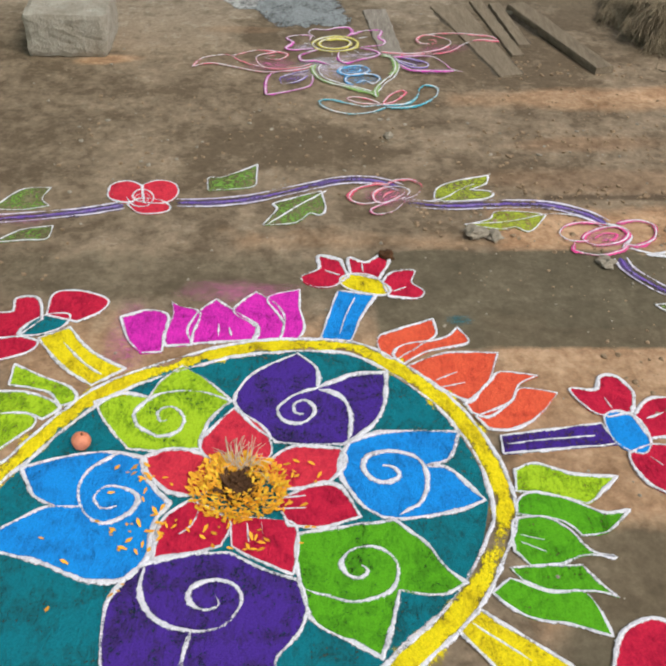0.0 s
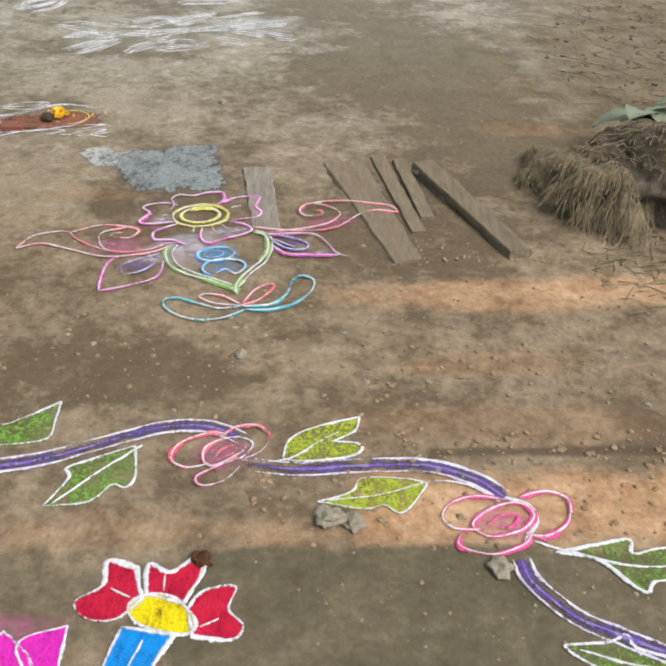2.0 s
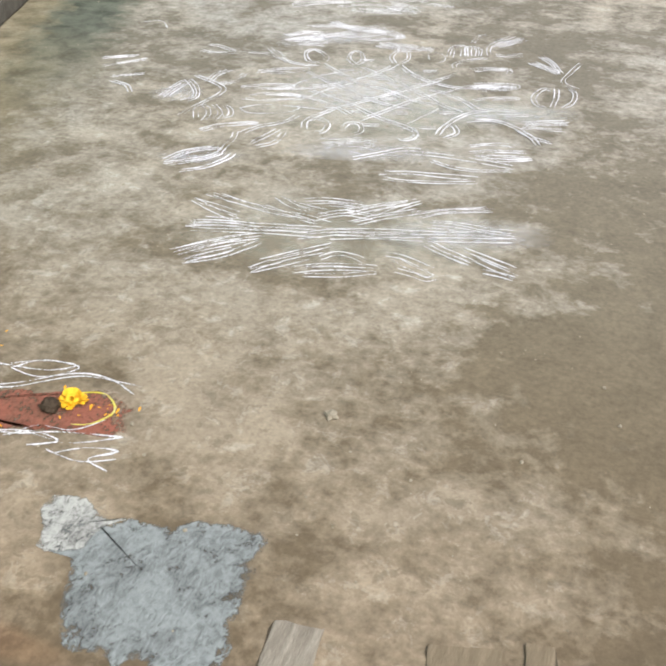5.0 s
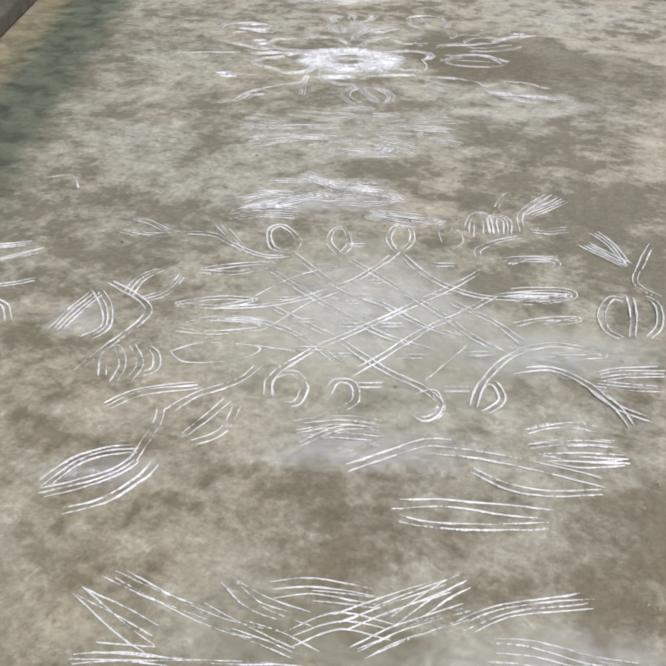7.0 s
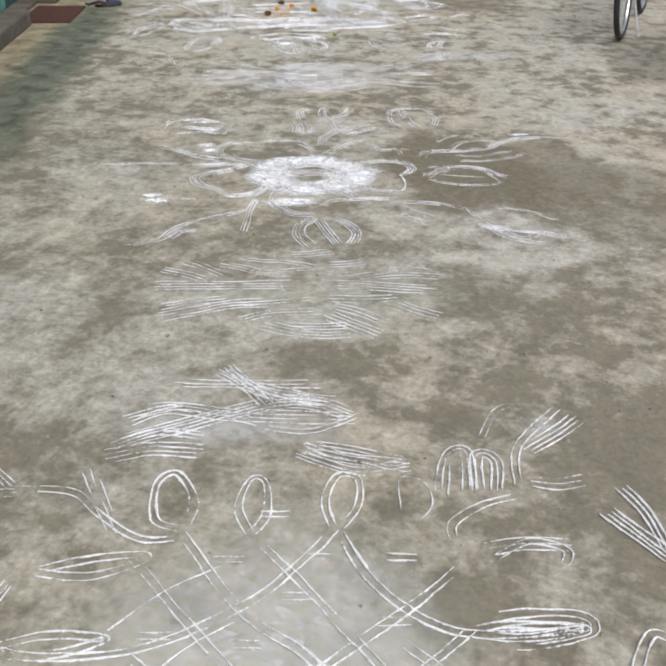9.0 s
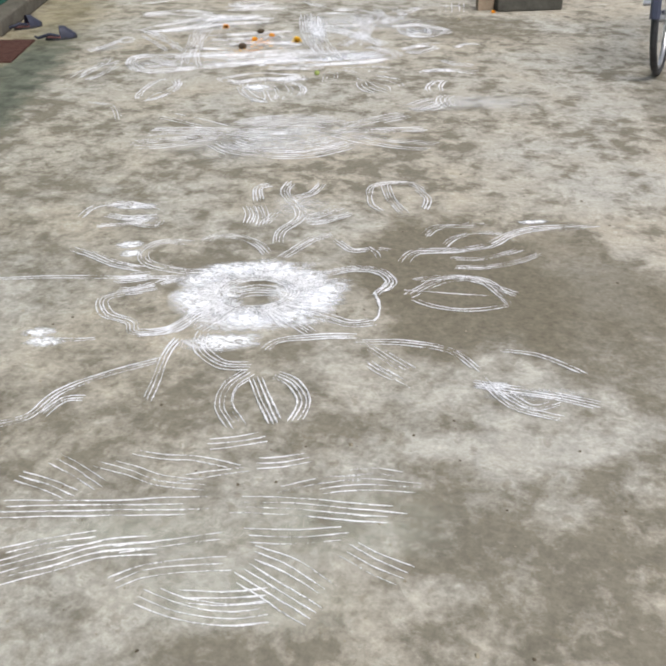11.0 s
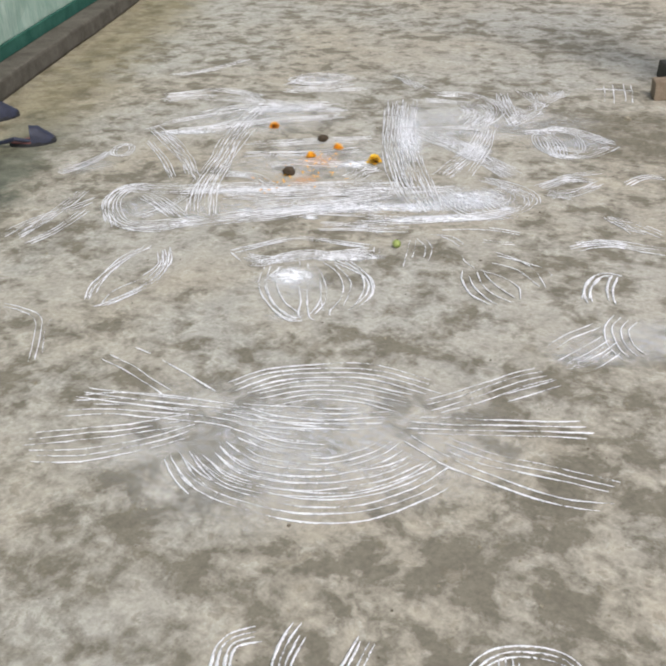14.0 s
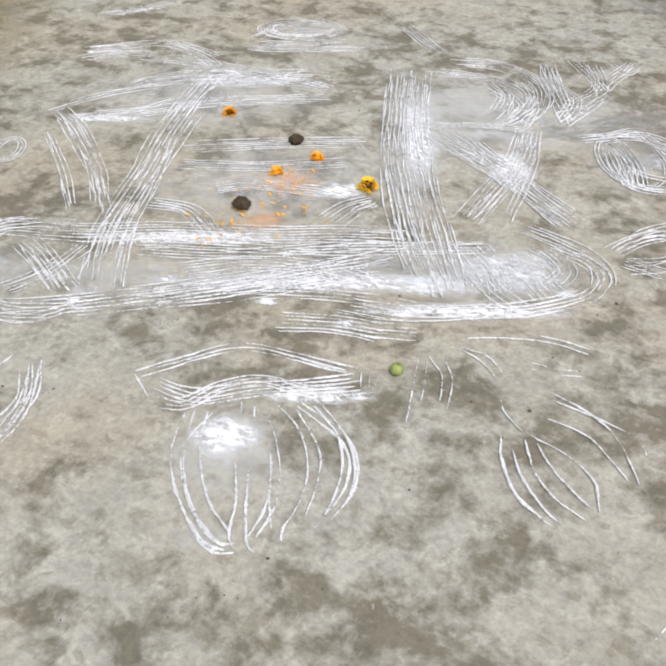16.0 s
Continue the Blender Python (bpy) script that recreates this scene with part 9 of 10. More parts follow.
line(vine, "white_line", WHITE, 0.007, [(-0.496, 2.362), (-0.512, 2.342), (-0.539, 2.370), (-0.529, 2.409), (-0.496, 2.405), (-0.474, 2.363), (-0.489, 2.319), (-0.527, 2.323), (-0.556, 2.365)])
line(flower, "worn_line", CHALK, 0.0055, [(-1.573, 9.454), (-1.520, 9.506), (-1.412, 9.534)], 3, 0.02, fade=0.2)
line(flower, "worn_line", CHALK, 0.0055, [(-1.581, 9.510), (-1.527, 9.555), (-1.442, 9.568)], 2, 0.02, fade=0.2)


# ---- things lying and standing in the yard ----
def plank(name, mat, a, b, wa, wb, thick, label, lift=0.0, seed=0, seam=()):
    """A weathered board between the middles of its two ends."""
    a, b = Vector(a), Vector(b)
    n, bm = 22, bmesh.new()
    d = (b - a).normalized()
    side = Vector((-d.y, d.x))
    rows = []
    for i in range(n + 1):
        f = i / n
        w = (wa + (wb - wa) * f) / 2
        row = []
        for s in (-1, -0.93, -0.5, 0.0, 0.5, 0.93, 1):
            e = w * s + 0.006 * noise.noise((f * 9, s, seed))
            q = (b - a) * f + side * e + d * (0.022 * noise.noise((s * 2.2, f * 2, seed + 4)) if i in (0, n) else 0)
            h = thick * (0.72 if abs(s) == 1 else 1.0) + min(0.0025, thick * 0.25) * noise.noise((f * 5, s * 4, seed)) + lift * (1 - f)
            row.append((q.x, q.y, h))
        rows.append([bm.verts.new(p) for p in row] + [bm.verts.new((row[-1][0], row[-1][1], lift * (1 - f))), bm.verts.new((row[0][0], row[0][1], lift * (1 - f)))])
    for r0, r1 in zip(rows, rows[1:]):
        for k in range(9):
            bm.faces.new((r0[k - 1], r0[k], r1[k], r1[k - 1]))
    bm.faces.new(rows[0])
    bm.faces.new(rows[-1][::-1])
    bmesh.ops.recalc_face_normals(bm, faces=bm.faces)
    ob = part(name, bm, mat)
    ob.location = (a.x, a.y, 0)
    # dark strips that paint the shade of the gap along the plank's edges
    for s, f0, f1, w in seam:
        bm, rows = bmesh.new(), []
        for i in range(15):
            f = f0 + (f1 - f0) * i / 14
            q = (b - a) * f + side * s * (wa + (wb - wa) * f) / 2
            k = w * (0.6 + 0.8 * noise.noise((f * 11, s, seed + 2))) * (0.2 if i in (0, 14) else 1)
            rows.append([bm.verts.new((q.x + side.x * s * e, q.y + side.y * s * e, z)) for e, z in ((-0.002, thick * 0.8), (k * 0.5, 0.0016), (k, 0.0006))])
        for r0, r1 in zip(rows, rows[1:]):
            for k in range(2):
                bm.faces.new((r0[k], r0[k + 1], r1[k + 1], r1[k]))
        part("shade_seam", bm, SOIL_AND_SHADE, ob, "dark strip painted as the shade along the edge")
    return tagged(ob, label, "plank", "old planks")


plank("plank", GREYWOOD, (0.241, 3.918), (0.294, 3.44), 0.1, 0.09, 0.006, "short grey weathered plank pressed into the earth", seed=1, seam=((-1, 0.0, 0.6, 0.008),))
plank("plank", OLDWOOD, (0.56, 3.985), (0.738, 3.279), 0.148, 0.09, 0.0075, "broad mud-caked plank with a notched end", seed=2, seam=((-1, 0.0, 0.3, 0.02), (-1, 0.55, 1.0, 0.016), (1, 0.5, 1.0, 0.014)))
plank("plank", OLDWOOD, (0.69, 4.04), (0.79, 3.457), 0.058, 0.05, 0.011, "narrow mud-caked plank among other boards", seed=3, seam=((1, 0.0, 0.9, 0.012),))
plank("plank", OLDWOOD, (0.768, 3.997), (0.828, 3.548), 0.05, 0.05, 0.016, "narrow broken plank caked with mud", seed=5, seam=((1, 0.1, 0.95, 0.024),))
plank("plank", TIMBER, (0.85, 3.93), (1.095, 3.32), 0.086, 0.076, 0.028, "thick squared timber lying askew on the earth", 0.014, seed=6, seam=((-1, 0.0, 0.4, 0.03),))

# cast block
bm = box(bmesh.new(), -0.155, 0.155, -0.0, 0.29, 0.0, 0.168, 0.022, 0.008, 2)
bmesh.ops.subdivide_edges(bm, edges=[e for e in bm.edges if e.calc_length() > 0.1], cuts=7, use_grid_fill=True)
for v in bm.verts:
    v.co += noise.noise_vector(v.co * 22) * 0.006 + noise.noise_vector(v.co * 60) * 0.003
ob = part("concrete_block", bm, CONCRETE)
ob.matrix_world = pose(-0.945, 3.37, 0, 0, 0, 3)
tagged(ob, "pale weathered concrete block on the earth", "block")


def marigold(x, y, r, mat, label, seed):
    """A plucked flower head: a low dome of frilled petals."""
    rnd = random.Random(seed)
    head = thing("marigold", label, "flower", x, y, 0, "strewn flowers")
    bm = bmesh.new()
    rough_ball(bm, 0, 0, r * 0.42, r * 0.62, 0.62, 0.3, seed)
    part("core", bm, FLOWERCORE if rnd.random() < 0.3 else mat, head)
    bm = bmesh.new()
    for i in range(90):
        a, tier = rnd.random() * 6.283, rnd.random()
        d = Vector((math.cos(a), math.sin(a), 0))
        s = Vector((-d.y, d.x, 0))
        base = d * r * (0.25 + 0.3 * (1 - tier)) + Vector((0, 0, r * (0.15 + 0.6 * tier)))
        tip = base + d * r * (0.5 - 0.25 * tier) + Vector((0, 0, r * (0.28 * tier + 0.12 * rnd.random() - 0.04)))
        w = r * 0.15
        vs = [bm.verts.new(p) for p in (base - s * w * 0.5, base + s * w * 0.5, tip + s * w + Vector((0, 0, r * 0.06)), tip + d * r * 0.06, tip - s * w + Vector((0, 0, r * 0.06)))]
        bm.faces.new(vs)
    part("petals", bm, mat, head)
    return head


for i, (x, y, r, mat, label) in enumerate((
        (-2.81, 13.1, 0.035, MARIYELLOW, "large yellow marigold head on white powder"), (-3.5, 13.36, 0.027, MARIGOLD, "orange marigold head on the earth"),
        (-3.05, 13.2, 0.026, MARIGOLD, "small orange marigold head with green stub"), (-3.12, 13.05, 0.024, MARIGOLD, "flattened orange marigold head among petals"),
        (-0.565, 4.345, 0.036, MARIYELLOW, "yellow marigold head on the red strip"), (-1.02, 4.2, 0.02, MARIGOLD, "small orange marigold on the red strip"),
        (-0.88, 4.22, 0.017, MARIGOLD, "small orange marigold on the red strip"), (-1.14, 4.55, 0.026, MARIGOLD, "wilted orange marigold behind the red strip"), (-1.674, 14.500, 0.02, MARIGOLD, "orange marigold head beside a brick"))):
    marigold(x, y, r, mat, label, i + 3)


def dung_ball(x, y, r, label, seed):
    ball = thing("dung_ball", label, "dung ball", x, y, 0, "dung balls")
    bm = bmesh.new()
    for k in range(4):
        rough_ball(bm, 0.28 * r * math.cos(k * 1.7 + seed), 0.28 * r * math.sin(k * 1.7 + seed), r * 0.72, r * 0.8, 0.85, 0.5, seed + k, 3, 2.2)
    part("lump", bm, DUNG, ball, smooth=True)
    return ball


for i, (x, y, r) in enumerate(((-3.17, 13.27, 0.024), (-3.105, 12.81, 0.026), (-0.6, 4.3, 0.023), (-1.13, 4.44, 0.026), (-0.95, 4.2, 0.013))):
    dung_ball(x, y, r, ("dark dried dung ball on powdered earth", "dark dried dung ball on powdered earth", "dark dung ball on the red strip", "dark dung ball beside the red strip", "small dung lump on the red strip")[i], i)

for name, x, y, r, mat, label in (("green_fruit", -2.355, 12.32, 0.017, LIMEFRUIT, "small green fruit lying on the earth"), ("orange_fruit", -0.478, 1.36, 0.021, TERRACOTTA, "small orange fruit lying on teal powder")):
    fruit = thing(name, label, "fruit", x, y, 0.0)
    bm = rough_ball(bmesh.new(), 0, 0, r * 0.93, r, 0.95, 0.08, 3, 3)
    part("skin", bm, mat, fruit, smooth=True)
    bm = tube(bmesh.new(), [(0.15 * r, 0, r * 1.75), (0.2 * r, 0, r * 2.0)], r * 0.12)
    part("stalk", bm, FLOWERCORE, fruit)


def petal_strip(bm, x, y, z, length, turn, rnd):
    d = Vector((math.cos(turn), math.sin(turn), 0))
    s = Vector((-d.y, d.x, 0)) * length * 0.24
    p, rise = Vector((x, y, z)), Vector((0, 0, length * (0.1 + 0.5 * rnd.random())))
    vs = [bm.verts.new(q) for q in (p - s * 0.4, p + s * 0.4, p + d * length * 0.6 + s + rise * 0.7, p + d * length + rise, p + d * length * 0.6 - s + rise * 0.7)]
    bm.faces.new(vs)


# heap of petals on the heart of the coloured disc
heap = thing("petal_heap", "heap of orange marigold petals round a dark core", "petals", -0.136, 1.25)
rnd = random.Random(8)
bm, bm2 = bmesh.new(), bmesh.new()
for i in range(1100):
    a, r = rnd.random() * 6.283, 0.026 + 0.062 * rnd.random() ** 0.7
    petal_strip(bm if rnd.random() < 0.72 else bm2, r * 1.12 * math.cos(a), r * math.sin(a), 0.004 + 0.03 * rnd.random() * (1 - r / 0.12), 0.007 + 0.009 * rnd.random(), a + rnd.uniform(-1.6, 1.6), rnd)
tagged(part("orange_petals", bm, MARIGOLD, heap), kind="stuff")
tagged(part("yellow_petals", bm2, MARIYELLOW, heap), kind="stuff")
bm = bmesh.new()
for i in range(60):
    a, r = rnd.random() * 6.283, 0.045 * rnd.random()
    petal_strip(bm, r * math.cos(a), r * math.sin(a), 0.006 + 0.016 * rnd.random(), 0.022, rnd.random() * 6.283, rnd)
rough_ball(bm, 0, 0, 0.004, 0.045, 0.3, 0.5, 4)
part("dark_core", bm, FLOWERCORE, heap)
bm = bmesh.new()
for i in range(34):
    a = rnd.gauss(1.57, 1.1)
    p0 = Vector((rnd.uniform(-0.02, 0.03), 0.03 + rnd.random() * 0.02, 0.02))
    tube(bm, [p0, p0 + Vector((math.cos(a) * 0.03, math.sin(a) * 0.04, 0.016 + 0.01 * rnd.random())), p0 + Vector((math.cos(a) * 0.05, math.sin(a) * 0.075, 0.01))], 0.0008, 4)
tagged(part("pale_stamens", bm, PALESTRAW, heap), kind="stuff")

bm = bmesh.new()
for cx, cy, sx, sy, n in ((-0.30, 1.14, 0.05, 0.04, 30), (-0.34, 1.27, 0.03, 0.03, 14), (-0.12, 1.12, 0.08, 0.03, 22), (-0.05, 1.24, 0.05, 0.05, 24), (-0.25, 1.0, 0.17, 0.09, 12), (-3.03, 12.93, 0.1, 0.12, 55), (-3.12, 12.68, 0.05, 0.06, 20), (-0.5, 4.35, 0.06, 0.02, 18), (-0.95, 4.22, 0.18, 0.03, 20), (-1.02, 4.5, 0.06, 0.05, 10)):
    for i in range(n):
        petal_strip(bm, rnd.gauss(cx, sx), rnd.gauss(cy, sy), 0.0082, 0.009 + 0.01 * rnd.random(), rnd.random() * 6.283, rnd)
tagged(part("loose_petals", bm, MARIGOLD), "loose orange marigold petals strewn on the ground", "petals", kind="stuff")


# low plinth and painted wall along the yard
U, N = Vector((-0.359, 0.933, 0)), Vector((-0.933, -0.359, 0))
LINE = Matrix(((U.x, N.x, 0, -3.3), (U.y, N.y, 0, 8.2), (0, 0, 1, 0), (0, 0, 0, 1)))


def along(name, mat, label, s0, s1, o0, o1, z0, z1, bevel=0.012, amount=0.006, category="wall"):
    bm = box(bmesh.new(), s0, s1, o0, o1, z0, z1, bevel)
    bmesh.ops.subdivide_edges(bm, edges=[e for e in bm.edges if e.calc_length() > 1.0], cuts=40)
    for v in bm.verts:
        v.co += noise.noise_vector(v.co * 2.5) * amount
    bmesh.ops.recalc_face_normals(bm, faces=bm.faces)
    ob = part(name, bm, mat)
    ob.matrix_world = LINE
    return tagged(ob, label, category, kind="structure")


for n, (s0, s1, paint, words) in enumerate(((-7, 3.85, TURQ, "turquoise limewashed wall"), (4.7, 12, WALLPAINT, "pale green limewashed wall with stained foot"))):
    along("plinth", PLINTH, "low damp cement plinth along the yard wall", s0, s1, -0.02, 0.2, 0, 0.12, 0.02, 0.01, "plinth")
    along("wall_west_%d" % (n + 1), paint, words, s0, s1, 0.15, 0.4, 0.205 if n else 0.121, 2.8)
    if n:
        along("trim_west", DADO, "dark green painted foot of the wall", s0, s1, 0.138, 0.39, 0.121, 0.207, 0.006, 0.006, "trim")
along("wall_west_3", TURQ, "turquoise wall over the doorway", 3.85, 4.7, 0.15, 0.4, 2.1, 2.8)
door = along("door_1", DOORPAINT, "closed dark teal wooden door", 3.86, 4.69, 0.3, 0.345, 0.03, 2.1, 0.006, 0.001, "door")
for z0, z1 in ((0.2, 0.95), (1.1, 1.95)):
    for s0, s1 in ((3.95, 4.24), (4.31, 4.6)):
        ob = part("panel", box(bmesh.new(), s0, s1, 0.282, 0.302, z0, z1, 0.008), DOORPAINT, door)
along("door_sill", PLINTH, "worn cement door sill", 3.86, 4.69, 0.14, 0.4, 0, 0.03, 0.006, 0.002, "sill")
mat_ob = along("doormat", MATRED, "worn dark red mat before the door", 3.92, 4.55, -0.3, 0.1, 0, 0.014, 0.004, 0.003, "mat")
mat_ob["kind"] = "thing"
del mat_ob["kind"]

# stepped pillar and bricks
pillar = thing("pillar", "teal painted pillar on a stepped dark cement base", "pillar", -1.405, 14.657)
pillar.rotation_euler = (0, 0, radians(26.7))
for name, mat, half, z0, z1, bevel, label in (("base", DARKSTONE, 0.27, 0, 0.105, 0.016, "dark cement base"), ("step", PLINTH, 0.215, 0.106, 0.17, 0.02, "grey cement step"), ("collar", DARKSTONE, 0.175, 0.171, 0.2, 0.012, "dark cement collar"), ("shaft", TEALPAINT, 0.165, 0.201, 2.7, 0.012, "teal painted shaft")):
    bm = box(bmesh.new(), -half, half, 0.27 - half, 0.27 + half, z0, z1, bevel)
    for v in bm.verts:
        v.co += noise.noise_vector(v.co * 6) * 0.006
    part(name, bm, mat, pillar, label)
for i, (x, y, turn, z, label) in enumerate(((-1.77, 14.62, 24, 0, "dusty broken brick beside the pillar base"), (-1.7, 14.83, 30, 0, "dusty brick behind another beside the pillar"))):
    bm = box(bmesh.new(), -0.065, 0.065, -0.05, 0.06, 0, 0.1 - 0.015 * i, 0.01)
    for v in bm.verts:
        v.co += noise.noise_vector(v.co * 12 + Vector((i, 0, 0))) * 0.009
    ob = part("brick", bm, BRICK)
    ob.matrix_world = pose(x, y, z, 0, 0, turn)
    tagged(ob, label, "brick", "bricks by the pillar")


def sandal(x, y, turn, length, label):
    """A flip-flop with a strap that has come up."""
    shoe = thing("sandal", label, "sandal", x, y, 0, "sandals")
    shoe.rotation_euler = (0, 0, radians(turn))
    for name, mat, z0, z1, k in (("sole", RUBBER, 0.0, 0.016, 1.0), ("footbed", PINKSOLE, 0.0165, 0.022, 0.93)):
        bm = bmesh.new()
        rim = []
        for i in range(28):
            a = 6.2832 * i / 28
            u = math.cos(a)
            rim.append((u * length / 2 * k, math.sin(a) * (0.043 + 0.009 * u - 0.008 * math.cos(2 * a + 0.4)) * k))
        top, low = [bm.verts.new((u, v, z1 + 0.012 * (u / length + 0.5) ** 3)) for u, v in rim], [bm.verts.new((u, v, z0 + 0.008 * max(0, u / length) ** 2)) for u, v in rim]
        bm.faces.new(top)
        bm.faces.new(low[::-1])
        for i in range(28):
            bm.faces.new((top[i - 1], low[i - 1], low[i], top[i]))
        bmesh.ops.recalc_face_normals(bm, faces=bm.faces)
        part(name, bm, mat, shoe)
    bm, rows = bmesh.new(), []
    for i in range(9):
        f = i / 8
        u = length * (0.47 - 0.5 * f)
        half = (0.05 - 0.02 * (1 - f) ** 2) * (0.5 + 0.5 * min(1, f * 4))
        rise = 0.024 + 0.05 * min(1.0, f * 1.5) + 0.012 * f
        rows.append([bm.verts.new((u, half * math.cos(a), 0.012 + rise * math.sin(a) + 0.004 * noise.noise((u * 40, a * 3, 1)))) for a in (math.pi * k / 10 for k in range(11))])
    for r0, r1 in zip(rows, rows[1:]):
        for k in range(10):
            bm.faces.new((r0[k], r0[k + 1], r1[k + 1], r1[k]))
    bm.faces.new(rows[0])
    part("upper", bm, NAVY, shoe, "dark navy upper", smooth=True)
    part("heel_strap", tube(bmesh.new(), [(-0.05 * length, -0.04, 0.03), (-0.35 * length, -0.05, 0.05), (-0.55 * length, -0.03, 0.035), (-0.72 * length, 0.0, 0.02), (-0.8 * length, 0.02, 0.03)], [0.008, 0.012, 0.012, 0.01, 0.008]), NAVY, shoe, "loose dark heel strap")
    return shoe


sandal(-4.51, 12.67, 40, 0.23, "black and navy rubber sandal with loose strap")
sandal(-4.97, 12.9, 60, 0.23, "dark navy sandal with a worn red footbed")


def bicycle():
    bike = thing("bicycle", "old bicycle with chrome rims parked on the earth", "bicycle", 0, 0, 0, "bicycles")

    def wheel(cy):
        w = part("wheel", ring_mesh(0.318, 0.022, cy), RUBBER, bike, "black tyre")
        part("rim", ring_mesh(0.288, 0.013, cy), STEEL, w, "chrome rim")
        bm = bmesh.new()
        for i in range(28):
            a = 6.2832 * i / 28
            tube(bm, [(0.02 * (-1) ** i, cy + 0.02 * math.cos(a + 0.7), 0.34 + 0.02 * math.sin(a + 0.7)), (0, cy + 0.285 * math.cos(a), 0.34 + 0.285 * math.sin(a))], 0.0012, 4)
        part("spokes", bm, STEEL, w)
        part("hub", tube(bmesh.new(), [(-0.05, cy, 0.34), (0.05, cy, 0.34)], 0.022, 12), STEEL, w)
        bm = bmesh.new()
        rows = []
        for i in range(19):
            a = radians(20 + 150 * i / 18)
            rows.append([bm.verts.new((x, cy + r * math.cos(a), 0.34 + r * math.sin(a))) for x, r in ((-0.03, 0.345), (-0.015, 0.362), (0.015, 0.362), (0.03, 0.345))])
        for a, b in zip(rows, rows[1:]):
            for k in range(3):
                bm.faces.new((a[k], a[k + 1], b[k + 1], b[k]))
        part("mudguard", bm, PAINTSTEEL, bike)

    def ring_mesh(R, r, cy):
        bm, rows = bmesh.new(), []
        for i in range(40):
            a = 6.2832 * i / 40
            rows.append([bm.verts.new((r * math.sin(b), cy + (R + r * math.cos(b)) * math.cos(a), 0.34 + (R + r * math.cos(b)) * math.sin(a))) for b in (6.2832 * k / 8 for k in range(8))])
        for i in range(40):
            for k in range(8):
                bm.faces.new((rows[i - 1][k - 1], rows[i - 1][k], rows[i][k], rows[i][k - 1]))
        bmesh.ops.recalc_face_normals(bm, faces=bm.faces)
        return bm

    wheel(0.0)
    wheel(1.08)
    bb, seat, head, head_low = (0, 0.44, 0.29), (0, 0.3, 0.82), (0, 0.9, 0.86), (0, 0.95, 0.68)
    for name, pts, r in (("seat_tube", [bb, seat], 0.015), ("top_tube", [(0, 0.32, 0.78), head], 0.014), ("down_tube", [bb, head_low], 0.016), ("head_tube", [head_low, (0, 0.88, 0.92)], 0.017), ("handlebar", [(-0.27, 0.7, 0.98), (-0.25, 0.85, 1.02), (0, 0.88, 1.0), (0.25, 0.85, 1.02), (0.27, 0.7, 0.98)], 0.012), ("crank", [(-0.09, 0.44, 0.29), (0.09, 0.44, 0.29)], 0.02), ("pedal", [(0.1, 0.3, 0.25), (0.2, 0.3, 0.25)], 0.02), ("pedal", [(-0.2, 0.58, 0.33), (-0.1, 0.58, 0.33)], 0.02), ("kickstand", [(0.06, 0.12, 0.3), (0.12, 0.02, 0.012), (0.12, 0.1, 0.012)], 0.008)):
        part(name, tube(bmesh.new(), pts, r), STEEL if name in ("handlebar", "kickstand", "pedal") else PAINTSTEEL, bike)
    for s in (-1, 1):
        part("chain_stay", tube(bmesh.new(), [(s * 0.05, 0, 0.34), (s * 0.04, 0.44, 0.29)], 0.009), PAINTSTEEL, bike)
        part("seat_stay", tube(bmesh.new(), [(s * 0.05, 0, 0.34), (s * 0.03, 0.3, 0.78)], 0.008), PAINTSTEEL, bike)
        part("fork_blade", tube(bmesh.new(), [(s * 0.05, 1.08, 0.34), (s * 0.04, 0.96, 0.68)], 0.01), STEEL, bike)
    bm = rough_ball(bmesh.new(), 0, 0.24, 0.88, 0.12, 0.35, 0.1, 2, 3)
    part("saddle", bm, RUBBER, bike, smooth=True)
    bm = bmesh.new()
    for x in (-0.06, 0, 0.06):
        tube(bm, [(x, -0.28, 0.72), (x, 0.14, 0.72)], 0.006)
    for y in (-0.28, -0.07, 0.14):
        tube(bm, [(-0.065, y, 0.72), (0.065, y, 0.72)], 0.006)
    for x in (-0.06, 0.06):
        tube(bm, [(x, -0.2, 0.72), (x * 0.9, 0.0, 0.34)], 0.006)
    part("carrier", bm, STEEL, bike)
    return bike


bike = bicycle()
bike.matrix_world = pose(-0.32, 13.0, 0, 0, -5, -5)
bike2 = copy_thing(bike, pose(0.3, 12.0, 0, 0, -6, -8))


# clay hearth with straw, leaves and rubble
hearth = thing("clay_hearth", "charred clay hearth mound with a dark mouth", "hearth", 1.69, 3.76)
bm = bmesh.new()
vs = bmesh.ops.create_icosphere(bm, subdivisions=5, radius=1.0)["verts"]
for v in vs:
    d = v.co.normalized()
    k = 1 + 0.22 * noise.noise(d * 2.1) + 0.1 * noise.noise(d * 6) + 0.04 * noise.noise(d * 15)
    mouth = max(0.0, 1 - ((d.x + 0.28) ** 2 / 0.16 + (d.z - 0.22) ** 2 / 0.09)) if d.y < -0.3 else 0.0
    mouth2 = max(0.0, 1 - ((d.x - 0.42) ** 2 / 0.05 + (d.z - 0.2) ** 2 / 0.06)) if d.y < -0.2 else 0.0
    k *= 1 - 0.5 * mouth ** 0.5 - 0.6 * mouth2 ** 0.5
    k += 0.05 * noise.noise(d * 28) + 0.03 * abs(noise.noise(d * 50))
    v.co = Vector((d.x * 0.33 * k, d.y * 0.33 * k, d.z * 0.25 * k))
part("mound", bm, SOIL_AND_SHADE, hearth, "charred clay mound", smooth=True)
rnd = random.Random(31)
bm = bmesh.new()
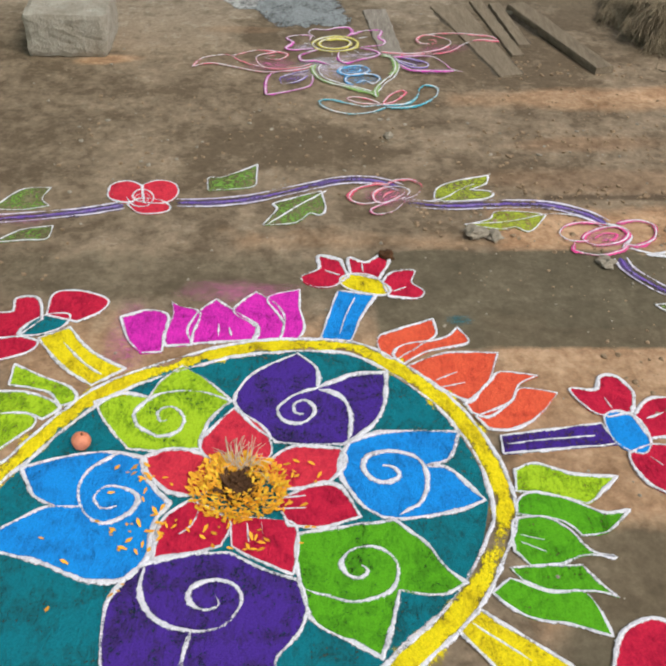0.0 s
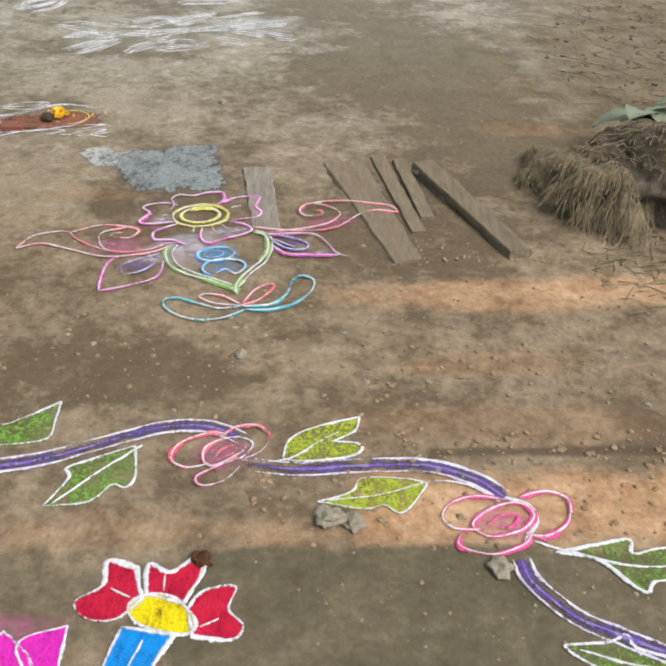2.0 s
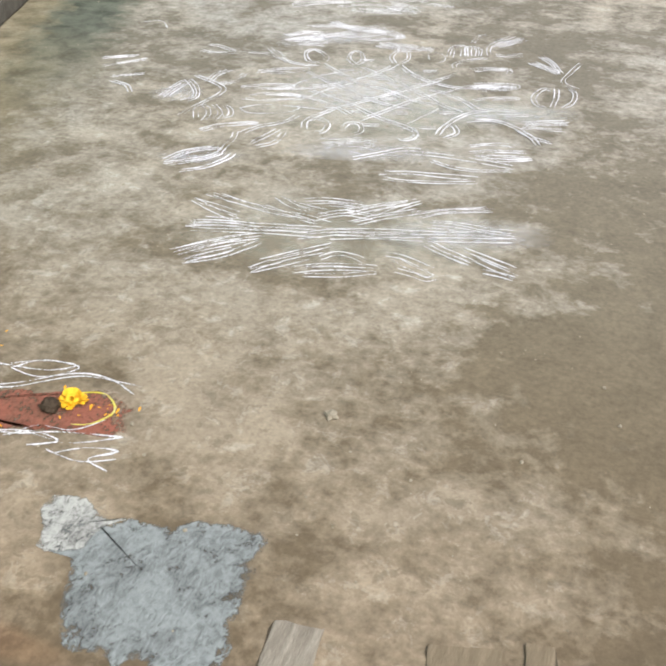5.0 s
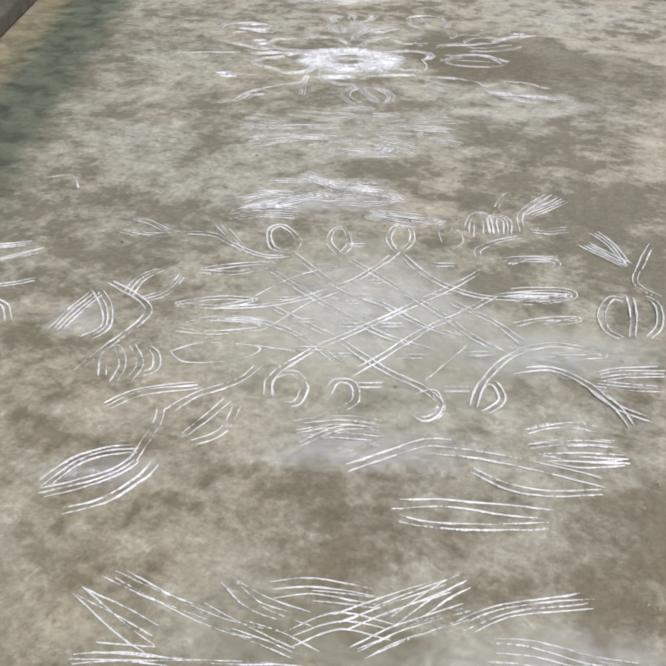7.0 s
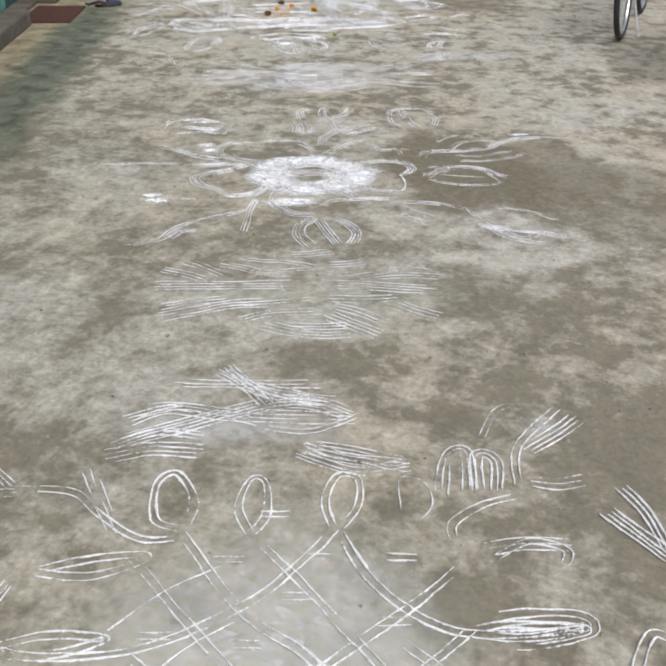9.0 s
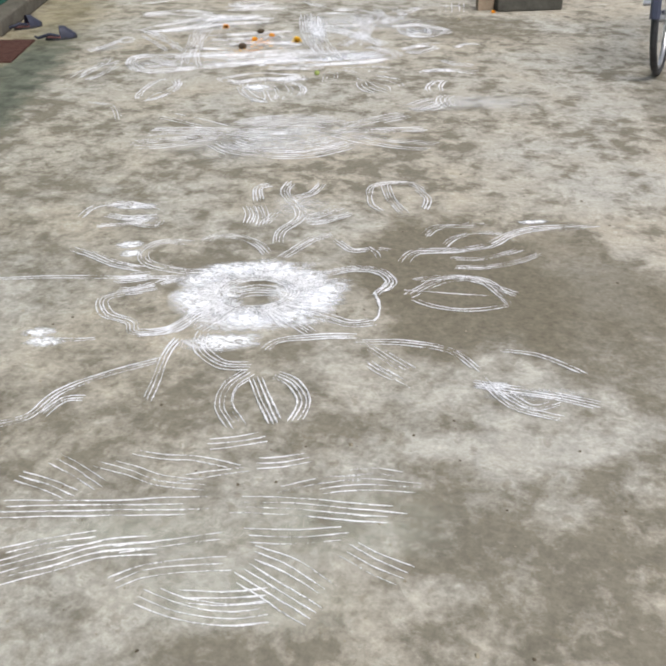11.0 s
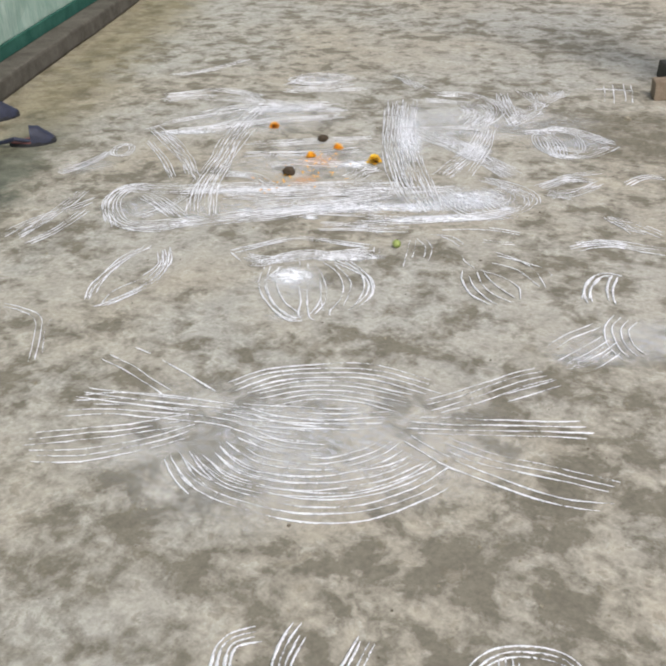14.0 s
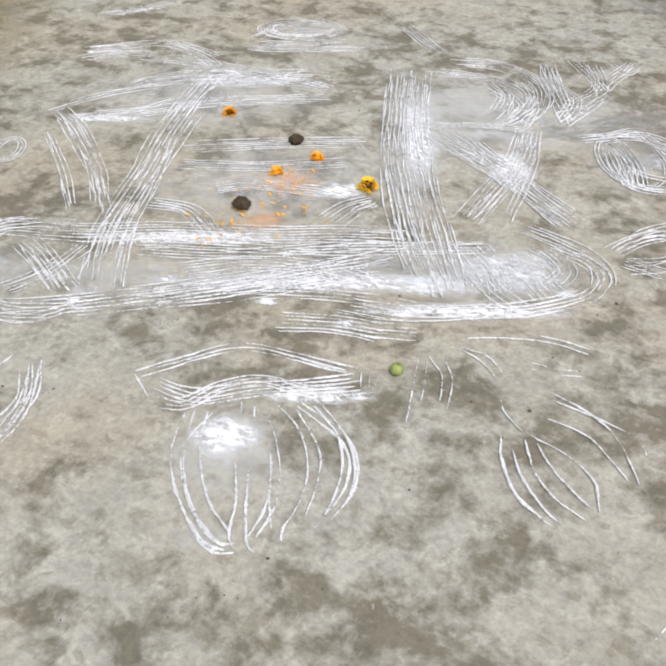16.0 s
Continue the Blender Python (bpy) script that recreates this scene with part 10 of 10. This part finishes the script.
for i in range(700):
    a, r = rnd.uniform(0, 6.283), math.sqrt(rnd.random())
    d = Vector((r * math.cos(a), r * math.sin(a), math.sqrt(max(0.0, 1 - r * r))))
    k = 1 + 0.22 * noise.noise(d * 2.1)
    if d.y < -0.35 and d.z < 0.75:
        continue
    p0 = Vector((d.x * 0.335 * k, d.y * 0.335 * k, d.z * 0.255 * k + 0.004))
    t, L = rnd.gauss(-1.5, 0.9), 0.02 + 0.05 * rnd.random()
    p1 = p0 + Vector((math.cos(t) * L, math.sin(t) * L, -0.012 + 0.02 * rnd.random()))
    tube(bm, [p0, (p0 + p1) / 2 + Vector((0, 0, 0.006)), p1], 0.0014, 4)
tagged(part("root_fibres", bm, STRAW, hearth, "dry root fibres on the mound"), kind="stuff")

straw = thing("straw_heap", "heap of dry grey straw beside the hearth", "straw", 1.385, 3.78)
bm = bmesh.new()
for v in bmesh.ops.create_icosphere(bm, subdivisions=4, radius=1.0)["verts"]:
    d = v.co.normalized()
    k = 1 + 0.35 * noise.noise(d * 3) + 0.12 * noise.noise(d * 9)
    lean = 0.5 - 0.5 * d.y
    v.co = Vector((d.x * 0.17 * k + 0.07 * lean, d.y * 0.3 * k, d.z * 0.16 * k * (0.5 + lean * 0.7)))
part("mound", bm, STRAW, straw, smooth=True)
bm = bmesh.new()
for i in range(3600):
    a, r = rnd.random() * 6.283, math.sqrt(rnd.random())
    d = Vector((r * math.cos(a), r * math.sin(a), math.sqrt(max(0.0, 1 - r * r))))
    lean = 0.5 - 0.5 * d.y
    k = 1.04 + 0.35 * noise.noise(d * 3) + 0.12 * noise.noise(d * 9)
    p = Vector((d.x * 0.17 * k + 0.07 * lean, d.y * 0.3 * k, max(0.004, d.z * 0.16 * k * (0.5 + lean * 0.7) + 0.003)))
    t, L = rnd.gauss(-1.9, 0.5), 0.02 + 0.045 * rnd.random()
    e = Vector((math.cos(t) * L, math.sin(t) * L, -L * (0.25 + 0.9 * r * r) + 0.01 * rnd.random()))
    q = p + e
    tube(bm, [p, (p + q) / 2 + Vector((0, 0, 0.005)), (q.x, q.y, max(0.003, q.z))], 0.0013, 4)
tagged(part("straw_cover", bm, STRAW, straw), kind="stuff")


def leafy_plant(x, y, size, label, seed):
    rnd = random.Random(seed)
    plant = thing("broad_leaf_plant", label, "plant", x, y, 0, "plants by the hearth")
    part("stem", tube(bmesh.new(), [(0, 0, 0), (0.01, 0.01, size * 0.3), (0.0, 0.02, size * 0.6)], [0.012, 0.01, 0.006]), LEAFMAT, plant)
    for i in range(9):
        a, tilt = 6.283 * i / 9 + rnd.random() * 0.5, 0.25 + 0.8 * rnd.random()
        L, W = size * (0.45 + 0.3 * rnd.random()), size * 0.2
        d = Vector((math.cos(a), math.sin(a), 0))
        s = Vector((-d.y, d.x, 0))
        bm, rows = bmesh.new(), []
        for j in range(8):
            f = j / 7
            c = d * L * f + Vector((0, 0, size * (0.25 + 0.05 * i) + tilt * L * f - 0.75 * L * f * f))
            w = W * math.sin(math.pi * min(0.98, 0.06 + f * 0.94)) ** 0.7
            rows.append([bm.verts.new(c + s * w * k + Vector((0, 0, 0.18 * W * abs(k) + 0.08 * W * noise.noise((f * 6, k * 3, i + seed))))) for k in (-1, -0.5, 0, 0.5, 1)])
        for r0, r1 in zip(rows, rows[1:]):
            for k in range(4):
                bm.faces.new((r0[k], r0[k + 1], r1[k + 1], r1[k]))
        part("leaf", bm, LEAFMAT, plant, smooth=True)
    return plant


leafy_plant(1.72, 4.12, 0.3, "dusty green broad-leaved plant behind the hearth", 2)
leafy_plant(2.05, 4.3, 0.34, "dusty green broad-leaved plant by the rubble", 5)
leafy_plant(2.0, 3.8, 0.28, "dusty broad-leaved plant beside the hearth", 9)

bm = bmesh.new()
for i in range(1600):
    a, r = rnd.random() * 6.283, math.sqrt(rnd.random())
    x, y = 2.55 + 0.95 * r * math.cos(a), 5.2 + 1.15 * r * math.sin(a)
    z = 0.0
    s = 0.003 + 0.013 * rnd.random() ** 3
    if i % 3:
        rough_ball(bm, x, y, z + s * 0.3, s, 0.7, 0.7, i, 1)
    else:
        t, L = rnd.random() * 6.283, 0.05 + 0.12 * rnd.random()
        tube(bm, [(x, y, z + 0.003), (x + math.cos(t) * L, y + math.sin(t) * L, z + 0.004 + 0.02 * rnd.random())], 0.0016, 4)
tagged(part("rubble", bm, CLAY), "clods, chips and dry twigs on the soil", "rubble", kind="stuff")
bm = bmesh.new()
for i in range(320):
    x, y = rnd.uniform(1.3, 2.3), rnd.gauss(3.28, 0.09)
    t, L = rnd.gauss(0.2, 0.7), 0.03 + 0.07 * rnd.random()
    tube(bm, [(x, y, 0.003), (x + math.cos(t) * L, y + math.sin(t) * L, 0.004 + 0.012 * rnd.random())], 0.0018, 4)
tagged(part("dry_chaff", bm, STRAW), "dry chaff and straw bits before the hearth", "chaff", kind="stuff")

# larger stones and clods
for i, (x, y, r, label) in enumerate(((0.816, 2.07, 0.022, "pale stone half sunk in the earth"), (0.47, 2.2, 0.03, "grey clod at the edge of the smoothed band"), (0.52, 2.19, 0.024, "pale clod beside another at the band's edge"), (0.248, 2.782, 0.016, "small pale stone on the earth"), (0.071, 4.54, 0.016, "small white stone on the earth"), (-1.874, 14.17, 0.018, "small white stone near the pillar"), (0.21, 2.085, 0.02, "brown lump on the red petal"), (0.835, 3.9, 0.03, "flat stone wedged under the end of a timber"))):
    bm = rough_ball(bmesh.new(), 0, 0, r * 0.35, r, 0.6, 0.7, i + 2, 3, 1.6)
    ob = part("stone", bm, PEBBLE if i != 6 else FLOWERCORE, smooth=False)
    ob.location = (x, y, 0.0)
    tagged(ob, label, "stone", "loose stones")

# clods of the broken sandy strips
bm = bmesh.new()
for x0, x1, y0, y1, n, most in ((0.3, 1.8, 2.12, 2.4, 420, 0.01), (0.45, 1.6, 1.0, 1.74, 800, 0.009), (-0.8, 1.5, 2.4, 3.1, 700, 0.008), (0.2, 1.6, 1.74, 2.12, 160, 0.005), (0.5, 1.8, 2.95, 3.2, 90, 0.008), (-0.9, -0.4, 1.6, 2.2, 60, 0.008), (0.55, 1.9, 2.38, 2.5, 260, 0.011), (0.5, 1.3, 2.62, 2.85, 160, 0.01), (0.6, 1.25, 3.25, 3.42, 120, 0.01)):
    for i in range(n):
        s = 0.0012 + most * 0.8 * rnd.random() ** 3
        x, y = rnd.uniform(x0, x1), rnd.uniform(y0, y1)
        if (x + 0.09) ** 2 + (y - 1.23) ** 2 < 0.85:
            continue
        rough_ball(bm, x, y, s * 0.3, s, 0.6, 0.7, i, 1)
tagged(part("clods", bm, SANDCLOD), "crumbs and clods of dry earth", "clods", kind="stuff")

# dry chips on the near earth, dark crumbs on the far
for name, mat, label, x0, x1, y0, y1, n, most in (("pale_chips", PEBBLE, "pale dry chips and flakes on the earth", -0.8, 1.3, 2.45, 3.0, 110, 0.009), ("dark_crumbs", SOIL_AND_SHADE, "dark crumbs of soil on the earth", -2.6, 0.9, 6.5, 14.0, 420, 0.005)):
    bm = bmesh.new()
    for i in range(n):
        s = 0.0015 + most * rnd.random() ** 3
        y = rnd.uniform(y0, y1)
        rough_ball(bm, rnd.uniform(x0, x1) + (-0.3 * (y - 9) if y0 > 5 else 0), y, s * 0.15, s, 0.35, 0.8, i, 1)
    tagged(part(name, bm, mat), label, "crumbs", kind="stuff")
